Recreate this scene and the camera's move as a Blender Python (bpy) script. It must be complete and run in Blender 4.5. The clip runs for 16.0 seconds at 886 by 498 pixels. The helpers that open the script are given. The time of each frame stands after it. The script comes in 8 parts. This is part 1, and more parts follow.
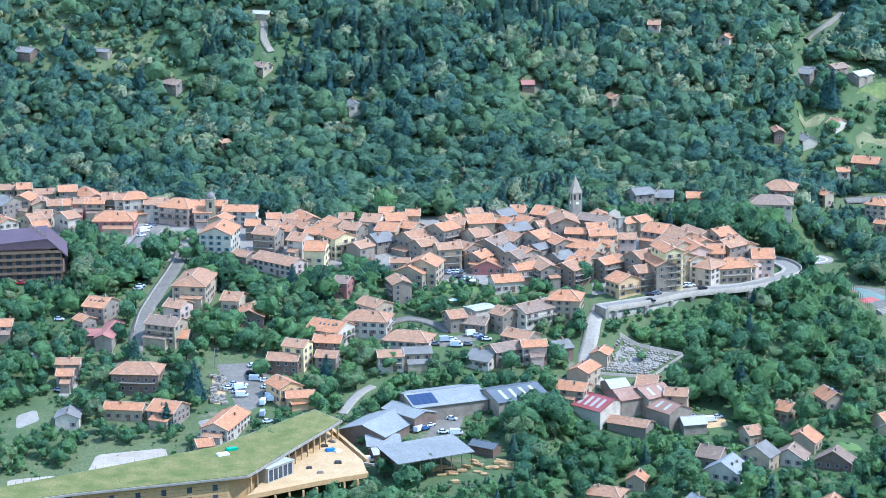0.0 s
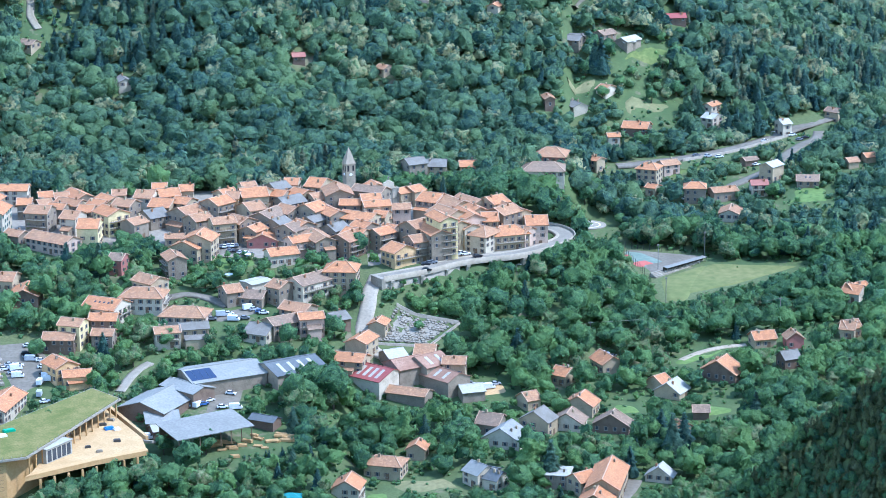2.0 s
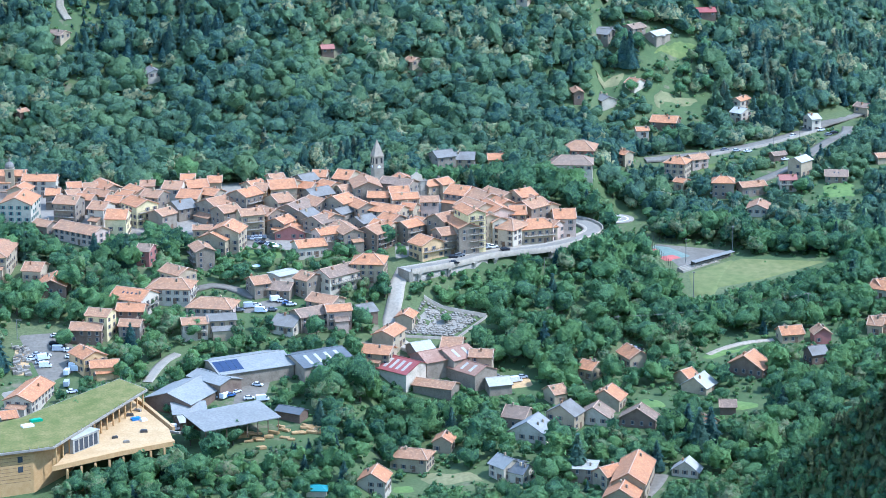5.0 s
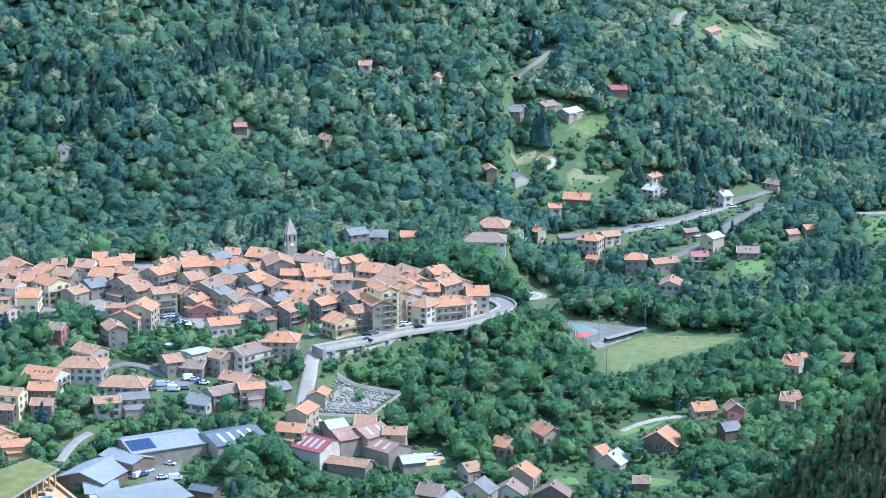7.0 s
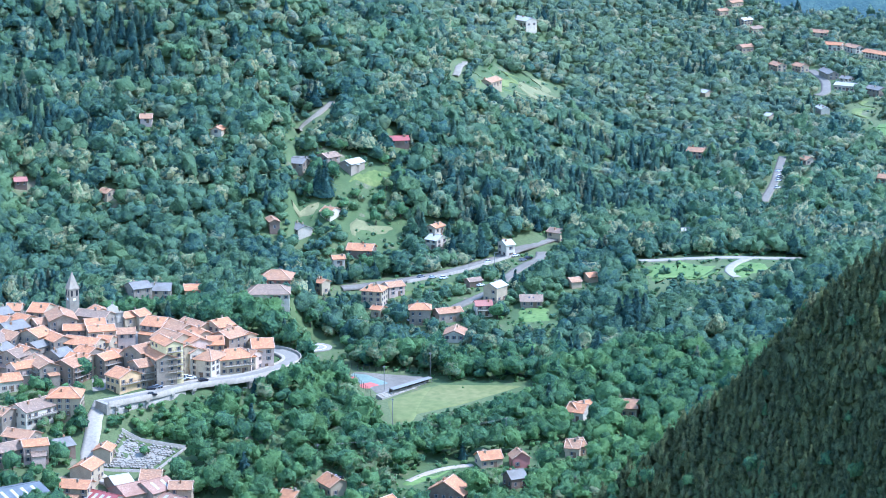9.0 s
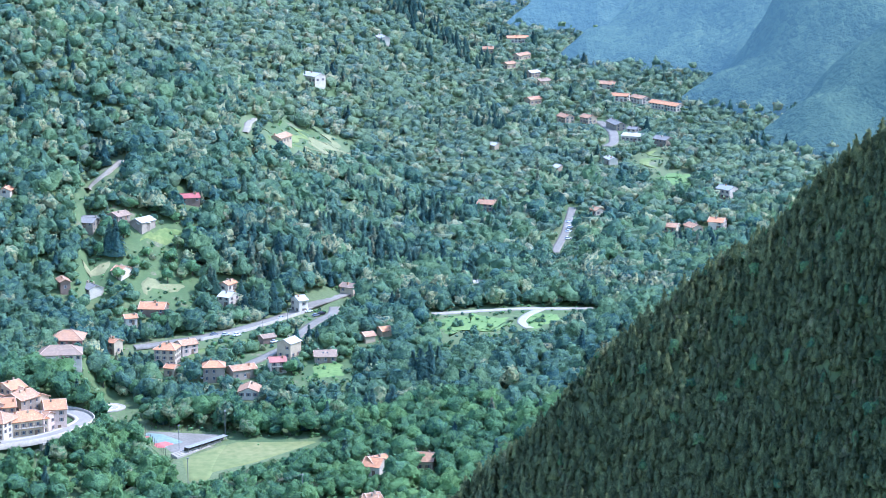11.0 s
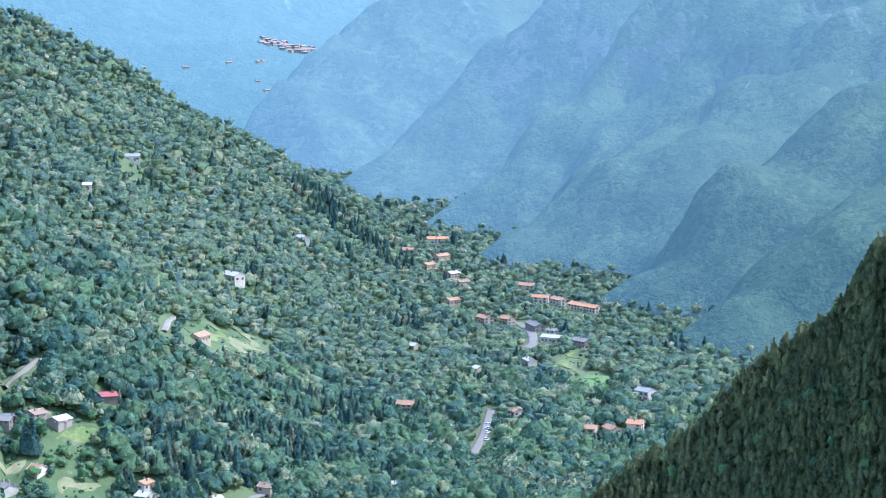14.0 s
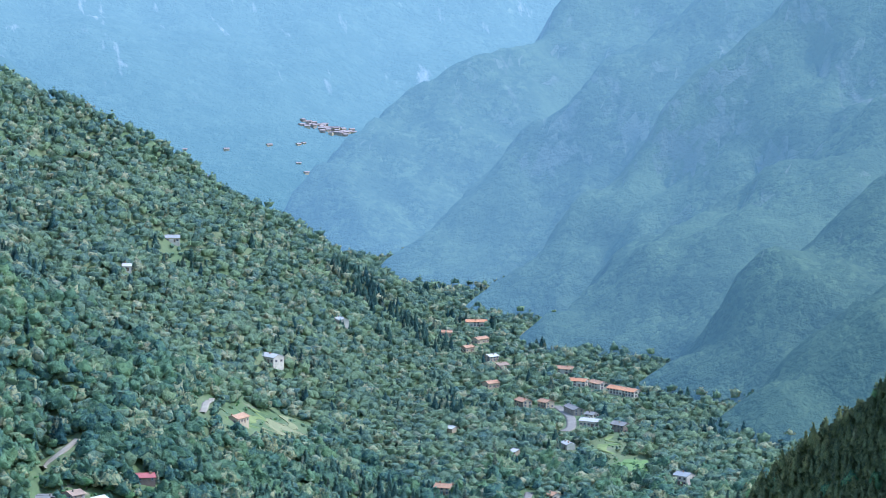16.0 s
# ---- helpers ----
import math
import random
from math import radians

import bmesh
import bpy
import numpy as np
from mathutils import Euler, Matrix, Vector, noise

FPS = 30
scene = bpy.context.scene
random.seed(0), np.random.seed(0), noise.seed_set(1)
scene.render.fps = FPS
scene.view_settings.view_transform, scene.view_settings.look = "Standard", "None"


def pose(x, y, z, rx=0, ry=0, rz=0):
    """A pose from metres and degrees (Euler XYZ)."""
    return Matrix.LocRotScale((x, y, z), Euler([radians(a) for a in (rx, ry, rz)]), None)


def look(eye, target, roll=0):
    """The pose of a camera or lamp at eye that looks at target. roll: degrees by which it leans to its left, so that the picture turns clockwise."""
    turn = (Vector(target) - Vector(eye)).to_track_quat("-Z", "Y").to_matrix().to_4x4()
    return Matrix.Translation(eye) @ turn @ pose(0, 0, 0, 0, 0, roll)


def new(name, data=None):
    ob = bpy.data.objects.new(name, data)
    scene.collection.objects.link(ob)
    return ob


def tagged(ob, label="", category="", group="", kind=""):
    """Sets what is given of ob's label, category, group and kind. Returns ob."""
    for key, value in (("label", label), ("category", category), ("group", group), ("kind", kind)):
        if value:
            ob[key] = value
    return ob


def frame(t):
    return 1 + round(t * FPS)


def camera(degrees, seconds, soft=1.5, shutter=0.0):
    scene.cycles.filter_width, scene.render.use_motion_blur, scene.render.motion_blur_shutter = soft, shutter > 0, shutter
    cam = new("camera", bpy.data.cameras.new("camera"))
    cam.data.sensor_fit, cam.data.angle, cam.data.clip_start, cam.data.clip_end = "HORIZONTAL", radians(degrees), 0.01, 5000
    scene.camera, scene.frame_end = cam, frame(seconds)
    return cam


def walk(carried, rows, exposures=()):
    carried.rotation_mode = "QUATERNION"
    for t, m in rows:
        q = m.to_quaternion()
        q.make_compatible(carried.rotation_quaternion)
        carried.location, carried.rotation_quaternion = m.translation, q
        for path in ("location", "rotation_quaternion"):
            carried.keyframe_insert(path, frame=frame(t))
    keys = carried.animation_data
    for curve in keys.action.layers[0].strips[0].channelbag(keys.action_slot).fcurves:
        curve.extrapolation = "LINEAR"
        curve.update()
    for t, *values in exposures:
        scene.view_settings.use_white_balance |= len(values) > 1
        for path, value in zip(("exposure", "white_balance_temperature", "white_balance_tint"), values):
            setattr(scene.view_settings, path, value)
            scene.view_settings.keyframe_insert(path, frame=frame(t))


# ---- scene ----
cam = camera(17.82, 16.0, soft=0.5)

# seconds, yaw, pitch, lean: the camera turns where it stands
ROWS = [
    (0.0, -0.000, -14.000, 0.300),
    (0.5, -2.018, -14.154, 0.528),
    (1.0, -3.999, -14.809, 0.387),
    (1.5, -4.703, -14.684, 0.643),
    (2.0, -4.697, -14.607, 0.574),
    (2.5, -4.760, -14.535, 0.791),
    (3.0, -4.557, -14.638, 0.879),
    (3.2, -4.339, -14.655, 0.678),
    (5.5, -4.104, -14.752, 0.320),
    (6.0, -3.977, -14.741, 0.261),
    (6.5, -3.839, -14.505, 0.004),
    (7.0, -5.934, -13.185, 0.085),
    (7.5, -7.572, -12.743, -0.079),
    (8.0, -8.112, -12.447, -0.016),
    (8.5, -8.418, -12.165, -0.160),
    (9.0, -10.423, -12.144, -0.137),
    (9.5, -11.706, -12.055, -0.115),
    (10.0, -12.704, -11.868, -0.316),
    (10.2, -13.231, -11.714, -0.190),
    (12.3, -15.885, -9.349, -0.363),
    (12.5, -16.035, -8.979, -0.511),
    (13.0, -16.310, -8.139, -0.630),
    (13.5, -16.161, -7.601, -0.625),
    (14.0, -16.356, -6.961, -0.578),
    (14.5, -16.098, -6.486, -0.698),
    (15.0, -15.566, -5.686, -0.798),
    (15.5, -15.706, -4.983, -0.954),
    (16.0, -15.539, -5.290, -0.793),
]
EYE = 300.0
walk(cam, [(t, pose(0, 0, EYE, 0, 0, yaw) @ pose(0, 0, 0, 90 + pitch) @ pose(0, 0, 0, 0, 0, -lean)) for t, yaw, pitch, lean in ROWS],
     exposures=[(0.0, 1.59, 5100, 12), (6.5, 1.59, 5100, 12), (9.0, 1.88, 4940, 16), (10.2, 2.02, 4960, 19), (12.5, 2.07, 5240, 23), (16.0, 1.58, 5230, 17)])

# ---- daylight: high sun from the right, a little behind the camera ----
SUN_AZ, SUN_EL = 104.0, 54.0  # degrees from +y towards +x, and up
world = bpy.data.worlds.new("sky")
scene.world = world
world.use_nodes = True
sky = world.node_tree.nodes.new("ShaderNodeTexSky")
sky.sky_type, sky.sun_disc = "NISHITA", False
sky.sun_elevation, sky.sun_rotation = radians(SUN_EL), radians(SUN_AZ)
sky.dust_density, sky.air_density, sky.ozone_density, sky.altitude = 0.6, 2.0, 3.0, 800
world.node_tree.links.new(sky.outputs[0], world.node_tree.nodes["Background"].inputs["Color"])
world.node_tree.nodes["Background"].inputs["Strength"].default_value = 0.15
sun_data = bpy.data.lights.new("sun", "SUN")
sun_data.energy, sun_data.angle, sun_data.color = 2.0, radians(0.6), (1.0, 0.97, 0.92)
sun = new("sun", sun_data)
sa, se = radians(SUN_AZ), radians(SUN_EL)
sun.matrix_world = look((math.sin(sa) * math.cos(se) * 3000, math.cos(sa) * math.cos(se) * 3000, math.sin(se) * 3000), (0, 0, 0))


H = 300.0  # eye over the village terrace
BANK = [(62.0, 1124.0), (66.0, 1128.3), (86.2, 1139.6), (98.8, 1149.5), (111.2, 1154.8)]


def smooth(a, b, v):
    s = np.clip((v - a) / (b - a), 0.0, 1.0)
    return s * s * (3 - 2 * s)


def wave(x, y, size, seed=0.0):
    """Cheap smooth noise from turned sines, about -1 to 1."""
    s = 0.0
    for k, (a, w) in enumerate(((0.3, 1.0), (1.4, 1.31), (2.3, 1.73), (3.9, 2.29), (5.1, 3.1))):
        s = s + np.sin((x * np.cos(a + seed) + y * np.sin(a + seed)) * w * 6.283 / size + seed * 7 + k * 1.7) / (1 + 0.55 * k)
    return s / 2.2


def ground(x, y):
    x, y = np.asarray(x, float), np.asarray(y, float)
    r = np.hypot(x, y) + 1e-6
    az = np.degrees(np.arctan2(x, y))
    # terrace of the village and the valley floor beside it
    terrace = np.interp(r, [0, 850, 900, 973, 1050, 1110, 1141, 1165, 1210, 1292, 1360, 1450, 2000],
                        [-60, -46, -42, -35, -25, -14, -8, -5, -2, 1, 0, -5, -10])
    floor = np.interp(r, [0, 900, 1040, 1100, 1190, 1250, 1300, 1350, 1400, 2000, 5000],
                      [-60, -50, -38, -32, -26, -23, -15, -7, -6, -8, -12])
    edge = np.interp(az, [3.2, 4.33, 5.5, 6.6, 7.04, 7.35], [1128, 1141, 1158, 1171, 1182, 1193])
    side = smooth(1.9, 3.4, az)
    w = np.maximum(smooth(8, 130, edge - r) * side, smooth(7.42, 7.8, az))
    z = (terrace - 6.5 * np.maximum(smooth(0, 4, edge - r) * side, smooth(7.30, 7.40, az))) * (1 - w) + floor * w
    shelf = np.maximum(smooth(30, 16, r - edge) * smooth(3.0, 3.3, az), smooth(6.3, 6.6, az) * smooth(1232, 1222, r)) * smooth(7.6, 7.5, az)
    z = z - shelf * np.maximum(0, z + 6.9)
    z = z + (-20.5 - z) * smooth(24, 11, np.hypot(x - 170.7, y - 1257.8))
    # made bank under the start of the viaduct
    for (ax, ay), (bx, by) in zip(BANK[:-1], BANK[1:]):
        t = np.clip(((x - ax) * (bx - ax) + (y - ay) * (by - ay)) / ((bx - ax) ** 2 + (by - ay) ** 2), 0, 1)
        z = np.maximum(z, -10.4 - 0.62 * np.maximum(0, np.hypot(x - ax - t * (bx - ax), y - ay - t * (by - ay)) - 5.0))
    z = z + 1.2 * wave(x, y, 170, 0.4) * smooth(1300, 1400, r)
    # wooded mountain behind
    d = -0.947 * (x - 338) + 0.32 * (y - 1410)
    a = 0.47 * (y - 1312 - 0.22 * np.maximum(x, 0)) * (1 + 0.0002 * np.clip(-x, 0, 900))
    b = 0.56 * d
    left = -12 * np.log(np.exp(-np.clip(a, -300, 600) / 12) + np.exp(-np.clip(b, -300, 600) / 12))
    left = np.where(np.minimum(a, b) < -300, -300, left)
    left = left - 0.9 * np.maximum(0, y - 2560)
    rough = np.clip(left / 60, 0, 1)
    left = left + rough * (9 * wave(x, y, 310, 0.9) + 4 * wave(x, y, 120, 2.1))
    # near ridge, on whose far side the valley lies
    crest = 800 - 4 * (np.clip(az, 8, 30) - 16)
    el = -20.0 + (np.clip(az, -20, 24.6) - 10) * 0.868
    top = H - crest * np.tan(np.radians(-el)) - 7 + 13 * smooth(24.55, 25.1, az) * smooth(60, 20, az)
    near = top - 0.72 * np.maximum(0, crest - r) - 0.62 * np.maximum(0, r - crest) + 3.5 * wave(x, y, 75, 1.3)
    # added steep knob, out of view to the right, that shades the lower ridge
    near = near + 340 * smooth(25.5, 28.0, az) * smooth(150, 75, np.abs(r - 634)) * smooth(60, 40, az)
    near = np.where(az < 4, -200, near)
    # the slope under the lookout
    own = H - 1.8 - 0.62 * np.maximum(0, r - 4)
    z = np.maximum(np.maximum(z, z + np.maximum(left, 0)), np.maximum(near, own))
    return z


# ---- materials ----
def material(name, build):
    m = bpy.data.materials.new(name)
    m.use_nodes = True
    nt = m.node_tree
    p = nt.nodes["Principled BSDF"]
    p.inputs["Specular IOR Level"].default_value = 0.25
    build(nt, p)
    return m


def mix(nt, fac, a, b):
    n = nt.nodes.new("ShaderNodeMix")
    n.data_type = "RGBA"
    for sock, v in ((n.inputs[0], fac), (n.inputs[6], a), (n.inputs[7], b)):
        if hasattr(v, "is_output"):
            nt.links.new(v, sock)
        elif isinstance(v, tuple):
            sock.default_value = (*v, 1)
        else:
            sock.default_value = v
    return n.outputs[2]


def ramp(nt, v, a, b):
    n = nt.nodes.new("ShaderNodeMapRange")
    nt.links.new(v, n.inputs[0])
    n.inputs[1].default_value, n.inputs[2].default_value = a, b
    return n.outputs[0]


def arith(nt, op, a, b):
    n = nt.nodes.new("ShaderNodeMath")
    n.operation = op
    for sock, v in ((n.inputs[0], a), (n.inputs[1], b)):
        if hasattr(v, "is_output"):
            nt.links.new(v, sock)
        else:
            sock.default_value = v
    return n.outputs[0]


def coords(nt, kind="Object"):
    return nt.nodes.new("ShaderNodeTexCoord").outputs[kind] if kind != "World" else nt.nodes.new("ShaderNodeNewGeometry").outputs["Position"]


def noisy(nt, scale, detail=3, vec=None, rough=0.55):
    n = nt.nodes.new("ShaderNodeTexNoise")
    n.inputs["Scale"].default_value, n.inputs["Detail"].default_value, n.inputs["Roughness"].default_value = scale, detail, rough
    nt.links.new(vec or coords(nt, "World"), n.inputs["Vector"])
    return n.outputs["Fac"]


def bump(nt, p, height, dist, strength=0.6):
    b = nt.nodes.new("ShaderNodeBump")
    b.inputs["Strength"].default_value, b.inputs["Distance"].default_value = strength, dist
    nt.links.new(height, b.inputs["Height"])
    nt.links.new(b.outputs[0], p.inputs["Normal"])


def random_of(nt):
    return nt.nodes.new("ShaderNodeObjectInfo").outputs["Random"]


def plaster(name, a, b, rough=0.9):
    """Rendered wall: two tones by house, stains and fine grain."""
    def build(nt, p):
        c = mix(nt, random_of(nt), a, b)
        st = ramp(nt, noisy(nt, 0.35, 4), 0.42, 0.75)
        c = mix(nt, st, c, tuple(v * 0.62 for v in a))
        g = noisy(nt, 3.0, 4)
        c = mix(nt, ramp(nt, g, 0.3, 0.9), c, tuple(min(0.85, v * 1.12) for v in b))
        nt.links.new(c, p.inputs["Base Color"])
        p.inputs["Roughness"].default_value = rough
        bump(nt, p, g, 0.03)
    return material(name, build)


def tiles(name, a, b, c3, pitch=0.28):
    """Roman tiles: ribs down the slope from the roof's own x, weathered patches."""
    def build(nt, p):
        uv = coords(nt, "Object")
        w = nt.nodes.new("ShaderNodeTexWave")
        w.bands_direction = "X"
        w.inputs["Scale"].default_value = 0.314 / pitch
        w.inputs["Distortion"].default_value = 0.6
        nt.links.new(uv, w.inputs["Vector"])
        big = ramp(nt, noisy(nt, 0.25, 4), 0.35, 0.7)
        small = noisy(nt, 2.2, 3)
        col = mix(nt, random_of(nt), a, b)
        col = mix(nt, big, col, c3)
        cell = nt.nodes.new("ShaderNodeTexVoronoi")
        cell.inputs["Scale"].default_value = 1.3
        nt.links.new(coords(nt, "World"), cell.inputs["Vector"])
        sc = nt.nodes.new("ShaderNodeSeparateColor")
        nt.links.new(cell.outputs["Color"], sc.inputs[0])
        col = mix(nt, ramp(nt, sc.outputs[0], 0.35, 1.3), col, tuple(min(0.8, v * 1.35) for v in b))
        col = mix(nt, ramp(nt, sc.outputs[1], 0.45, 1.4), col, tuple(v * 0.6 for v in c3))
        col = mix(nt, ramp(nt, small, 0.35, 0.8), col, tuple(v * 0.72 for v in a))
        col = mix(nt, ramp(nt, w.outputs["Fac"], -0.1, 0.5), tuple(v * 0.78 for v in a), col)
        nt.links.new(col, p.inputs["Base Color"])
        p.inputs["Roughness"].default_value = 0.85
        bump(nt, p, w.outputs["Fac"], 0.04, 0.5)
    return material(name, build)


def simple(name, a, b, scale=0.5, rough=0.8, metal=0.0, bumped=0.0, detail=4):
    def build(nt, p):
        n = noisy(nt, scale, detail)
        n2 = noisy(nt, scale * 9, 2)
        col = mix(nt, ramp(nt, n, 0.3, 0.7), a, b)
        col = mix(nt, ramp(nt, n2, 0.35, 0.9), col, tuple(v * 0.75 for v in a))
        nt.links.new(col, p.inputs["Base Color"])
        p.inputs["Roughness"].default_value, p.inputs["Metallic"].default_value = rough, metal
        if bumped:
            bump(nt, p, n2, bumped)
    return material(name, build)


def foliage(name, dark, light, flower=(0.36, 0.35, 0.20), grain=1.0, through_=0.4):
    """Leaves: each tree has its own tint (attribute); clumps and single leaves in relief."""
    def build(nt, p):
        at = nt.nodes.new("ShaderNodeAttribute")
        at.attribute_name = "tint"
        sp = nt.nodes.new("ShaderNodeSeparateColor")
        nt.links.new(at.outputs["Color"], sp.inputs[0])
        clump = nt.nodes.new("ShaderNodeTexVoronoi")
        clump.inputs["Scale"].default_value = 0.55 * grain
        warp = nt.nodes.new("ShaderNodeVectorMath")
        warp.operation = "ADD"
        wob = nt.nodes.new("ShaderNodeTexNoise")
        wob.inputs["Scale"].default_value = 0.9 * grain
        nt.links.new(coords(nt, "World"), wob.inputs["Vector"])
        nt.links.new(coords(nt, "World"), warp.inputs[0])
        nt.links.new(wob.outputs["Color"], warp.inputs[1])
        nt.links.new(warp.outputs[0], clump.inputs["Vector"])
        cs = nt.nodes.new("ShaderNodeSeparateColor")
        nt.links.new(clump.outputs["Color"], cs.inputs[0])
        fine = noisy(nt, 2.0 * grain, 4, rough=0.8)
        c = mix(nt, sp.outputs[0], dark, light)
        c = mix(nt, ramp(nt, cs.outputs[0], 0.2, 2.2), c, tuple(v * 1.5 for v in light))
        bloom = arith(nt, "MULTIPLY", sp.outputs[1], ramp(nt, arith(nt, "ADD", arith(nt, "MULTIPLY", cs.outputs[1], 0.5), fine), 0.60, 0.82))
        c = mix(nt, bloom, c, flower)
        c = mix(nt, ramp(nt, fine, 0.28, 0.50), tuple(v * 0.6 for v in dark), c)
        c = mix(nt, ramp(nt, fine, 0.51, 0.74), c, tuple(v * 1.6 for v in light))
        nt.links.new(c, p.inputs["Base Color"])
        p.inputs["Roughness"].default_value = 0.8
        p.inputs["Specular IOR Level"].default_value = 0.05
        ln = nt.nodes.new("ShaderNodeAttribute")
        ln.attribute_name = "outward"
        vt = nt.nodes.new("ShaderNodeVectorTransform")
        vt.vector_type, vt.convert_from, vt.convert_to = "NORMAL", "OBJECT", "WORLD"
        nt.links.new(ln.outputs["Vector"], vt.inputs[0])
        b1 = nt.nodes.new("ShaderNodeBump")
        b1.inputs["Strength"].default_value, b1.inputs["Distance"].default_value = 0.8, 0.7 / grain
        b1.invert = True
        nt.links.new(clump.outputs["Distance"], b1.inputs["Height"])
        nt.links.new(vt.outputs[0], b1.inputs["Normal"])
        bp = nt.nodes.new("ShaderNodeBump")
        bp.inputs["Strength"].default_value, bp.inputs["Distance"].default_value = 0.85, 0.6 / grain
        nt.links.new(fine, bp.inputs["Height"])
        nt.links.new(b1.outputs[0], bp.inputs["Normal"])
        nt.links.new(bp.outputs[0], p.inputs["Normal"])
        tr = nt.nodes.new("ShaderNodeBsdfTranslucent")
        nt.links.new(c, tr.inputs[0])
        nt.links.new(bp.outputs[0], tr.inputs["Normal"])
        ms = nt.nodes.new("ShaderNodeMixShader")
        ms.inputs[0].default_value = through_
        nt.links.new(p.outputs[0], ms.inputs[1])
        nt.links.new(tr.outputs[0], ms.inputs[2])
        # loose sprays have ragged edges
        edge = nt.nodes.new("ShaderNodeAttribute")
        edge.attribute_name = "spray"
        be = nt.nodes.new("ShaderNodeSeparateXYZ")
        nt.links.new(edge.outputs["Vector"], be.inputs[0])
        inner = arith(nt, "MULTIPLY", arith(nt, "MULTIPLY", be.outputs[0], be.outputs[1]), arith(nt, "MULTIPLY", be.outputs[2], 27.0))
        ragged = arith(nt, "ADD", arith(nt, "MULTIPLY", inner, 0.4), noisy(nt, 2.0 * grain, 2, rough=0.6))
        op = arith(nt, "MAXIMUM", ramp(nt, ragged, 0.64, 0.68), sp.outputs[2])
        clear_ = nt.nodes.new("ShaderNodeBsdfTransparent")
        cut = nt.nodes.new("ShaderNodeMixShader")
        nt.links.new(op, cut.inputs[0])
        nt.links.new(clear_.outputs[0], cut.inputs[1])
        nt.links.new(ms.outputs[0], cut.inputs[2])
        nt.links.new(cut.outputs[0], nt.nodes["Material Output"].inputs[0])
    return material(name, build)


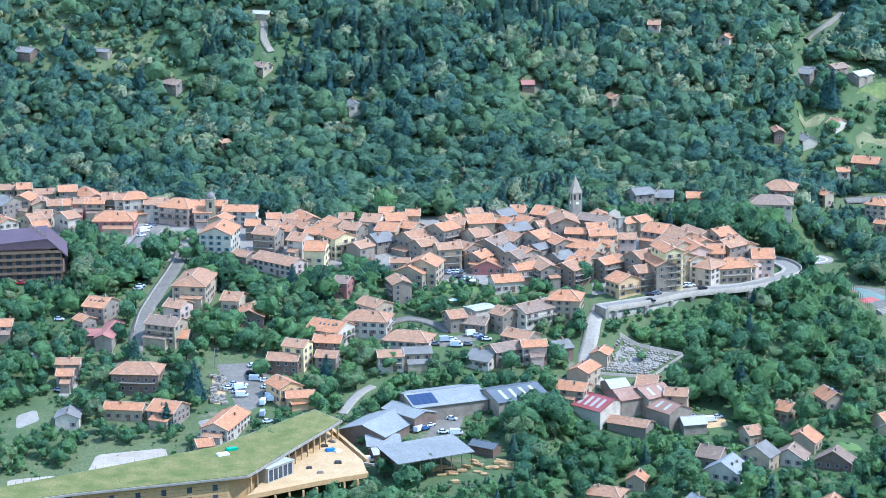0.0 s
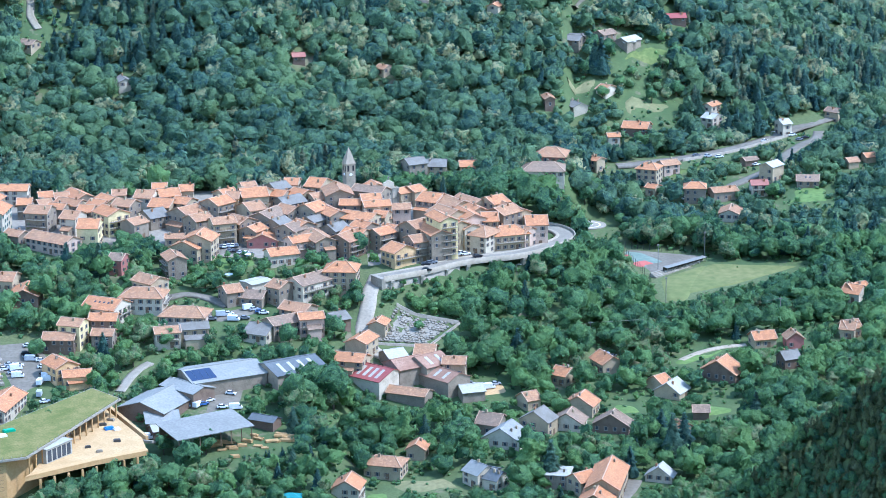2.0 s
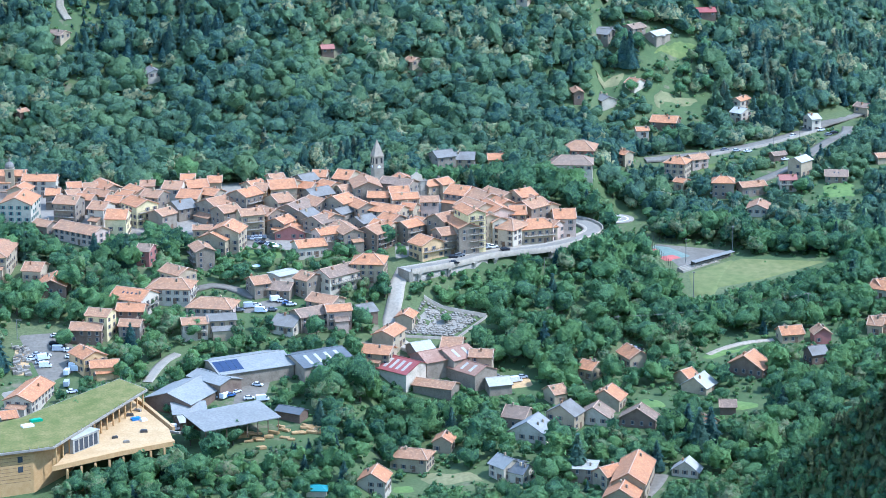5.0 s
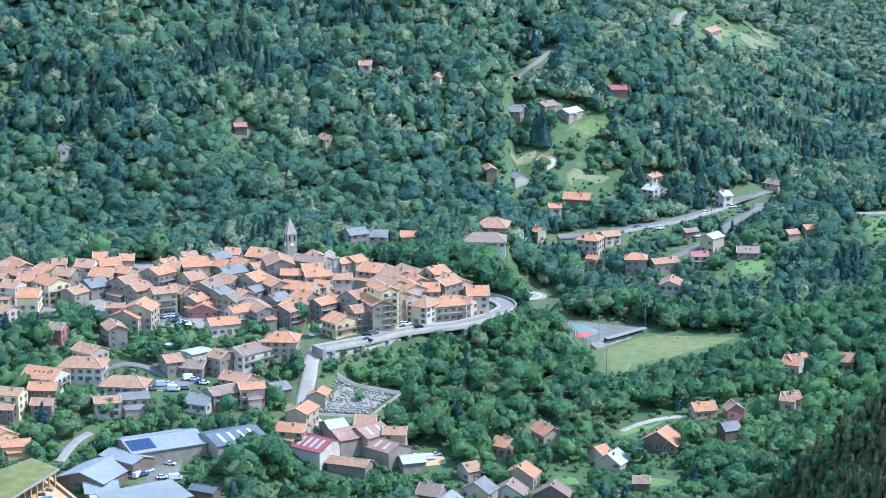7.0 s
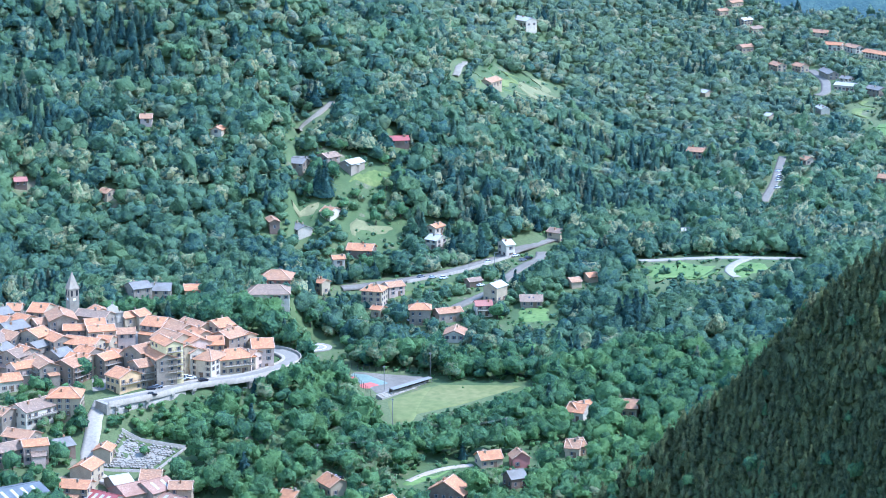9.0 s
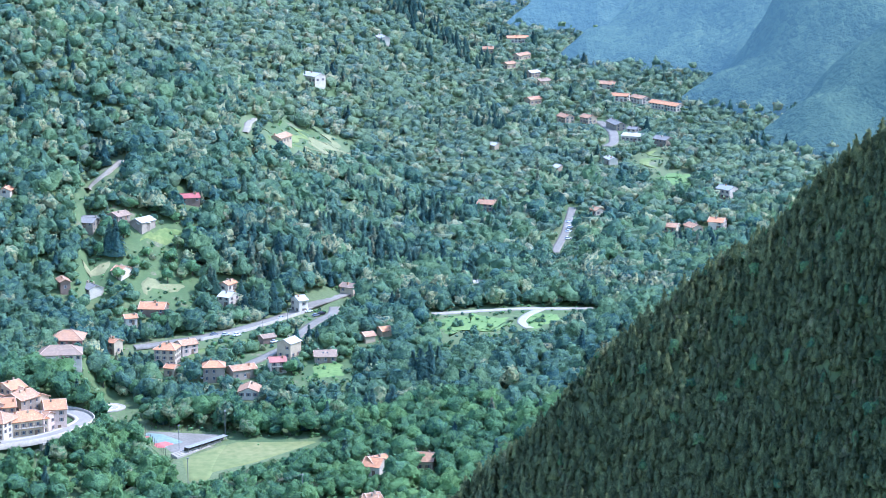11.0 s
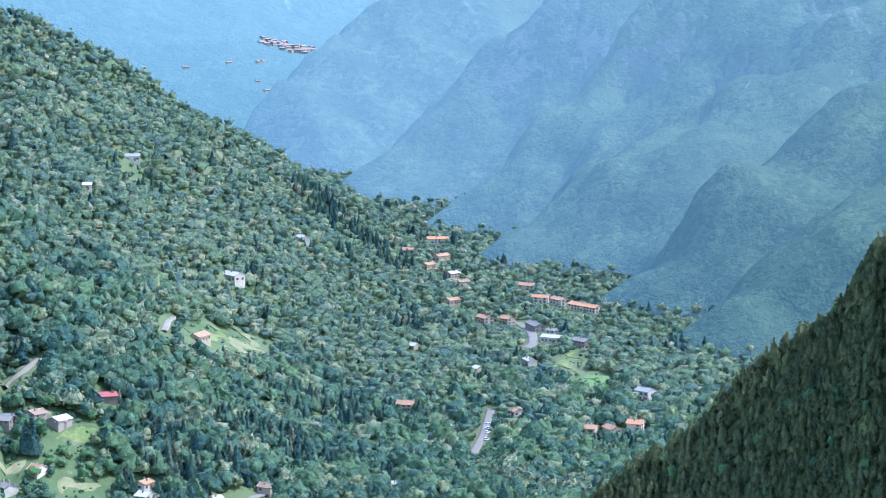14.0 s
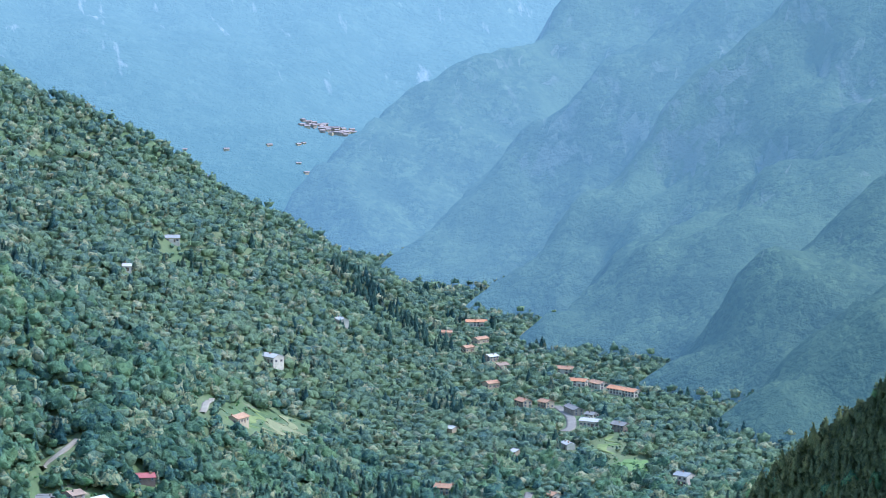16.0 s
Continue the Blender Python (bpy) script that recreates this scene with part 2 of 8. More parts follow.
M = {
    "grass": simple("grass", (0.095, 0.14, 0.038), (0.19, 0.205, 0.065), 0.05, 0.95),
    "lawn": simple("mown_grass", (0.10, 0.165, 0.045), (0.165, 0.225, 0.065), 0.06, 0.95),
    "pitch": simple("worn_pitch_grass", (0.125, 0.152, 0.046), (0.205, 0.188, 0.072), 0.03, 0.95),
    "hay": simple("dry_grass", (0.16, 0.165, 0.07), (0.245, 0.215, 0.105), 0.08, 0.95),
    "soil": simple("bare_soil", (0.34, 0.27, 0.19), (0.45, 0.38, 0.29), 0.1, 0.95),
    "road": simple("pale_asphalt", (0.155, 0.133, 0.100), (0.225, 0.196, 0.152), 0.08, 0.9),
    "tower_stone": simple("warm_tower_stone", (0.29, 0.240, 0.175), (0.40, 0.335, 0.255), 0.5, 0.9, bumped=0.04),
    "pale_road": simple("pale_road", (0.30, 0.252, 0.185), (0.39, 0.335, 0.255), 0.1, 0.9),
    "frame": simple("dull_window_frame", (0.30, 0.28, 0.25), (0.40, 0.37, 0.33), 0.5, 0.8),
    "concrete": simple("concrete", (0.26, 0.226, 0.172), (0.37, 0.328, 0.262), 0.2, 0.9, bumped=0.02),
    "sand": simple("pale_gravel", (0.46, 0.295, 0.135), (0.56, 0.385, 0.195), 0.15, 0.95),
    "stone": simple("stone_wall", (0.23, 0.198, 0.150), (0.34, 0.298, 0.235), 0.6, 0.9, bumped=0.05),
    "marble": simple("pale_stone", (0.24, 0.205, 0.160), (0.40, 0.355, 0.290), 0.5, 0.7),
    "red_court": simple("red_court_paint", (0.42, 0.10, 0.08), (0.48, 0.14, 0.11), 0.1, 0.8),
    "green_court": simple("green_court_paint", (0.15, 0.20, 0.155), (0.20, 0.245, 0.195), 0.1, 0.8),
    "white": simple("white_paint", (0.76, 0.76, 0.74), (0.82, 0.81, 0.79), 0.5, 0.6),
    "metal_blue": simple("blue_grey_sheet", (0.105, 0.112, 0.112), (0.145, 0.152, 0.150), 0.12, 0.65),
    "metal_pale": simple("pale_sheet", (0.225, 0.220, 0.195), (0.295, 0.285, 0.252), 0.12, 0.7),
    "metal_grey": simple("grey_sheet", (0.20, 0.192, 0.168), (0.27, 0.258, 0.225), 0.12, 0.7),
    "metal_white": simple("whitish_sheet", (0.36, 0.335, 0.280), (0.47, 0.435, 0.370), 0.12, 0.6),
    "metal_red": simple("red_sheet", (0.27, 0.06, 0.05), (0.34, 0.11, 0.09), 0.15, 0.5),
    "rust": simple("rusty_sheet", (0.26, 0.135, 0.085), (0.38, 0.235, 0.160), 0.2, 0.8),
    "violet": simple("dark_violet_sheet", (0.10, 0.065, 0.075), (0.14, 0.09, 0.10), 0.2, 0.6),
    "wood": simple("weathered_wood", (0.15, 0.095, 0.06), (0.24, 0.16, 0.10), 0.8, 0.8),
    "new_wood": simple("new_pine", (0.48, 0.29, 0.12), (0.58, 0.375, 0.175), 0.6, 0.7),
    "dark": simple("dark_opening", (0.025, 0.025, 0.028), (0.04, 0.04, 0.045), 0.5, 0.5),
    "shutter": simple("painted_shutter", (0.19, 0.135, 0.10), (0.26, 0.19, 0.14), 0.5, 0.7),
    "shutter_green": simple("green_shutter", (0.10, 0.20, 0.17), (0.13, 0.24, 0.20), 0.5, 0.7),
    "rail": simple("dark_railing", (0.06, 0.055, 0.05), (0.09, 0.08, 0.07), 0.5, 0.6),
    "slate": simple("grey_slate", (0.165, 0.148, 0.122), (0.25, 0.228, 0.195), 0.3, 0.95, bumped=0.03),
    "turquoise": simple("turquoise_awning", (0.03, 0.19, 0.19), (0.05, 0.24, 0.23), 0.3, 0.6),
    "teal": simple("green_plastic", (0.03, 0.30, 0.16), (0.04, 0.34, 0.19), 0.3, 0.5),
    "red": simple("red_tarpaulin", (0.5, 0.03, 0.04), (0.56, 0.05, 0.05), 0.4, 0.5),
    "blue": simple("blue_tarpaulin", (0.04, 0.18, 0.45), (0.06, 0.23, 0.50), 0.4, 0.5),
    "glass": simple("window_glass", (0.05, 0.06, 0.075), (0.08, 0.09, 0.10), 0.5, 0.12),
    "panel": simple("solar_panel", (0.025, 0.04, 0.085), (0.035, 0.05, 0.10), 0.4, 0.25),
    "tyre": simple("tyre_rubber", (0.02, 0.02, 0.02), (0.03, 0.03, 0.03), 0.8, 0.9),
    "bark": simple("bark", (0.09, 0.07, 0.05), (0.14, 0.11, 0.08), 0.8, 0.95),
    "rock": simple("pale_rock", (0.21, 0.175, 0.12), (0.30, 0.26, 0.19), 0.1, 0.95, bumped=0.3),
    "green_roof": simple("sedum_roof", (0.105, 0.125, 0.026), (0.255, 0.205, 0.075), 0.14, 0.95, bumped=0.05),
    # roofs
    "O": tiles("orange_tiles", (0.47, 0.190, 0.080), (0.56, 0.27, 0.125), (0.36, 0.20, 0.115)),
    "T": tiles("old_terracotta_tiles", (0.37, 0.175, 0.085), (0.46, 0.265, 0.145), (0.27, 0.19, 0.125)),
    "B": tiles("brown_tiles", (0.24, 0.155, 0.10), (0.33, 0.225, 0.15), (0.22, 0.17, 0.125)),
    "R": simple("red_sheet_roof", (0.29, 0.115, 0.085), (0.37, 0.165, 0.125), 0.2, 0.8),
    # walls
    "c": plaster("cream_plaster", (0.324, 0.248, 0.152), (0.414, 0.328, 0.215)),
    "w": plaster("white_plaster", (0.426, 0.360, 0.269), (0.544, 0.466, 0.352)),
    "g": plaster("grey_plaster", (0.189, 0.150, 0.107), (0.288, 0.235, 0.174)),
    "y": plaster("yellow_plaster", (0.60, 0.46, 0.22), (0.68, 0.56, 0.32)),
    "o": plaster("ochre_plaster", (0.52, 0.33, 0.15), (0.60, 0.40, 0.21)),
    "p": plaster("pink_plaster", (0.46, 0.32, 0.24), (0.55, 0.41, 0.32)),
    "r": plaster("red_plaster", (0.34, 0.13, 0.11), (0.40, 0.17, 0.14)),
    "d": plaster("dark_timber_wall", (0.13, 0.085, 0.06), (0.20, 0.14, 0.10)),
}
M["ridge_tile"] = simple("pale_ridge_tiles", (0.44, 0.27, 0.17), (0.58, 0.42, 0.30), 0.8, 0.9)
# far-town roofs, with the haze before them put into a pale colour
M["far_roof"] = simple("hazed_far_roofs", (0.23, 0.185, 0.165), (0.31, 0.24, 0.205), 0.05, 0.9)
M["G"] = M["slate"]
M["P"] = M["metal_pale"]
M["W"] = M["metal_white"]
# blue haze is mixed into leaf and fir colours, palest in the far leaves
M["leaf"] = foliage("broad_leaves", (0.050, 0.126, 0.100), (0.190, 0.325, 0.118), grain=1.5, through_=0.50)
M["slope_hazed_leaf"] = foliage("slope_hazed_leaves", (0.050, 0.124, 0.136), (0.198, 0.305, 0.138), flower=(0.56, 0.52, 0.28), grain=1.2, through_=0.52)
M["far_hazed_leaf"] = foliage("far_hazed_leaves", (0.090, 0.170, 0.168), (0.270, 0.350, 0.172), flower=(0.56, 0.50, 0.30), grain=0.9, through_=0.54)
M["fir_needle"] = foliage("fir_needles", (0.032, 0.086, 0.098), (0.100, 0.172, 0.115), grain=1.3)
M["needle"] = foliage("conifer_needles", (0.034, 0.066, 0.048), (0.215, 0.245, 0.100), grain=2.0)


# ---- small mesh kit ----
def link(name, verts, faces, mats, parent=None, label="", index=None, at=None):
    me = bpy.data.meshes.new(name)
    me.from_pydata(verts, [], faces)
    for m in (mats if isinstance(mats, (list, tuple)) else [mats]):
        me.materials.append(m)
    if index is not None:
        me.polygons.foreach_set("material_index", index)
    ob = new(name, me)
    if parent is not None:
        ob.parent = parent
    if at is not None:
        ob.matrix_basis = at
    if label:
        tagged(ob, label)
    return ob


def shared(name, me, parent, at):
    ob = new(name, me)
    ob.parent = parent
    ob.matrix_basis = at
    return ob


def box(x0, y0, z0, x1, y1, z1):
    v = [(x, y, z) for z in (z0, z1) for y in (y0, y1) for x in (x0, x1)]
    f = [(0, 2, 3, 1), (4, 5, 7, 6), (0, 1, 5, 4), (2, 6, 7, 3), (0, 4, 6, 2), (1, 3, 7, 5)]
    return v, f


def join(*pieces):
    vs, fs = [], []
    for v, f in pieces:
        k = len(vs)
        vs += v
        fs += [tuple(i + k for i in q) for q in f]
    return vs, fs


def prism(poly, z0, z1):
    """An upright prism over a list of (x, y), anticlockwise."""
    n = len(poly)
    v = [(x, y, z0) for x, y in poly] + [(x, y, z1) for x, y in poly]
    f = [tuple(range(n - 1, -1, -1)), tuple(range(n, 2 * n))] + [(i, (i + 1) % n, n + (i + 1) % n, n + i) for i in range(n)]
    return v, f


def slab(quad, t):
    """A slab of thickness t under a quad of 3D points."""
    a, b, c, d = (Vector(q) for q in quad)
    n = (b - a).cross(d - a).normalized() * t
    top = [a, b, c, d]
    v = [tuple(q) for q in top] + [tuple(q - n) for q in top]
    return v, [(0, 1, 2, 3), (7, 6, 5, 4), (0, 4, 5, 1), (1, 5, 6, 2), (2, 6, 7, 3), (3, 7, 4, 0)]


def ring(cx, cy, rad, n=24):
    return [(cx + rad * math.cos(i * 2 * math.pi / n), cy + rad * math.sin(i * 2 * math.pi / n)) for i in range(n)]


def empty(name, at, label, category, group="", kind=""):
    ob = new(name)
    ob.matrix_basis = at
    ob.empty_display_size = 0.5
    return tagged(ob, label, category, group, kind)


KEEP_CLEAR = []  # x, y, radius where no tree grows, height of what may be hidden


def clear(x, y, rad, up=1.0):
    KEEP_CLEAR.append((x, y, rad, up))


# ---- the ground: one sheet to the horizon ----
def grid_mesh(name, X, Y, Z, mats, kind="structure", label="", category="", wrap=False, flat=False):
    n, m = X.shape
    v = np.stack([X, Y, Z], -1).reshape(-1, 3)
    i = np.arange(n * m).reshape(n, m)
    if wrap:
        i = np.concatenate([i, i[:, :1]], 1)
    q = np.stack([i[:-1, :-1], i[:-1, 1:], i[1:, 1:], i[1:, :-1]], -1).reshape(-1, 4)
    me = bpy.data.meshes.new(name)
    me.vertices.add(len(v))
    me.vertices.foreach_set("co", v.ravel())
    me.loops.add(q.size)
    me.loops.foreach_set("vertex_index", q.ravel().astype(np.int32))
    me.polygons.add(len(q))
    me.polygons.foreach_set("loop_start", np.arange(0, q.size, 4, dtype=np.int32))
    me.update(calc_edges=True)
    me.polygons.foreach_set("use_smooth", np.full(len(q), not flat))
    for mt in mats:
        me.materials.append(mt)
    return tagged(new(name, me), label, category, kind=kind)


def ground_material(nt, p):
    big = ramp(nt, noisy(nt, 0.012, 4), 0.42, 0.62)
    mid = ramp(nt, noisy(nt, 0.08, 4), 0.35, 0.7)
    fine = ramp(nt, noisy(nt, 0.9, 3), 0.3, 0.8)
    c = mix(nt, mid, (0.055, 0.095, 0.034), (0.105, 0.145, 0.050))
    c = mix(nt, big, c, (0.135, 0.150, 0.062))
    c = mix(nt, fine, c, (0.062, 0.082, 0.032))
    c = mix(nt, ramp(nt, noisy(nt, 0.05, 5, rough=0.7), 0.60, 0.68), c, (0.17, 0.145, 0.09))
    nt.links.new(c, p.inputs["Base Color"])
    p.inputs["Roughness"].default_value = 0.95
    bump(nt, p, noisy(nt, 0.9, 3), 0.3)


M["ground"] = material("meadow_ground", ground_material)
az_nodes = np.radians(np.concatenate([np.arange(-12, 29, 0.18), np.arange(32, 348, 4.0)]))
r_nodes = np.concatenate([np.linspace(0.02, 840, 90), np.arange(850, 1420, 6.0), np.arange(1440, 2700, 18.0), np.linspace(2720, 4900, 40)])
GR, GA = np.meshgrid(r_nodes, az_nodes[::-1], indexing="ij")
GX, GY = GR * np.sin(GA), GR * np.cos(GA)
grid_mesh("ground", GX, GY, ground(GX, GY), [M["ground"]], label="grassy valley ground rising into wooded slopes", category="ground", wrap=True)


def far_wood(nt, p, near, far, low, high, r0, r1, crown, streaks=0.0):
    """Distant forest of single crowns, with the airlight of the kilometres before it."""
    pos = coords(nt, "World")
    cell = nt.nodes.new("ShaderNodeTexVoronoi")
    cell.inputs["Scale"].default_value = 1.0 / crown
    wob = nt.nodes.new("ShaderNodeTexNoise")
    wob.inputs["Scale"].default_value, wob.inputs["Detail"].default_value = 1.3 / crown, 3
    nt.links.new(pos, wob.inputs["Vector"])
    warp = nt.nodes.new("ShaderNodeVectorMath")
    warp.operation = "MULTIPLY_ADD"
    nt.links.new(wob.outputs["Color"], warp.inputs[0])
    warp.inputs[1].default_value = (2.2 * crown,) * 3
    nt.links.new(pos, warp.inputs[2])
    nt.links.new(warp.outputs[0], cell.inputs["Vector"])
    sc = nt.nodes.new("ShaderNodeSeparateColor")
    nt.links.new(cell.outputs["Color"], sc.inputs[0])
    mid, big = noisy(nt, 0.02, 4, rough=0.6), noisy(nt, 0.006, 3)
    c = mix(nt, sc.outputs[0], near, far)
    c = mix(nt, ramp(nt, mid, 0.40, 0.70), c, near)
    c = mix(nt, ramp(nt, big, 0.5, 0.8), c, far)
    # bare rock where it is too steep for trees
    geo = nt.nodes.new("ShaderNodeNewGeometry")
    up = nt.nodes.new("ShaderNodeSeparateXYZ")
    nt.links.new(geo.outputs["True Normal"], up.inputs[0])
    steep = arith(nt, "ADD", up.outputs[2], arith(nt, "MULTIPLY", noisy(nt, 0.012, 4, rough=0.65), 0.9))
    high_ = nt.nodes.new("ShaderNodeSeparateXYZ")
    nt.links.new(pos, high_.inputs[0])
    bare = arith(nt, "MULTIPLY", ramp(nt, steep, 0.98, 0.90), ramp(nt, high_.outputs[2], 70, 120))
    c = mix(nt, bare, c, (0.075, 0.090, 0.062))
    # pale screes run down the slope
    run_ = nt.nodes.new("ShaderNodeVectorMath")
    run_.operation = "MULTIPLY"
    nt.links.new(pos, run_.inputs[0])
    run_.inputs[1].default_value = (0.030, 0.006, 0.010)
    scree = arith(nt, "MULTIPLY", ramp(nt, noisy(nt, 1.0, 4, run_.outputs[0], 0.6), 0.63, 0.72), ramp(nt, high_.outputs[2], 120, 170))
    c = mix(nt, arith(nt, "MULTIPLY", scree, streaks), c, (0.22, 0.20, 0.19))
    nt.links.new(c, p.inputs["Base Color"])
    bump(nt, p, arith(nt, "SUBTRACT", noisy(nt, 0.045, 5, rough=0.7), arith(nt, "MULTIPLY", cell.outputs["Distance"], 0.12)), crown * 2.4, 0.6)
    p.inputs["Roughness"].default_value = 1.0
    p.inputs["Specular IOR Level"].default_value = 0.0
    # haze is put in as blue emission that grows with distance
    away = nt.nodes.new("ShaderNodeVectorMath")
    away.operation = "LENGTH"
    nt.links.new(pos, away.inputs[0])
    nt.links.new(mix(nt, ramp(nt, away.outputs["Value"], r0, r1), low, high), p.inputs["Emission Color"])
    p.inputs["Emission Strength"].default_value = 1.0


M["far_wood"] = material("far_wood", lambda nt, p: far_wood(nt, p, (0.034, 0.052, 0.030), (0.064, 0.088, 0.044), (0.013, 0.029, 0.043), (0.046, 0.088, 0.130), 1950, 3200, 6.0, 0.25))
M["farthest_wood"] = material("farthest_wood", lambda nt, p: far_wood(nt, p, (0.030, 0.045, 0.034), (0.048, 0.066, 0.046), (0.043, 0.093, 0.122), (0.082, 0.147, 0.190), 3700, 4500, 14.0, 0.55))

# crests of the spurs, from foot to top: x, y, z
SPURS = (((698, 3225, 23), (791, 3307, 122), (883, 3366, 157), (945, 3411, 208), (1090, 3473, 244), (1149, 3517, 303), (1269, 3529, 360)),
         ((745, 2854, 25), (821, 2886, 81), (889, 2907, 134), (987, 2918, 214), (1086, 2925, 289), (1168, 2936, 352)),
         ((771, 2567, 19), (849, 2584, 87), (919, 2592, 153), (1023, 2596, 255), (1095, 2599, 309), (1146, 2609, 349)),
         ((760, 2308, 27), (818, 2331, 73), (904, 2352, 118), (988, 2361, 151), (1081, 2365, 199), (1207, 2359, 275)),
         ((775, 2026, 37), (811, 2045, 78), (882, 2059, 118), (950, 2073, 151), (1067, 2082, 214)),
         ((732, 1818, 20), (790, 1837, 60), (847, 1845, 98), (951, 1850, 158)))


def mountain_right(x, y):
    z = np.full(np.shape(x), -60.0)
    u, v = x + 16 * wave(x, y, 210, 0.8), y + 26 * wave(x, y, 330, 2.2) * smooth(690, 900, x)
    for k, spur in enumerate(SPURS):
        xs, ys, zs = (np.array(q, float) for q in zip(*spur))
        crest_ = np.interp(u, xs, zs) - 0.8 * np.maximum(0, xs[0] - u) + 0.55 * np.maximum(0, u - xs[-1])
        off = v - np.interp(u, xs, ys)
        drop = (1.0 if k < 3 else 0.62) * np.where(off < 0, 0.70, 0.95) * (np.sqrt(off * off + 18.0 ** 2) - 18)
        z = np.maximum(z, crest_ - drop)
    rough_ = np.clip(z / 70 + 0.25, 0, 1)
    gully = np.abs(np.sin((0.95 * x + 0.4 * y) * 3.1416 / 120 + 0.9 * wave(x, y, 420, 0.4)))
    return z + rough_ * (13 * gully - 12 + 8 * wave(x, y, 130, 0.2) + 5 * wave(x, y, 55, 1.9))


rs = np.random.RandomState(5)
MX, MY = np.meshgrid(np.arange(560, 1900, 8.0), np.arange(1640, 3760, 9.0), indexing="ij")
MX, MY = MX + rs.uniform(-3, 3, MX.shape), MY + rs.uniform(-3.5, 3.5, MY.shape)
MZ = mountain_right(MX, MY) + rs.uniform(-1.2, 1.2, MX.shape)
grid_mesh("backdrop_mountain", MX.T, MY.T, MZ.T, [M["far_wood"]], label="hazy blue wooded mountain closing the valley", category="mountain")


def mountain_far(x, y):
    rise_ = np.interp(y + 40 * wave(x, y, 500, 0.7), [3150, 3600, 3960, 4200, 4780], [-12, -2, 112, 245, 660])
    hill = np.interp(x, [0, 459, 534, 669, 761, 900], [420, 186, 134, 44, -2, -40]) - 0.5 * np.abs(y - 3830 + 0.3 * (x - 459))
    return np.maximum(rise_ * (1 + 0.10 * wave(x, y, 900, 0.5)) + 0.05 * np.maximum(0, y - 3900) * wave(x, y, 260, 1.2), hill + 8 * wave(x, y, 170, 0.3))


BX, BY = np.meshgrid(np.linspace(-300, 2700, 280), np.linspace(3150, 4780, 130), indexing="ij")
BZ = mountain_far(BX, BY) + rs.uniform(0, 3, BX.shape)
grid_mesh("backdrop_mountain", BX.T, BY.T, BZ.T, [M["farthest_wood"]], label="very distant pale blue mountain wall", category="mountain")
# ---- laid surfaces ----
def patch(name, corners, mat, lift=0.25, label="", category="", kind="structure", n=None, opened=True, level=False):
    """A sheet over the ground between four corners (x, y); grass has ragged edges."""
    a, b, c, d = (np.array(q, float) for q in corners)
    nu = n or max(4, int(max(np.hypot(*(b - a)), np.hypot(*(c - d))) / 4))
    nv = n or max(4, int(max(np.hypot(*(d - a)), np.hypot(*(c - b))) / 4))
    u, v = np.meshgrid(np.linspace(0, 1, nu + 1), np.linspace(0, 1, nv + 1))
    P = ((1 - u) * (1 - v))[..., None] * a + (u * (1 - v))[..., None] * b + (u * v)[..., None] * c + ((1 - u) * v)[..., None] * d
    if "meadow" in name:
        wide = min(10.0, 0.16 * np.hypot(*(c - a)))
        P = P + wide * np.stack([wave(P[..., 0], P[..., 1], 34, 0.3), wave(P[..., 0], P[..., 1], 27, 1.9)], -1)
    Z = ground(P[..., 0], P[..., 1])
    if level:
        Z = np.full_like(Z, Z.mean() if level is True else level)
    if opened:
        for x, y in P.reshape(-1, 2)[::2]:
            clear(x, y, 1.2 if "meadow" in name else 3.0)
    Z = Z + lift
    Z[0, :] -= 0.6
    Z[-1, :] -= 0.6
    Z[:, 0] -= 0.6
    Z[:, -1] -= 0.6
    return grid_mesh(name, P[..., 0], P[..., 1], Z, [mat], kind, label, category)


def along(pts, step=4.0):
    pts = [np.array(p, float) for p in pts]
    dense = []
    for i in range(len(pts) - 1):
        p0, p1, p2, p3 = pts[max(i - 1, 0)], pts[i], pts[i + 1], pts[min(i + 2, len(pts) - 1)]
        n = max(2, int(np.hypot(*(p2 - p1)[:2]) / step))
        for k in range(n):
            t = k / n
            dense.append(0.5 * (2 * p1 + (p2 - p0) * t + (2 * p0 - 5 * p1 + 4 * p2 - p3) * t * t + (3 * p1 - p0 - 3 * p2 + p3) * t ** 3))
    dense.append(pts[-1])
    return np.array(dense)


def ribbon(name, pts, width, mat, lift=0.3, label="", category="", z=None, thick=0.8, kind="structure"):
    """A strip along a line of (x, y) or, with z, at its own heights."""
    P = along(pts)
    T = np.gradient(P[:, :2], axis=0)
    T /= np.hypot(T[:, 0], T[:, 1])[:, None]
    N = np.stack([-T[:, 1], T[:, 0]], 1)
    offs = np.array([-width / 2, -width / 2, -width / 4, 0, width / 4, width / 2, width / 2])
    down = np.array([-thick, 0, 0, 0, 0, 0, -thick])
    XY = P[:, None, :2] + N[:, None, :] * offs[None, :, None]
    if P.shape[1] > 2:
        Z = np.repeat(P[:, 2:3], 7, 1)
    else:
        Z = ground(XY[..., 0], XY[..., 1])
        Z = np.repeat(Z.max(1, keepdims=True) * 0.6 + Z.mean(1, keepdims=True) * 0.4, 7, 1)
        for x, y in P[:, :2]:
            clear(x, y, width / 2 + 0.6)
    return grid_mesh(name, XY[..., 0], XY[..., 1], Z + lift + down, [mat], kind, label, category)


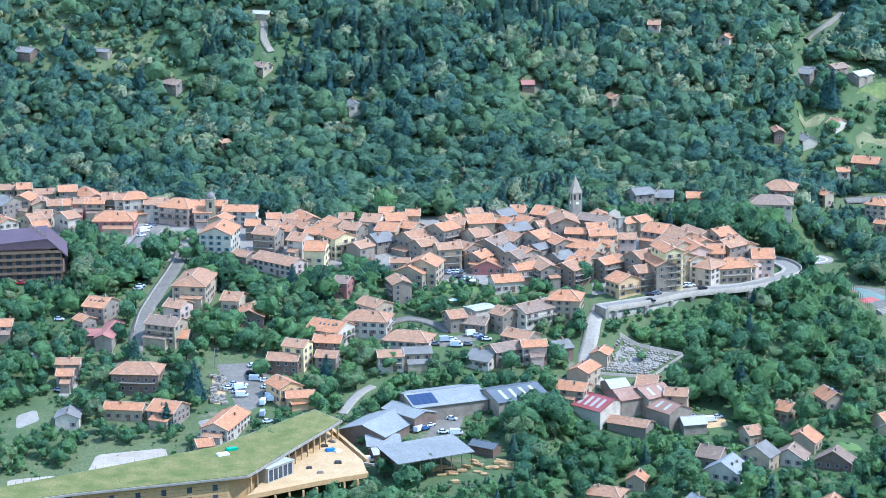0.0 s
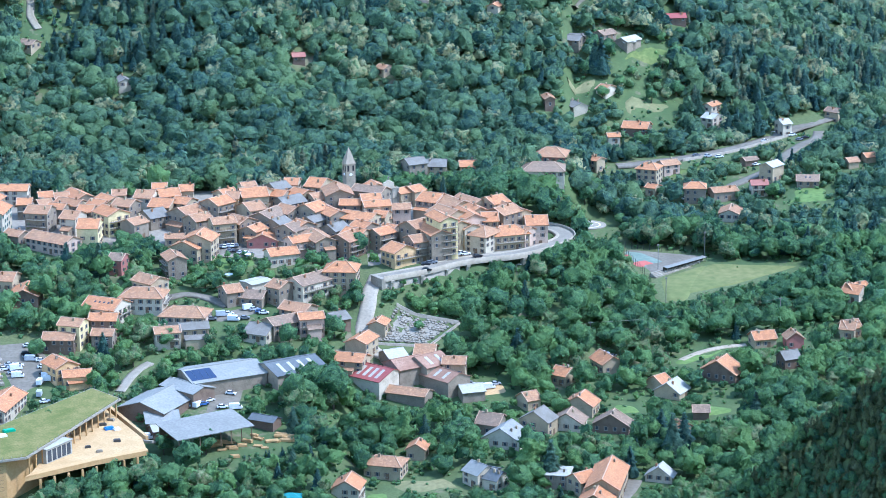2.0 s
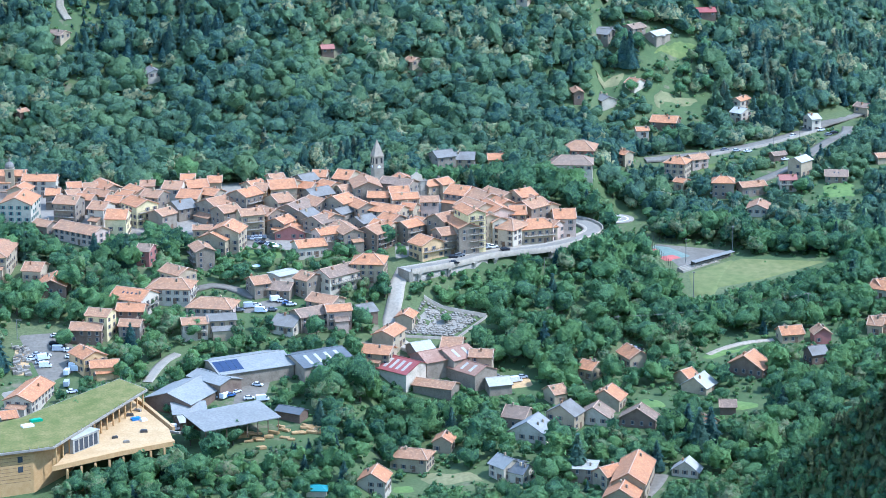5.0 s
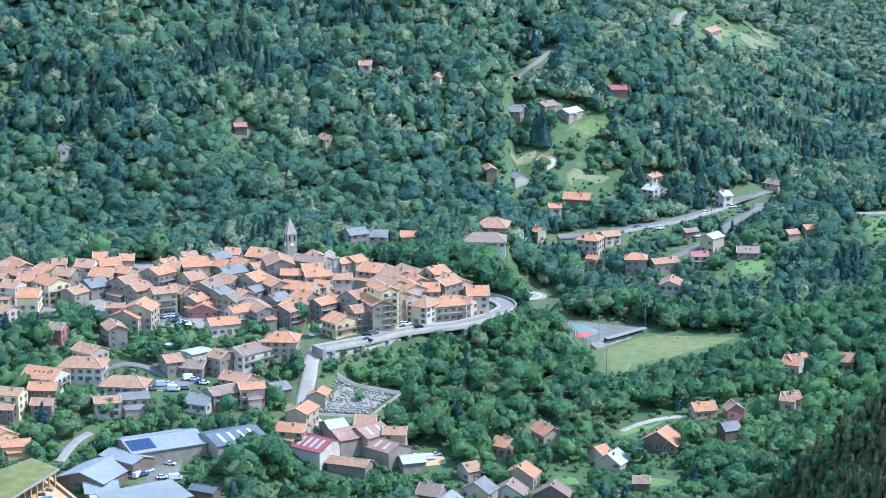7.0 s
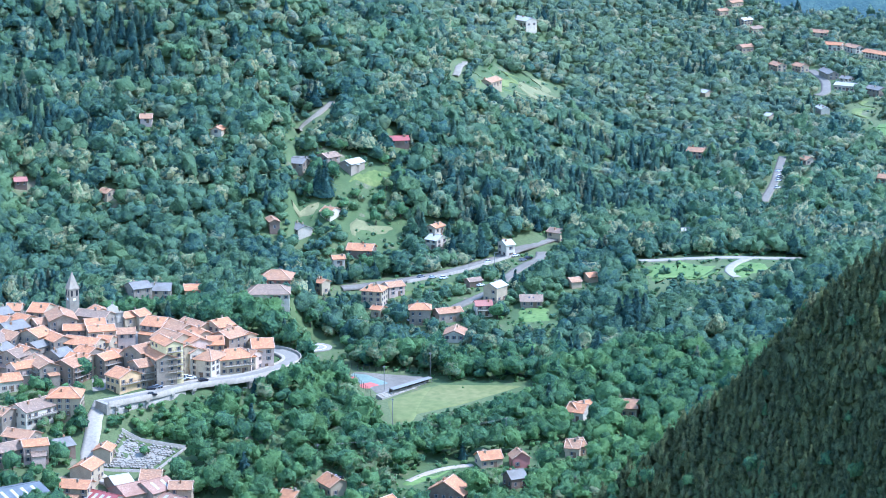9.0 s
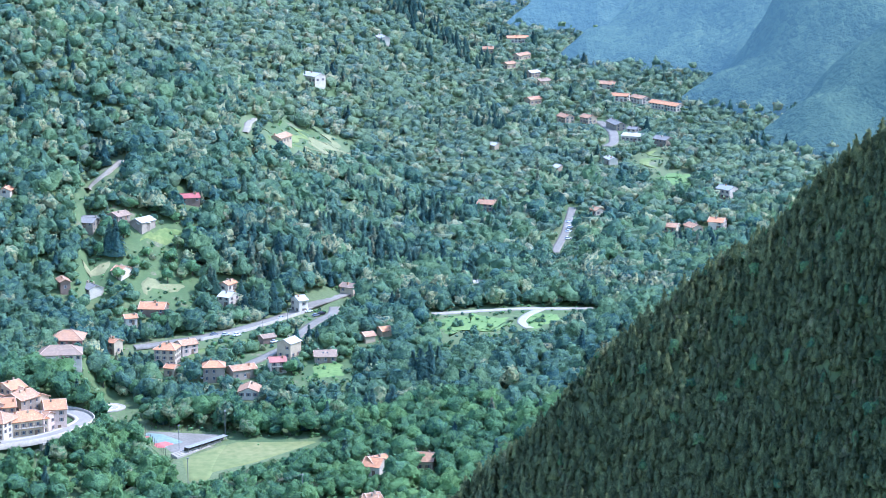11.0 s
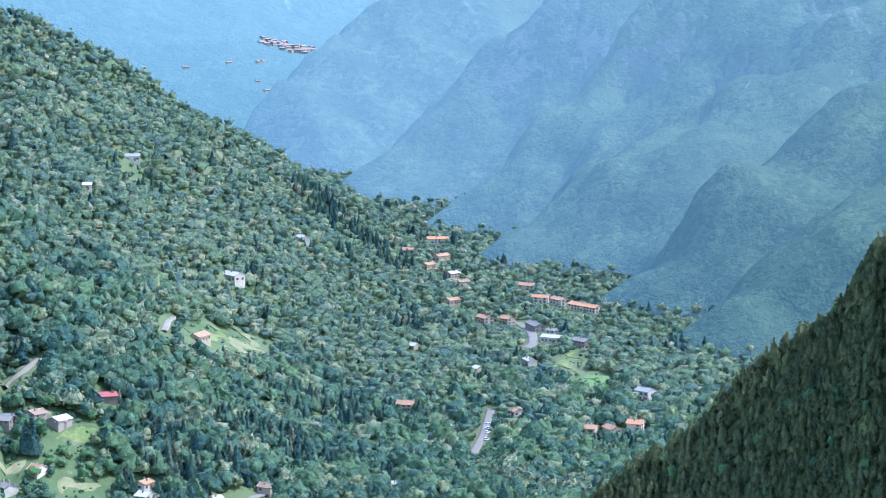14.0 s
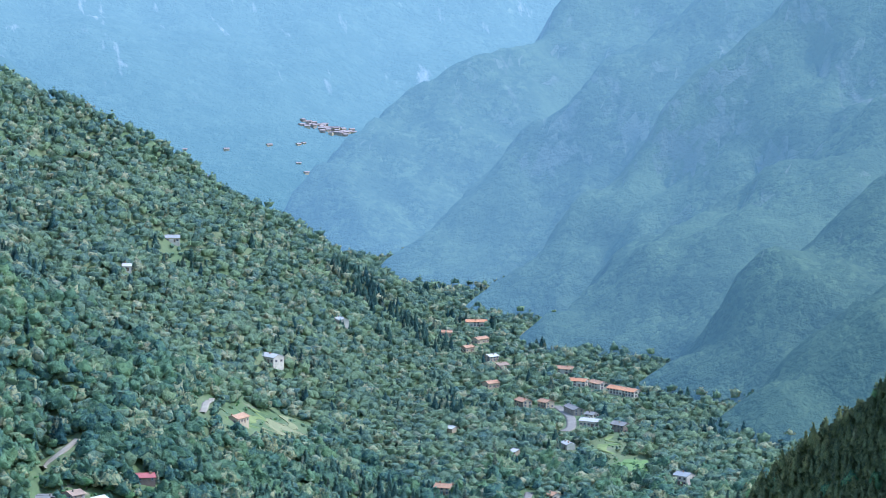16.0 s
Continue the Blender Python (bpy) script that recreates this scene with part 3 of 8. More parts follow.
# ---- houses ----
def window_mesh(name, shutter):
    v, f = join(box(-0.55, -0.02, -0.75, 0.55, 0.10, 0.75), box(-0.45, -0.035, -0.65, 0.45, -0.02, 0.65),
                box(-1.05, -0.09, -0.78, -0.56, -0.02, 0.78), box(0.56, -0.09, -0.78, 1.05, -0.02, 0.78), box(-0.65, -0.16, -0.87, 0.65, 0.0, -0.76))
    me = bpy.data.meshes.new(name)
    me.from_pydata(v, [], f)
    for m in (M["frame"], M["glass"], shutter, M["frame"]):
        me.materials.append(m)
    me.polygons.foreach_set("material_index", [0] * 6 + [1] * 6 + [2] * 12 + [3] * 6)
    return me


WINDOWS = {"brown": window_mesh("window", M["shutter"]), "green": window_mesh("window", M["shutter_green"]), "pale": window_mesh("window", M["white"])}
ROOF_WORDS = {"O": "bright orange tile roof", "T": "weathered terracotta tile roof", "B": "brown tile roof", "G": "grey slate roof", "P": "pale metal roof",
              "W": "whitish sheet roof", "R": "red sheet roof", "rust": "rusty sheet roof", "metal_blue": "blue-grey metal roof", "metal_red": "red metal roof",
              "metal_grey": "grey metal roof", "far_roof": "haze-paled red tile roof", "turquoise": "turquoise roof"}
WALL_WORDS = {"c": "cream plastered", "w": "white plastered", "g": "grey plastered", "y": "yellow plastered", "o": "ochre plastered", "p": "pink plastered",
              "r": "dark red", "d": "dark timber-clad"}
RNG = random.Random(7)


def chimney_piece(x, y, z):
    return join(box(x - 0.35, y - 0.35, z - 1.2, x + 0.35, y + 0.35, z + 0.9), box(x - 0.45, y - 0.45, z + 0.9, x + 0.45, y + 0.45, z + 1.02),
                box(x - 0.25, y - 0.25, z + 1.02, x + 0.25, y + 0.25, z + 1.25))


def house(x, y, yaw, L, W, h, roof="O", wall="c", hip=0.0, rise=None, shutters="brown", balcony=0, where="in the village", name="house", windows=True, low=None, over=0.6, skylights=0, clearance=None, strips=0, panels=0):
    """A house with its ridge along its own x. h: eaves over the ground; hip: how far the ridge is drawn in at each end."""
    rng = RNG
    if "slope" in where:
        h *= 0.8
    if "valley road" in where:
        L, W, h, hip = L * 0.86, W * 0.86, h * 0.92, hip * 0.86
    z0 = float(ground(x, y)) if low is None else low
    rise = W * 0.21 if rise is None else rise
    storeys = max(1, int(round(h / 3.0)))
    home = empty(name, pose(x, y, z0, 0, 0, yaw), "%s house with %s %s" % (WALL_WORDS[wall], ROOF_WORDS[roof], where), "house", "houses " + where)
    clear(x, y, 0.42 * max(L, W) + 0.6 if clearance is None else clearance, (0.45 if "behind" in where or "road" in where else 0.95 if "slope" in where else 0.22) * h)
    a, b, t = L / 2, W / 2, h + rise
    # walls, sunk into the slope
    d = -6.0
    if hip:
        wv, wf = box(-a, -b, d, a, b, h)
    else:
        wv = [(s * a, p, q) for s in (-1, 1) for p, q in ((-b, d), (b, d), (b, h), (0, t), (-b, h))]
        wf = [(0, 4, 3, 2, 1), (5, 6, 7, 8, 9), (0, 5, 9, 4), (1, 2, 7, 6), (4, 9, 8, 3), (3, 8, 7, 2), (0, 1, 6, 5)]
    link("wall", wv, wf, M[wall], home)
    # roof with eaves
    k = rise / b
    o, th = over, 0.22
    e = h - k * o + 0.24
    top = t + 0.24
    A, Bq = a + (o * 0.7 if not hip else o), b + o
    c = A - hip if hip else A
    c = max(c, 0.02)
    pieces = [slab([(-A, -Bq, e), (A, -Bq, e), (c, 0, top), (-c, 0, top)], th), slab([(A, Bq, e), (-A, Bq, e), (-c, 0, top), (c, 0, top)], th)]
    if hip:
        pieces += [slab([(A, -Bq, e), (A, Bq, e), (c, 0.01, top), (c, -0.01, top)], th), slab([(-A, Bq, e), (-A, -Bq, e), (-c, -0.01, top), (-c, 0.01, top)], th)]
    rf = link("roof", *join(*pieces), M[roof], home)
    caps = [box(-c, -0.16, top - 0.1, c, 0.16, top + 0.12)]
    if roof in "OTB":
        for sx in (-1, 1):
            for sy in (-1, 1):
                # hip tiles run to the corners, verge tiles along the gable ends
                x0_, x1_ = (A, c) if hip else (A, A)
                q0, q1 = Vector((sx * x0_, sy * Bq, e)), Vector((sx * x1_, 0, top))
                side_ = Vector((0, 0, 1)).cross(q1 - q0).normalized() * 0.13
                caps.append(slab([tuple(v_ + Vector((0, 0, 0.1))) for v_ in (q0 - side_, q0 + side_, q1 + side_, q1 - side_)], 0.16))
    link("ridge", *join(*caps), M["ridge_tile"] if roof in "OTB" else M[roof], rf)
    # chimneys and skylights
    for i in range(rng.choice((1, 1, 2)) if windows else 0):
        px, py = rng.uniform(-0.7, 0.7) * c, rng.uniform(-0.5, 0.5) * b
        link("chimney", *chimney_piece(px, py, top - k * abs(py)), M[rng.choice("gcT")], rf)
    for i in range(skylights):
        px, py = (i - (skylights - 1) / 2) * 2.0, -0.45 * b
        zz = top - k * abs(py)
        g = 0.5 * k
        link("skylight", *slab([(px - 0.4, py - 0.5, zz - g + 0.08), (px + 0.4, py - 0.5, zz - g + 0.08), (px + 0.4, py + 0.5, zz + g + 0.08), (px - 0.4, py + 0.5, zz + g + 0.08)], 0.1), M["glass"], rf)
    for i in range(strips):
        px, y0, y1 = -0.8 * a + 1.6 * a * (i + 0.5) / strips, -0.85 * b, -0.2 * b
        zt = [top - k * abs(q) + 0.07 for q in (y0, y1)]
        link("roof_light", *slab([(px - 0.7, y0, zt[0]), (px + 0.7, y0, zt[0]), (px + 0.7, y1, zt[1]), (px - 0.7, y1, zt[1])], 0.06), M["metal_white"], rf)
    for i in range(panels):
        px, y0, y1 = -a + 1.6 + 2.6 * i, -0.85 * b, -0.15 * b
        zt = [top - k * abs(q) + 0.09 for q in (y0, y1)]
        link("solar_panel", *slab([(px - 1.25, y0, zt[0]), (px + 1.25, y0, zt[0]), (px + 1.25, y1, zt[1]), (px - 1.25, y1, zt[1])], 0.06), M["panel"], rf)
    if not windows:
        return home
    if "old village" in where and rng.random() < 0.5 and h > 5 and not balcony and not (x > 85 and y < 1178):
        # lean-to on the side that looks over the valley
        turn = min((0, 90, -90, 180), key=lambda q: abs((yaw + q + 180) % 360 - 180) + rng.uniform(0, 50))
        half, off = (a, b) if turn in (0, 180) else (b, a)
        aw, ad, ah = rng.uniform(0.45, 0.8) * half, rng.uniform(2.2, 3.6), h * rng.uniform(0.35, 0.62)
        u0 = rng.uniform(-1, 1) * (half - aw)
        turned = pose(0, 0, 0, 0, 0, turn)
        link("annex", *box(u0 - aw, -off - ad, -6, u0 + aw, -off + 0.1, ah), M[rng.choice((wall, wall, "g", "c"))], home, at=turned)
        link("annex_roof", *slab([(u0 - aw - 0.3, -off - ad - 0.4, ah - 0.05), (u0 + aw + 0.3, -off - ad - 0.4, ah - 0.05), (u0 + aw + 0.3, -off + 0.05, ah + 0.3 * ad), (u0 - aw - 0.3, -off + 0.05, ah + 0.3 * ad)], 0.2), M[rng.choice((roof, "T", "B"))], home, at=turned)
    if not balcony and "old village" in where and rng.random() < 0.4 and h > 6:
        balcony = 1
    # windows and balconies on the open sides
    me = WINDOWS[shutters]
    for side, (nx, ny, half, off) in enumerate(((0, -1, a, b), (1, 0, b, a), (-1, 0, b, a), (0, 1, a, b))):
        turn = math.degrees(math.atan2(nx, -ny))
        face = math.cos(radians(yaw + turn))  # 1: looks down the valley side
        if face < 0.12 - 0.35 * (nx > 0):
            continue
        n = max(1, int(2 * half / 3.1))
        for s in range(storeys):
            for i in range(n):
                if rng.random() < 0.22:
                    continue
                u = (i + 0.5) / n * 2 * half - half
                m = pose(0, 0, 0, 0, 0, turn) @ Matrix.Translation((u, -off, 1.65 + s * (h - 0.3) / storeys))
                ob = shared("window", me, home, m)
        if balcony and side == balcony - 1:
            for s in range(1, storeys):
                zz = 0.55 + s * (h - 0.3) / storeys
                bl = 0.86 * half
                floor_ = link("balcony", *box(-bl, -off - 1.3, zz - 0.15, bl, -off, zz), M["concrete"], home, at=pose(0, 0, 0, 0, 0, turn))
                pc = [box(-bl, -off - 1.3, zz + 0.95, bl, -off - 1.22, zz + 1.05), box(-bl, -off - 1.3, zz + 0.45, bl, -off - 1.25, zz + 0.5)]
                nn = int(bl * 2 / 1.1)
                pc += [box(-bl + j * 2 * bl / nn - 0.04, -off - 1.28, zz, -bl + j * 2 * bl / nn + 0.04, -off - 1.22, zz + 0.95) for j in range(nn + 1)]
                link("railing", *join(*pc), M["rail" if s % 2 else "wood"], floor_)
    ob = link("door", *join(box(-0.6, -0.08, -0.1, 0.6, 0.05, 2.1), box(-0.72, -0.05, -0.1, -0.6, 0.05, 2.2), box(0.6, -0.05, -0.1, 0.72, 0.05, 2.2), box(-0.72, -0.05, 2.1, 0.72, 0.05, 2.22)), M["wood"], home)
    ob.matrix_basis = Matrix.Translation((0.3 * a, -b - 0.02, 0))
    return home


# old village, the houses below it, the valley and the slopes
house(-204.9, 1299.7, -1, 7.5, 8.0, 6.0, "T", "c", where="in the old village")
house(-196.4, 1294.1, 9, 6.6, 9.0, 7.6, "O", "c", where="in the old village")
house(-193.2, 1271.0, 73, 9.7, 10.0, 7.6, "O", "c", where="in the old village")
house(-199.6, 1263.8, -38, 7.8, 14.0, 7.6, "G", "g", where="in the old village")
house(-186.8, 1293.7, 6, 10.0, 8.0, 5.1, "T", "c", where="in the old village")
house(-175.1, 1288.2, 7, 8.4, 9.0, 7.6, "O", "g", where="in the old village")
house(-164.5, 1286.6, -67, 18.3, 10.0, 5.1, "O", "r", where="in the old village")
house(-185.9, 1270.2, -73, 13.4, 9.0, 6.0, "T", "c", where="in the old village")
house(-178.3, 1264.2, 9, 6.2, 9.0, 6.8, "T", "g", where="in the old village")
house(-170.7, 1265.2, 8, 7.2, 9.0, 6.8, "O", "g", where="in the old village")
house(-165.9, 1264.4, -1, 6.0, 8.0, 7.6, "T", "r", where="in the old village")
house(-159.4, 1264.6, -1, 8.8, 9.0, 7.6, "O", "c", where="in the old village")
house(-153.4, 1269.4, -1, 6.3, 10.0, 8.5, "T", "g", where="in the old village")
house(-146.8, 1261.8, -1, 6.0, 9.0, 10.2, "T", "w", where="in the old village")
house(-141.7, 1262.3, 15, 11.2, 11.0, 10.6, "O", "w", hip=4.4, where="in the old village")
house(-130.8, 1259.9, -1, 10.6, 10.0, 8.6, "T", "w", where="in the old village")
house(-119.8, 1256.7, -22, 15.3, 14.0, 8.3, "O", "p", hip=5.6, where="in the old village")
house(-148.0, 1242.2, -1, 18.4, 14.0, 6.2, "O", "r", hip=5.6, where="in the old village")
house(-109.0, 1260.3, -1, 8.3, 9.0, 7.6, "O", "c", where="in the old village")
house(-109.1, 1251.6, -1, 7.7, 9.0, 6.8, "O", "p", where="in the old village")
house(-102.0, 1263.1, -1, 6.0, 8.0, 6.8, "O", "c", where="in the old village")
house(-97.9, 1204.6, 80, 17.2, 14.0, 10.8, "O", "w", shutters="green", where="in the old village")
house(-180.9, 1250.0, -1, 6.7, 12.0, 5.1, "T", "c", where="in the old village")
house(-185.3, 1242.4, 37, 7.2, 10.0, 6.0, "T", "c", where="in the old village")
house(-181.2, 1232.7, 26, 7.1, 10.0, 5.1, "O", "c", where="in the old village")
house(-169.6, 1242.5, 41, 6.7, 11.0, 6.8, "T", "w", where="in the old village")
house(-196.3, 1230.3, -59, 9.1, 10.0, 7.6, "O", "w", where="in the old village")
house(-186.9, 1219.4, -1, 9.6, 8.0, 3.4, "O", "c", where="in the old village")
house(-91.8, 1250.9, -6, 15.1, 9.0, 7.6, "O", "w", where="in the old village")
house(-76.2, 1237.9, 9, 6.1, 8.0, 7.6, "O", "w", where="in the old village")
house(-84.9, 1230.1, -1, 6.1, 9.0, 6.8, "O", "g", where="in the old village")
house(-99.9, 1238.0, 72, 9.2, 9.0, 6.8, "O", "c", where="in the old village")
house(-69.1, 1238.0, 9, 6.1, 9.0, 6.8, "T", "c", where="in the old village")
house(-64.5, 1227.1, -33, 12.4, 9.0, 6.8, "T", "g", where="in the old village")
house(-61.3, 1236.6, -63, 15.1, 9.0, 7.6, "O", "g", where="in the old village")
house(-76.7, 1207.0, -19, 10.2, 11.0, 9.3, "T", "g", balcony=1, where="in the old village")
house(-69.7, 1220.9, -25, 8.0, 8.0, 6.8, "O", "g", where="in the old village")
house(-62.5, 1203.4, -26, 7.6, 11.0, 7.6, "T", "w", where="in the old village")
house(-56.5, 1213.0, -20, 6.7, 9.0, 7.6, "O", "g", balcony=2, where="in the old village")
house(-47.8, 1228.2, -52, 9.9, 9.0, 7.6, "O", "c", where="in the old village")
house(-45.9, 1203.2, -57, 12.8, 11.0, 9.0, "O", "y", balcony=2, where="in the old village")
house(-43.4, 1240.9, -1, 6.0, 8.0, 6.8, "T", "c", where="in the old village")
house(-54.7, 1186.5, -8, 8.9, 13.0, 8.8, "O", "y", where="in the old village")
house(-70.1, 1180.2, -40, 22.5, 11.0, 5.1, "T", "p", where="in the old village")
house(-86.2, 1191.1, -38, 8.5, 8.0, 4.2, "T", "g", where="in the old village")
house(-31.1, 1230.2, -17, 8.2, 11.0, 8.5, "T", "w", where="in the old village")
house(-25.4, 1244.0, -1, 6.1, 8.0, 8.5, "O", "w", where="in the old village")
house(-21.7, 1235.3, 12, 9.3, 11.0, 7.6, "O", "c", where="in the old village")
house(-13.4, 1242.4, -1, 6.0, 9.0, 7.6, "O", "c", where="in the old village")
house(-23.5, 1221.0, -21, 9.7, 12.0, 6.8, "O", "c", where="in the old village")
house(-14.3, 1221.5, -34, 7.9, 9.0, 7.6, "O", "c", where="in the old village")
house(-28.0, 1210.2, 32, 9.6, 12.0, 5.2, "G", "g", balcony=2, where="in the old village")
house(-12.5, 1206.9, 42, 12.3, 14.0, 6.8, "T", "g", where="in the old village")
house(-18.5, 1183.6, -1, 8.1, 6.0, 3.4, "T", "c", where="in the old village")
house(-11.8, 1164.7, 66, 14.8, 13.0, 6.0, "O", "c", balcony=2, where="in the old village")
house(-7.6, 1165.4, 73, 12.2, 13.0, 8.5, "O", "c", where="in the old village")
house(-18.5, 1146.6, -75, 11.7, 8.0, 7.6, "T", "g", where="in the old village")
house(0.3, 1209.8, 44, 10.5, 11.0, 10.2, "O", "g", where="in the old village")
house(7.5, 1218.0, -13, 6.0, 10.0, 10.2, "T", "o", where="in the old village")
house(16.0, 1221.6, 10, 11.5, 13.0, 10.2, "O", "c", where="in the old village")
house(13.8, 1235.0, 19, 6.5, 8.0, 10.2, "T", "c", where="in the old village")
house(19.7, 1224.8, -42, 6.7, 10.0, 10.2, "O", "c", where="in the old village")
house(14.9, 1205.7, 30, 8.1, 12.0, 8.5, "T", "c", where="in the old village")
house(2.0, 1182.6, 16, 10.2, 9.0, 9.9, "T", "c", balcony=1, where="in the old village")
house(27.4, 1238.5, 32, 8.2, 10.0, 8.5, "G", "g", where="in the old village")
house(34.3, 1244.6, -12, 6.2, 10.0, 8.5, "O", "c", where="in the old village")
house(46.0, 1241.0, -27, 7.8, 13.0, 8.5, "O", "c", where="in the old village")
house(28.4, 1225.5, -31, 6.6, 9.0, 8.5, "O", "g", where="in the old village")
house(31.9, 1217.2, 33, 11.5, 11.0, 7.6, "G", "g", where="in the old village")
house(37.7, 1225.8, -50, 8.7, 10.0, 8.5, "O", "c", where="in the old village")
house(45.6, 1222.3, 25, 9.6, 10.0, 7.6, "T", "c", where="in the old village")
house(22.0, 1196.9, 58, 14.5, 12.0, 7.6, "B", "g", where="in the old village")
house(31.6, 1202.6, -49, 9.9, 11.0, 7.6, "T", "g", where="in the old village")
house(41.3, 1199.5, 47, 9.8, 12.0, 9.3, "O", "g", where="in the old village")
house(49.3, 1196.3, -64, 16.4, 9.0, 8.5, "O", "g", where="in the old village")
house(26.2, 1186.8, 47, 8.1, 9.0, 7.6, "G", "g", where="in the old village")
house(31.4, 1177.2, 46, 8.2, 11.0, 7.6, "B", "g", where="in the old village")
house(36.4, 1181.1, -57, 7.3, 10.0, 7.6, "O", "g", where="in the old village")
house(41.6, 1191.3, 46, 8.4, 8.0, 6.8, "G", "g", where="in the old village")
house(50.4, 1178.3, 41, 9.0, 10.0, 6.8, "G", "g", where="in the old village")
house(15.4, 1182.8, 52, 8.8, 9.0, 6.0, "O", "g", where="in the old village")
house(19.4, 1179.3, 84, 11.0, 13.0, 3.0, "O", "r", where="in the old village")
house(34.8, 1164.1, 24, 11.2, 9.0, 6.8, "O", "p", where="in the old village")
house(42.8, 1164.0, -72, 17.6, 9.0, 7.6, "T", "g", where="in the old village")
house(54.1, 1162.1, 52, 12.1, 12.0, 7.6, "T", "d", balcony=1, where="in the old village")
house(59.0, 1167.7, -38, 10.0, 10.0, 7.6, "O", "c", where="in the old village")
house(61.8, 1190.1, -33, 15.8, 11.0, 7.6, "O", "c", where="in the old village")
house(71.2, 1237.1, -72, 8.3, 9.0, 7.6, "O", "c", where="in the old village")
house(67.4, 1208.8, 6, 8.5, 9.0, 10.2, "O", "c", where="in the old village")
house(58.7, 1207.6, -8, 9.0, 8.0, 8.5, "O", "g", where="in the old village")
house(69.5, 1202.0, 9, 11.6, 8.0, 9.3, "O", "c", where="in the old village")
house(71.5, 1194.5, -23, 6.0, 9.0, 6.8, "O", "c", where="in the old village")
house(80.6, 1202.0, -1, 7.7, 8.0, 7.6, "T", "p", where="in the old village")
house(95.6, 1213.6, -34, 9.8, 13.0, 7.6, "O", "p", where="in the old village")
house(69.4, 1168.1, 39, 9.1, 9.0, 7.6, "O", "g", where="in the old village")
house(74.4, 1175.0, -45, 7.1, 9.0, 6.8, "O", "g", where="in the old village")
house(76.0, 1150.9, -56, 9.3, 12.0, 6.4, "O", "o", balcony=2, where="in the old village")
house(83.9, 1155.8, 22, 7.4, 10.0, 9.0, "T", "g", balcony=1, where="in the old village")
house(84.5, 1167.7, 37, 9.6, 11.0, 10.2, "T", "g", where="in the old village")
house(90.6, 1160.9, -73, 22.8, 9.0, 11.7, "O", "g", where="in the old village")
house(94.8, 1158.7, -70, 14.9, 8.0, 17.8, "O", "y", balcony=2, where="in the old village")
house(102.5, 1169.0, -66, 6.6, 9.0, 10.9, "O", "c", where="in the old village")
house(107.4, 1170.2, -65, 6.7, 8.0, 9.7, "T", "w", where="in the old village")
house(99.5, 1183.2, -59, 14.5, 12.0, 10.2, "T", "c", where="in the old village")
house(107.6, 1181.7, -72, 17.3, 11.0, 9.3, "O", "p", where="in the old village")
house(112.2, 1170.2, -37, 14.0, 14.0, 7.8, "T", "w", hip=5.6, where="in the old village")
house(124.3, 1174.4, 14, 16.0, 13.0, 6.7, "O", "c", hip=5.2, where="in the old village")
house(117.3, 1180.9, -1, 6.8, 12.0, 8.5, "O", "c", where="in the old village")
house(124.2, 1188.2, 42, 12.0, 11.0, 8.5, "T", "g", where="in the old village")
house(131.7, 1174.8, -42, 7.5, 9.0, 6.8, "T", "p", balcony=1, where="in the old village")
house(137.6, 1181.3, -1, 9.2, 13.0, 9.1, "O", "p", where="in the old village")
house(121.7, 1206.9, 35, 9.0, 11.0, 7.6, "O", "c", where="in the old village")
house(128.9, 1195.7, -64, 16.3, 9.0, 6.8, "T", "c", where="in the old village")
house(112.0, 1211.1, -58, 15.2, 9.0, 6.8, "T", "c", where="in the old village")
house(103.9, 1206.0, -64, 16.7, 11.0, 7.6, "T", "c", where="in the old village")
house(88.2, 1232.5, 39, 6.9, 9.0, 6.8, "O", "c", where="in the old village")
house(82.2, 1230.0, 34, 6.0, 8.0, 6.8, "O", "c", where="in the old village")
house(-39.8, 1220.3, -30, 8.9, 10.0, 7.6, "T", "g", where="in the old village")
house(-36.0, 1195.1, 45, 8.5, 9.0, 6.8, "T", "g", where="in the old village")
house(-8.3, 1192.3, 34, 8.9, 10.0, 8.5, "T", "g", where="in the old village")
house(4.1, 1229.4, 35, 7.4, 10.0, 8.5, "O", "c", where="in the old village")
house(10.1, 1190.1, -49, 9.6, 10.0, 7.6, "T", "g", where="in the old village")
house(-51.9, 1224.2, -35, 7.9, 9.0, 6.8, "O", "g", where="in the old village")
house(-76.4, 1227.2, 21, 6.0, 9.0, 6.8, "T", "g", where="in the old village")
house(63.0, 1180.3, -46, 8.6, 9.0, 6.8, "O", "g", where="in the old village")
house(111.6, 1195.6, -68, 13.5, 10.0, 7.6, "O", "c", where="in the old village")
house(88.8, 1176.4, 55, 9.6, 9.0, 7.6, "O", "g", where="in the old village")
house(91.6, 1274.7, 21, 9.2, 10.0, 8.3, "G", "g", balcony=2, where="behind the old village")
house(103.0, 1282.7, -9, 8.9, 11.0, 4.8, "G", "c", where="behind the old village")
house(117.9, 1287.3, -1, 7.9, 9.0, 3.0, "O", "o", where="behind the old village")
house(152.3, 1276.4, -8, 19.4, 14.0, 3.0, "B", "w", hip=5.6, where="behind the old village")
house(159.7, 1306.7, -15, 15.0, 15.0, 3.0, "T", "r", hip=6.0, where="behind the old village")
house(-103.9, 1145.7, 82, 24.2, 14.0, 8.8, "T", "c", hip=5.6, where="below the old village")
house(-109.6, 1128.0, -27, 8.2, 10.0, 5.1, "T", "p", where="below the old village")
house(-112.5, 1106.3, -24, 13.6, 11.0, 7.9, "B", "c", where="below the old village")
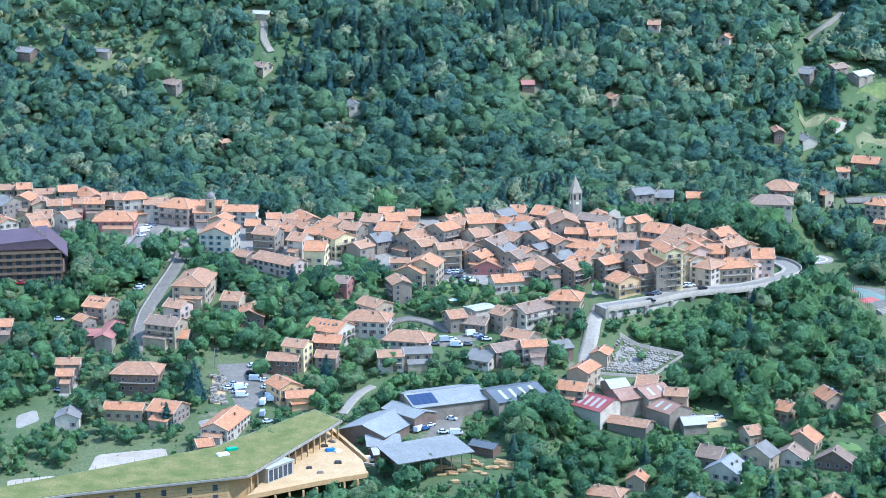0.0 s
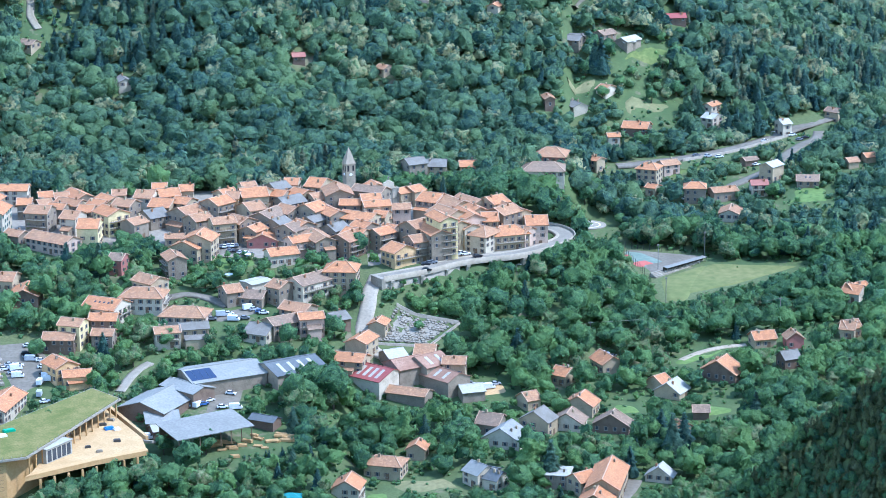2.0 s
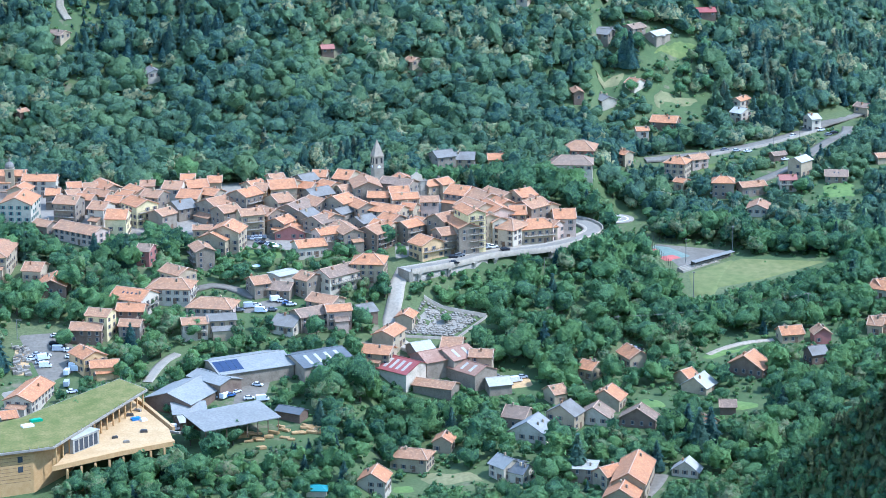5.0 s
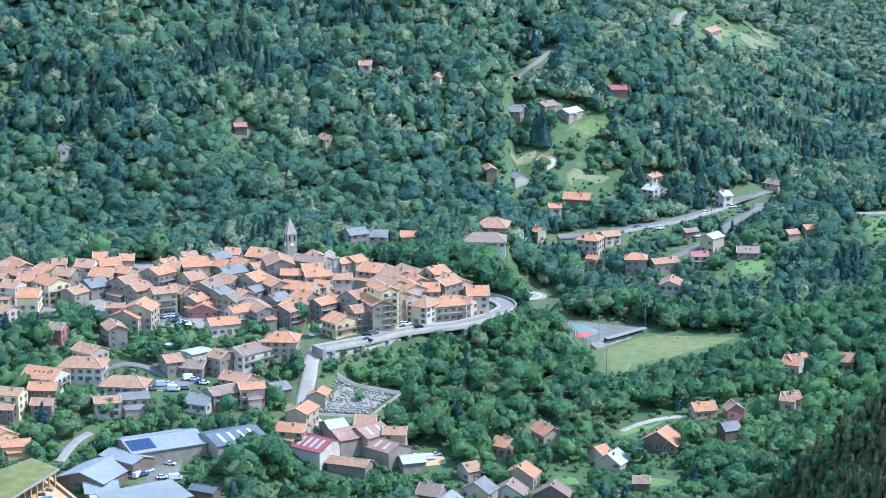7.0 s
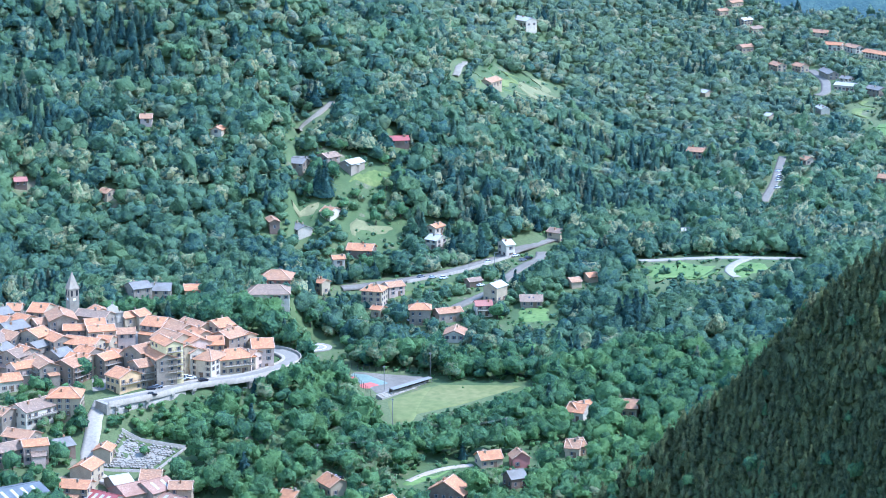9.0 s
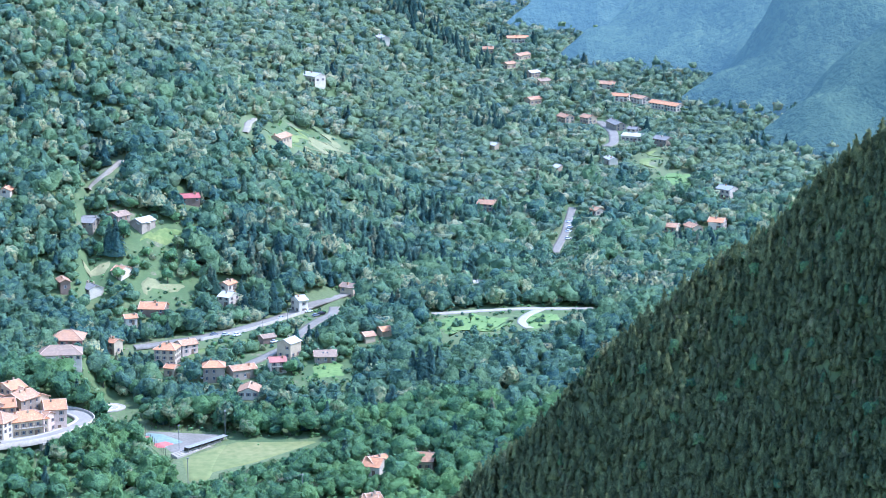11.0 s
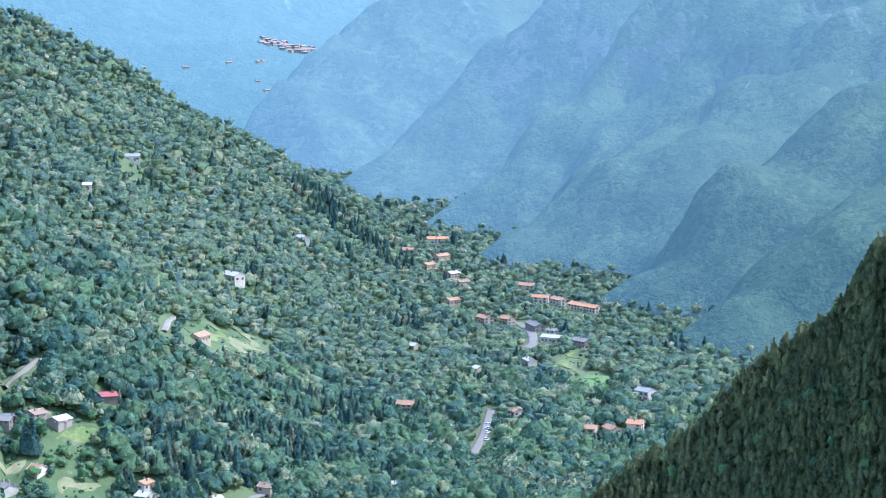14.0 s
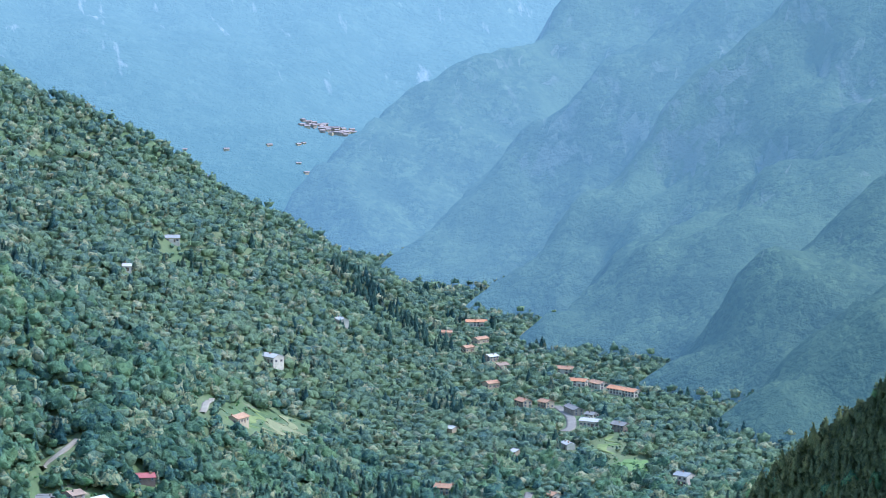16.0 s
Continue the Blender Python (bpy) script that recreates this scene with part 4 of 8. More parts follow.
house(-106.7, 1105.4, -8, 7.3, 10.0, 3.0, "O", "c", where="below the old village")
house(-141.3, 1126.3, -23, 9.6, 13.0, 6.0, "O", "g", skylights=4, where="below the old village")
house(-146.8, 1115.8, -46, 6.2, 7.0, 4.2, "O", "g", where="below the old village")
house(-143.5, 1104.8, 5, 8.7, 8.0, 3.4, "R", "g", windows=False, where="below the old village")
house(-135.8, 1107.6, 84, 24.9, 7.0, 3.4, "R", "g", windows=False, where="below the old village")
house(-178.2, 1108.0, -1, 6.0, 9.0, 5.1, "O", "w", where="below the old village")
house(-149.0, 1077.2, -1, 9.9, 7.0, 4.2, "T", "g", where="below the old village")
house(-148.5, 1065.7, -1, 6.2, 8.0, 5.1, "O", "g", where="below the old village")
house(-120.0, 1065.1, -6, 18.6, 14.0, 7.4, "T", "d", hip=5.6, balcony=1, where="below the old village")
house(-122.5, 1040.1, -9, 15.0, 8.0, 4.2, "O", "c", where="below the old village")
house(-105.7, 1037.7, -24, 11.2, 13.0, 5.1, "O", "g", where="below the old village")
house(-83.1, 1026.1, 73, 23.9, 11.0, 5.1, "O", "w", where="below the old village")
house(-143.4, 1032.5, -90, 10.2, 9.0, 4.2, "G", "w", where="below the old village")
house(-90.1, 1009.8, 18, 6.0, 8.0, 3.4, "O", "c", where="below the old village")
house(-41.7, 1151.4, -21, 6.0, 9.0, 6.0, "B", "r", where="below the old village")
house(-87.1, 1137.3, -15, 7.9, 11.0, 4.2, "T", "c", where="below the old village")
house(-79.1, 1125.6, 84, 14.3, 12.0, 3.4, "O", "d", where="below the old village")
house(-28.3, 1126.7, -46, 11.6, 10.0, 6.8, "T", "c", where="below the old village")
house(-30.7, 1115.9, -12, 17.8, 13.0, 6.0, "T", "w", hip=5.2, balcony=2, where="below the old village")
house(-45.8, 1106.3, -29, 14.9, 14.0, 6.3, "O", "w", skylights=4, balcony=2, where="below the old village")
house(-46.1, 1092.0, -10, 10.9, 9.0, 7.6, "O", "d", where="below the old village")
house(-58.2, 1084.6, -22, 9.2, 9.0, 9.2, "T", "y", where="below the old village")
house(-63.4, 1081.0, -9, 12.4, 9.0, 5.2, "T", "d", where="below the old village")
house(-46.2, 1083.8, -12, 8.4, 8.0, 5.1, "T", "g", where="below the old village")
house(-62.3, 1056.9, -59, 11.8, 10.0, 6.0, "O", "o", where="below the old village")
house(-55.9, 1051.5, 7, 10.8, 8.0, 4.2, "O", "o", where="below the old village")
house(-55.9, 1049.1, 12, 6.7, 5.0, 2.5, "O", "o", windows=False, where="below the old village")
house(-14.0, 1104.1, -15, 18.6, 13.0, 3.0, "T", "p", hip=5.2, where="below the old village")
house(-21.4, 1082.5, 8, 10.0, 8.0, 6.0, "T", "w", balcony=1, where="below the old village")
house(-10.8, 1085.2, 7, 11.4, 8.0, 6.1, "G", "c", where="below the old village")
house(4.5, 1119.3, 21, 7.0, 10.0, 5.1, "T", "g", where="below the old village")
house(14.2, 1118.0, -22, 9.9, 10.0, 3.0, "B", "g", where="below the old village")
house(25.2, 1118.1, -46, 7.5, 10.0, 6.8, "T", "g", where="below the old village")
house(36.7, 1123.4, 40, 17.6, 12.0, 6.3, "B", "w", balcony=1, where="below the old village")
house(50.6, 1129.7, -11, 13.5, 13.0, 7.8, "O", "c", hip=5.2, where="below the old village")
house(31.5, 1100.9, -35, 12.3, 10.0, 5.1, "T", "g", where="below the old village")
house(25.6, 1090.1, 28, 15.5, 10.0, 5.1, "B", "g", where="below the old village")
house(35.9, 1089.0, 9, 9.9, 8.0, 6.8, "O", "p", where="below the old village")
house(16.5, 1086.7, -30, 10.3, 13.0, 3.0, "G", "w", where="below the old village")
house(46.9, 1100.0, 25, 7.7, 10.0, 3.2, "G", "d", where="below the old village")
house(50.6, 1067.4, -22, 13.0, 10.0, 5.1, "O", "c", where="below the old village")
house(56.0, 1083.0, 63, 12.5, 9.0, 6.0, "O", "c", where="below the old village")
house(81.5, 1079.9, -13, 7.9, 13.0, 4.2, "T", "c", where="below the old village")
house(91.8, 1066.3, -11, 8.9, 9.0, 7.6, "T", "c", where="below the old village")
house(72.6, 1049.9, -28, 16.3, 8.0, 3.4, "T", "g", windows=False, where="below the old village")
house(96.7, 1052.0, 13, 9.2, 9.0, 3.4, "W", "g", windows=False, where="below the old village")
house(26.5, 1156.5, 16, 12.5, 10.0, 4.4, "O", "w", where="below the old village")
house(197.9, 1062.7, 58, 10.3, 16.0, 3.0, "O", "d", rise=4.8, where="in the valley gardens")
house(175.6, 1047.5, 55, 9.3, 11.0, 2.4, "W", "c", rise=3.6, where="in the valley gardens")
house(106.0, 1008.9, 64, 12.3, 15.0, 3.0, "P", "w", rise=4.5, where="in the valley gardens")
house(101.9, 1021.0, -29, 9.3, 10.0, 4.0, "B", "g", rise=3.0, where="in the valley gardens")
house(119.4, 1017.1, 57, 8.6, 12.0, 6.0, "G", "c", rise=3.6, where="in the valley gardens")
house(131.6, 1021.1, 68, 8.7, 12.0, 3.0, "B", "w", rise=3.6, where="in the valley gardens")
house(147.6, 1016.4, 70, 7.2, 14.0, 3.0, "B", "d", rise=4.2, where="in the valley gardens")
house(138.1, 1035.0, 64, 9.2, 12.0, 4.0, "O", "c", rise=3.6, where="in the valley gardens")
house(92.5, 973.4, -55, 8.5, 9.0, 5.0, "P", "w", rise=2.7, where="in the valley gardens")
house(97.8, 969.6, -40, 6.9, 8.0, 4.0, "metal_blue", "w", rise=2.4, where="in the valley gardens")
house(137.2, 957.3, 74, 26.5, 12.0, 7.0, "O", "c", rise=3.6, where="in the valley gardens")
house(132.2, 943.9, 72, 19.7, 12.0, 6.0, "O", "c", rise=3.6, where="in the valley gardens")
house(128.8, 962.2, 32, 8.0, 8.0, 5.0, "O", "c", rise=2.4, where="in the valley gardens")
house(158.6, 968.9, 67, 6.0, 10.0, 2.2, "W", "w", rise=3.6, where="in the valley gardens")
house(121.2, 969.3, -15, 8.7, 10.0, 5.0, "W", "g", rise=0.4, where="in the valley gardens")
house(59.0, 984.7, -21, 14.0, 10.0, 5.0, "T", "c", hip=4.0, where="in the valley gardens")
house(43.8, 958.6, 74, 10.6, 10.0, 5.0, "O", "w", rise=3.0, where="in the valley gardens")
house(22.8, 944.6, -7, 7.0, 5.5, 2.2, "turquoise", "w", hip=3.2, windows=False, where="in the valley gardens")
house(71.8, 999.4, 74, 7.4, 7.0, 4.0, "O", "c", rise=2.1, where="in the valley gardens")
house(220.7, 1095.0, 9, 9.3, 8.0, 3.4, "O", "c", rise=2.4, where="in the valley gardens")
house(232.9, 1091.7, -86, 6.7, 7.0, 4.0, "T", "r", rise=2.4, where="in the valley gardens")
house(226.5, 1070.0, 19, 7.3, 7.0, 4.0, "G", "d", rise=2.4, where="in the valley gardens")
house(171.6, 1054.8, 40, 6.0, 8.0, 3.0, "O", "c", windows=False, rise=2.4, where="in the valley gardens")
house(183.1, 1024.6, -7, 6.0, 6.0, 3.0, "B", "d", windows=False, rise=1.8, where="in the valley gardens")
house(153.8, 1075.9, -71, 11.4, 9.0, 4.0, "O", "c", rise=2.7, where="in the valley gardens")
house(135.0, 1064.2, -41, 6.8, 8.0, 4.0, "O", "c", rise=2.4, where="in the valley gardens")
house(118.4, 1041.8, 27, 6.0, 8.0, 4.0, "T", "c", rise=2.4, where="in the valley gardens")
house(172.3, 1006.2, -57, 6.3, 8.0, 4.0, "T", "c", rise=2.4, where="in the valley gardens")
house(271.3, 1146.2, 24, 8.9, 9.0, 4.0, "O", "w", rise=2.7, where="in the valley gardens")
house(257.8, 1099.9, -24, 6.0, 8.0, 4.0, "T", "c", rise=2.4, where="in the valley gardens")
house(292.8, 1144.7, -24, 7.4, 9.0, 4.0, "T", "c", rise=2.7, where="in the valley gardens")
house(270.0, 1143.6, -37, 8.0, 9.0, 4.0, "O", "w", rise=2.7, where="in the valley gardens")
house(258.6, 1101.4, 14, 6.3, 8.0, 4.0, "T", "c", rise=2.4, where="in the valley gardens")
house(206.4, 1303.5, -26, 11.9, 12.0, 9.0, "O", "c", hip=4.8, where="along the valley road")
house(206.4, 1290.9, -38, 6.0, 7.0, 4.0, "O", "c", where="along the valley road")
house(217.6, 1316.0, 20, 10.0, 9.0, 5.0, "T", "p", where="along the valley road")
house(224.6, 1280.7, -10, 11.6, 11.0, 7.5, "O", "g", hip=4.4, where="along the valley road")
house(237.9, 1280.9, 14, 14.2, 9.0, 4.5, "T", "g", where="along the valley road")
house(255.7, 1284.3, -2, 9.2, 9.0, 5.5, "R", "w", balcony=1, where="along the valley road")
house(264.9, 1300.2, 44, 10.6, 9.0, 8.0, "W", "c", where="along the valley road")
house(280.7, 1291.7, -10, 11.9, 11.0, 3.0, "B", "g", skylights=2, where="along the valley road")
house(237.4, 1258.7, 74, 14.5, 11.0, 3.0, "T", "w", where="along the valley road")
house(286.4, 1378.3, 19, 6.0, 10.0, 7.0, "W", "w", where="along the valley road")
house(318.0, 1401.1, -47, 9.6, 8.0, 6.0, "B", "c", where="along the valley road")
house(316.1, 1318.2, 14, 6.2, 8.0, 3.0, "O", "c", windows=False, where="along the valley road")
house(306.1, 1311.6, 14, 6.2, 8.0, 3.0, "T", "c", windows=False, where="along the valley road")
house(257.9, 1320.3, 19, 7.9, 6.0, 3.0, "B", "d", windows=False, where="along the valley road")
house(183.9, 1323.2, -51, 6.0, 7.0, 6.0, "O", "c", where="along the valley road")
house(210.7, 1371.5, -22, 12.8, 11.0, 3.0, "O", "d", where="on the wooded slope")
house(197.2, 1361.2, 4, 6.0, 6.0, 4.0, "O", "w", where="on the wooded slope")
house(250.7, 1382.3, -46, 7.1, 9.0, 6.0, "W", "w", where="on the wooded slope")
house(252.6, 1395.9, 47, 8.6, 6.0, 4.0, "O", "w", where="on the wooded slope")
house(245.8, 1467.2, 1, 9.8, 8.0, 3.0, "metal_red", "d", where="on the wooded slope")
house(188.5, 1441.2, -10, 11.2, 8.0, 3.0, "G", "p", where="on the wooded slope")
house(203.6, 1438.0, 37, 9.2, 8.0, 3.0, "B", "g", where="on the wooded slope")
house(198.7, 1396.9, -45, 6.0, 9.0, 3.0, "T", "w", where="on the wooded slope")
house(166.7, 1376.4, -87, 10.2, 5.0, 5.0, "T", "d", where="on the wooded slope")
house(181.3, 1385.6, -71, 12.9, 8.0, 3.0, "G", "w", where="on the wooded slope")
house(111.2, 1461.6, -10, 6.0, 8.0, 3.0, "T", "p", where="on the wooded slope")
house(147.7, 1452.6, 65, 7.3, 6.0, 3.0, "O", "w", where="on the wooded slope")
house(43.0, 1401.1, 5, 6.2, 7.0, 3.0, "R", "d", where="on the wooded slope")
house(85.7, 1391.2, -49, 6.0, 7.0, 3.0, "T", "c", where="on the wooded slope")
house(460.1, 1642.7, -10, 9.0, 9.0, 3.3, "T", "c", where="on the wooded slope")
house(389.6, 1415.0, -10, 6.0, 7.0, 3.0, "W", "g", windows=False, where="on the wooded slope")
house(214.8, 1435.6, 20, 6.7, 7.0, 2.5, "W", "g", windows=False, where="on the wooded slope")
house(382.7, 2160.8, -10, 11.3, 9.0, 4.2, "P", "w", where="on the wooded slope")
house(399.7, 1868.1, -64, 15.1, 9.0, 5.0, "W", "w", where="on the wooded slope")
house(305.5, 1901.1, -11, 6.0, 7.0, 4.0, "W", "w", where="on the wooded slope")
house(325.9, 1618.9, 52, 14.7, 8.0, 4.0, "T", "c", where="on the wooded slope")
house(520.0, 2167.3, -87, 15.9, 7.0, 5.0, "W", "w", where="on the wooded slope")
house(-133.8, 1392.6, -40, 9.5, 8.0, 3.0, "B", "g", where="on the wooded slope")
house(-91.4, 1403.8, -35, 9.5, 8.0, 3.0, "B", "c", where="on the wooded slope")
house(-210.0, 1412.6, -28, 9.5, 8.0, 2.6, "G", "d", where="on the wooded slope")
house(-171.7, 1411.6, -20, 8.0, 5.0, 2.2, "G", "g", windows=False, where="on the wooded slope")
house(-44.1, 1374.0, -74, 11.0, 7.0, 3.4, "G", "w", where="on the wooded slope")
house(-93.0, 1443.1, -16, 9.0, 6.0, 2.6, "W", "c", windows=False, where="on the wooded slope")
house(-107.0, 1349.0, 40, 5.0, 5.0, 3.0, "T", "d", where="on the wooded slope")
house(185.9, 1437.5, -32, 12.8, 9.0, 3.0, "G", "g", where="on the wooded slope")
house(215.8, 1436.6, 43, 11.5, 8.0, 3.0, "W", "g", windows=False, where="on the wooded slope")
house(718.5, 2466.9, -12, 19.2, 8.5, 4.5, "O", "w", where="far down the valley")
house(662.5, 2229.1, 30, 10.9, 7.7, 4.5, "W", "c", where="far down the valley")
house(703.2, 2154.9, -48, 17.5, 8.5, 4.5, "T", "w", where="far down the valley")
house(688.7, 2076.6, -39, 14.2, 7.7, 4.5, "O", "w", where="far down the valley")
house(706.7, 2019.9, -66, 30.4, 8.5, 4.5, "O", "w", where="far down the valley")
house(615.1, 1983.8, -78, 12.8, 7.7, 4.5, "T", "c", where="far down the valley")
house(629.8, 1974.7, -70, 10.3, 7.7, 4.5, "T", "c", where="far down the valley")
house(640.8, 1942.3, 90, 23.0, 7.7, 4.5, "G", "g", where="far down the valley")
house(633.9, 1881.4, -44, 15.5, 7.7, 3.8, "W", "w", where="far down the valley")
house(644.3, 1847.4, -64, 13.3, 8.5, 5.2, "G", "g", where="far down the valley")
house(642.5, 1906.5, -55, 8.1, 6.8, 4.5, "G", "w", where="far down the valley")
house(614.3, 1639.4, -61, 11.2, 8.5, 6.0, "P", "w", where="far down the valley")
house(571.6, 1540.4, -37, 9.0, 8.5, 4.5, "O", "w", where="far down the valley")
house(543.7, 1543.4, -38, 8.7, 7.7, 3.0, "T", "c", where="far down the valley")
house(555.8, 1538.1, -84, 11.5, 6.8, 3.0, "T", "c", where="far down the valley")
house(616.8, 2074.6, 22, 11.2, 7.7, 3.8, "T", "c", where="far down the valley")
house(667.2, 2390.2, -12, 12.5, 7.7, 3.8, "T", "c", where="far down the valley")
house(658.4, 2187.6, 26, 11.3, 7.7, 3.8, "B", "c", where="far down the valley")
house(528.5, 1871.2, -59, 7.0, 6.8, 3.0, "W", "c", windows=False, where="far down the valley")
house(544.4, 1770.1, -66, 6.0, 6.8, 3.0, "W", "c", windows=False, where="far down the valley")
house(458.3, 1638.0, -36, 10.0, 8.5, 4.5, "T", "c", where="far down the valley")
house(519.0, 1608.3, -71, 6.9, 6.8, 3.0, "T", "w", where="far down the valley")
house(585.7, 1785.7, -90, 12.2, 6.0, 3.8, "W", "w", where="far down the valley")
house(687.3, 2347.7, 36, 16.1, 7.7, 3.8, "T", "c", where="far down the valley")
house(698.7, 2058.2, -72, 14.7, 7.7, 4.5, "T", "w", where="far down the valley")
house(660.8, 2295.4, 32, 10.9, 6.8, 3.8, "T", "c", where="far down the valley")
house(53.5, 1218.2, -85, 16.4, 12.0, 11.0, "T", "g", where="in the old village")
house(68.4, 1222.0, -32, 14.9, 9.0, 10.2, "B", "g", where="in the old village")
house(-24.7, 1026.6, 60, 24.7, 20.0, 3.4, "P", "d", windows=False, rise=3.2, where="beside the sawmill yard")
house(-13.4, 1036.6, -47, 18.4, 11.0, 4.6, "P", "d", windows=False, rise=1.6, where="beside the sawmill yard")
house(-23.2, 1014.9, 6, 12.5, 15.0, 2.6, "P", "d", windows=False, rise=2.0, where="beside the sawmill yard")
house(-1.1, 1049.8, 22, 30.7, 22.0, 4.5, "P", "g", windows=False, rise=2.6, panels=4, where="beside the sawmill yard")
house(26.3, 1053.0, 28, 22.2, 20.0, 4.2, "metal_blue", "g", windows=False, rise=2.6, strips=4, where="beside the sawmill yard")
house(15.5, 1009.2, -33, 10.5, 6.0, 3.0, "metal_blue", "d", windows=False, where="beside the sawmill yard")
house(-23.8, 1004.2, 17, 6.6, 7.0, 3.0, "W", "d", windows=False, where="beside the sawmill yard")
house(64.1, 1101.3, 72, 8.7, 7.0, 3.5, "O", "c", where="beside the cemetery")
house(61.1, 1060.9, -44, 15.5, 17.0, 5.0, "metal_red", "w", windows=False, rise=3.2, strips=4, where="beside the cemetery")
house(72.3, 1066.7, 27, 13.0, 13.0, 6.0, "rust", "g", windows=False, where="beside the cemetery")
house(81.3, 1068.8, 36, 12.8, 14.0, 6.0, "rust", "g", windows=False, strips=2, where="beside the cemetery")
house(86.8, 1060.3, -51, 17.7, 12.0, 5.0, "rust", "g", windows=False, strips=3, where="beside the cemetery")
house(68.2, 1077.7, 22, 8.2, 10.0, 4.0, "W", "g", windows=False, where="beside the cemetery")
house(15.3, 1130.9, 36, 10.5, 8.0, 3.0, "W", "w", windows=False, rise=0.4, where="below the old village")
house(96.0, 979.3, -38, 8.6, 5.0, 3.0, "metal_blue", "w", windows=False, rise=0.8, where="below the old village")

# little town on a bench far down the valley
far_rng = random.Random(12)
for k in range(34):
    x = far_rng.uniform(872, 950)
    y = 3893 - 0.2 * (x - 910) + far_rng.uniform(-14, 14)
    house(x, y, far_rng.uniform(-40, 40), far_rng.uniform(6, 10), far_rng.uniform(5, 7), far_rng.uniform(2.5, 4.5), "far_roof", far_rng.choice("cg"), windows=False, low=float(mountain_far(x, y)) + 1.0, where="in a far town")
for k in range(9):
    x = far_rng.uniform(690, 880)
    y = far_rng.uniform(3700, 3880)
    house(x, y, far_rng.uniform(-40, 40), far_rng.uniform(5, 8), 5.0, 2.5, "far_roof", "c", windows=False, low=float(mountain_far(x, y)) + 1.0, where="in a far town")

# ---- roads, yards and squares ----
M["deck"] = simple("worn_deck_asphalt", (0.205, 0.178, 0.135), (0.275, 0.242, 0.190), 0.15, 0.9)
ROAD_Z = -6.0
line = [(65.8, 1128.3, ROAD_Z), (74.0, 1132.6, ROAD_Z), (86.2, 1139.6, ROAD_Z), (98.8, 1149.5, ROAD_Z), (111.2, 1154.8, ROAD_Z),
        (123.5, 1158.3, ROAD_Z), (135.1, 1165.6, ROAD_Z), (145.2, 1175.9, ROAD_Z), (150.8, 1185.6, ROAD_Z), (150.4, 1194.5, ROAD_Z), (146.8, 1201.6, ROAD_Z), (140.9, 1206.8, ROAD_Z)]
ribbon("road", line, 8.5, M["deck"], lift=0.0, thick=1.3, label="pale asphalt road on a curved concrete viaduct", category="road")
DECK = along(line)


def beside(off, lo=0, hi=None):
    q = DECK[lo:hi]
    t = np.gradient(q[:, :2], axis=0)
    t /= np.hypot(t[:, 0], t[:, 1])[:, None]
    return [(p[0] + tt[1] * off, p[1] - tt[0] * off, p[2]) for p, tt in zip(q, t)]


# wall that carries the road where it leaves the lane
ribbon("retaining_wall", line[:4], 8.1, M["concrete"], lift=-0.1, thick=9, label="grey concrete retaining wall under the road", category="wall")
viaduct = empty("viaduct", Matrix(), "curved pale concrete road viaduct on square piers below the village", "viaduct")
turn_ = math.degrees(math.atan2(line[1][1] - line[0][1], line[1][0] - line[0][0]))
link("abutment", *box(-1.2, -4.6, -9, 0.6, 4.3, 0.02), M["concrete"], viaduct, at=pose(*line[0], 0, 0, turn_))
par = beside(4.4)
wall_line = ribbon("parapet", par, 0.4, M["pale_road"], lift=1.0, thick=2.4, kind="")
wall_line.parent = viaduct
walk_line = ribbon("footway", beside(-3.3), 1.7, M["pale_road"], lift=0.16, thick=0.5, kind="")
walk_line.parent = viaduct
edge_line = beside(3.6)
for i in range(1, len(edge_line) - 1, 3):
    x, y, z = edge_line[i]
    ob = link("pier", *join(box(-0.7, -0.9, -14, 0.7, 0.9, -1.2), box(-0.9, -1.6, -2.0, 0.9, 1.6, -1.2)), M["concrete"], viaduct)
    ob.matrix_basis = Matrix.Translation((x, y, z)) @ Matrix.Rotation(math.atan2(edge_line[i + 1][1] - edge_line[i - 1][1], edge_line[i + 1][0] - edge_line[i - 1][0]), 4, "Z")
for x, y, z in DECK[::2]:
    clear(x, y, 5.0, 6.5)
ribbon("road", [(65.9, 1138.1), (62.3, 1124.3), (60.7, 1114.1), (58.7, 1106.5), (57.4, 1098.3), (60.1, 1087.7), (66.1, 1081.5)], 6.5, M["pale_road"], label="pale asphalt lane down to the cemetery", category="road")
ribbon("road", [(-115.5, 1213.7), (-115.3, 1199.0), (-117.5, 1174.6), (-121.1, 1148.7), (-123.9, 1128.8), (-124.8, 1113.3), (-124.6, 1095.6)], 6.5, M["road"], label="asphalt street with a low wall", category="road")
ribbon("street_wall", [(-117.0, 1198.9), (-119.5, 1175.4), (-123.2, 1148.5), (-126.0, 1128.6), (-126.6, 1113.1)], 0.4, M["stone"], lift=0.9, thick=3, label="low grey stone wall along the street", category="wall")
ribbon("road", [(-136.0, 1213.7), (-132.9, 1237.0), (-130.8, 1249.7), (-124.7, 1253.5)], 9, M["road"], label="asphalt village square with parked cars", category="road")
ribbon("path", [(-27.9, 1067.2), (-32.2, 1062.6), (-36.4, 1053.5), (-39.4, 1043.5)], 4, M["concrete"], label="pale concrete ramp", category="path")
ribbon("road", [(-33.7, 1120.9), (-22.1, 1123.4), (-14.6, 1126.8), (-5.8, 1123.6), (3.5, 1114.8)], 5, M["road"], label="narrow asphalt lane", category="road")
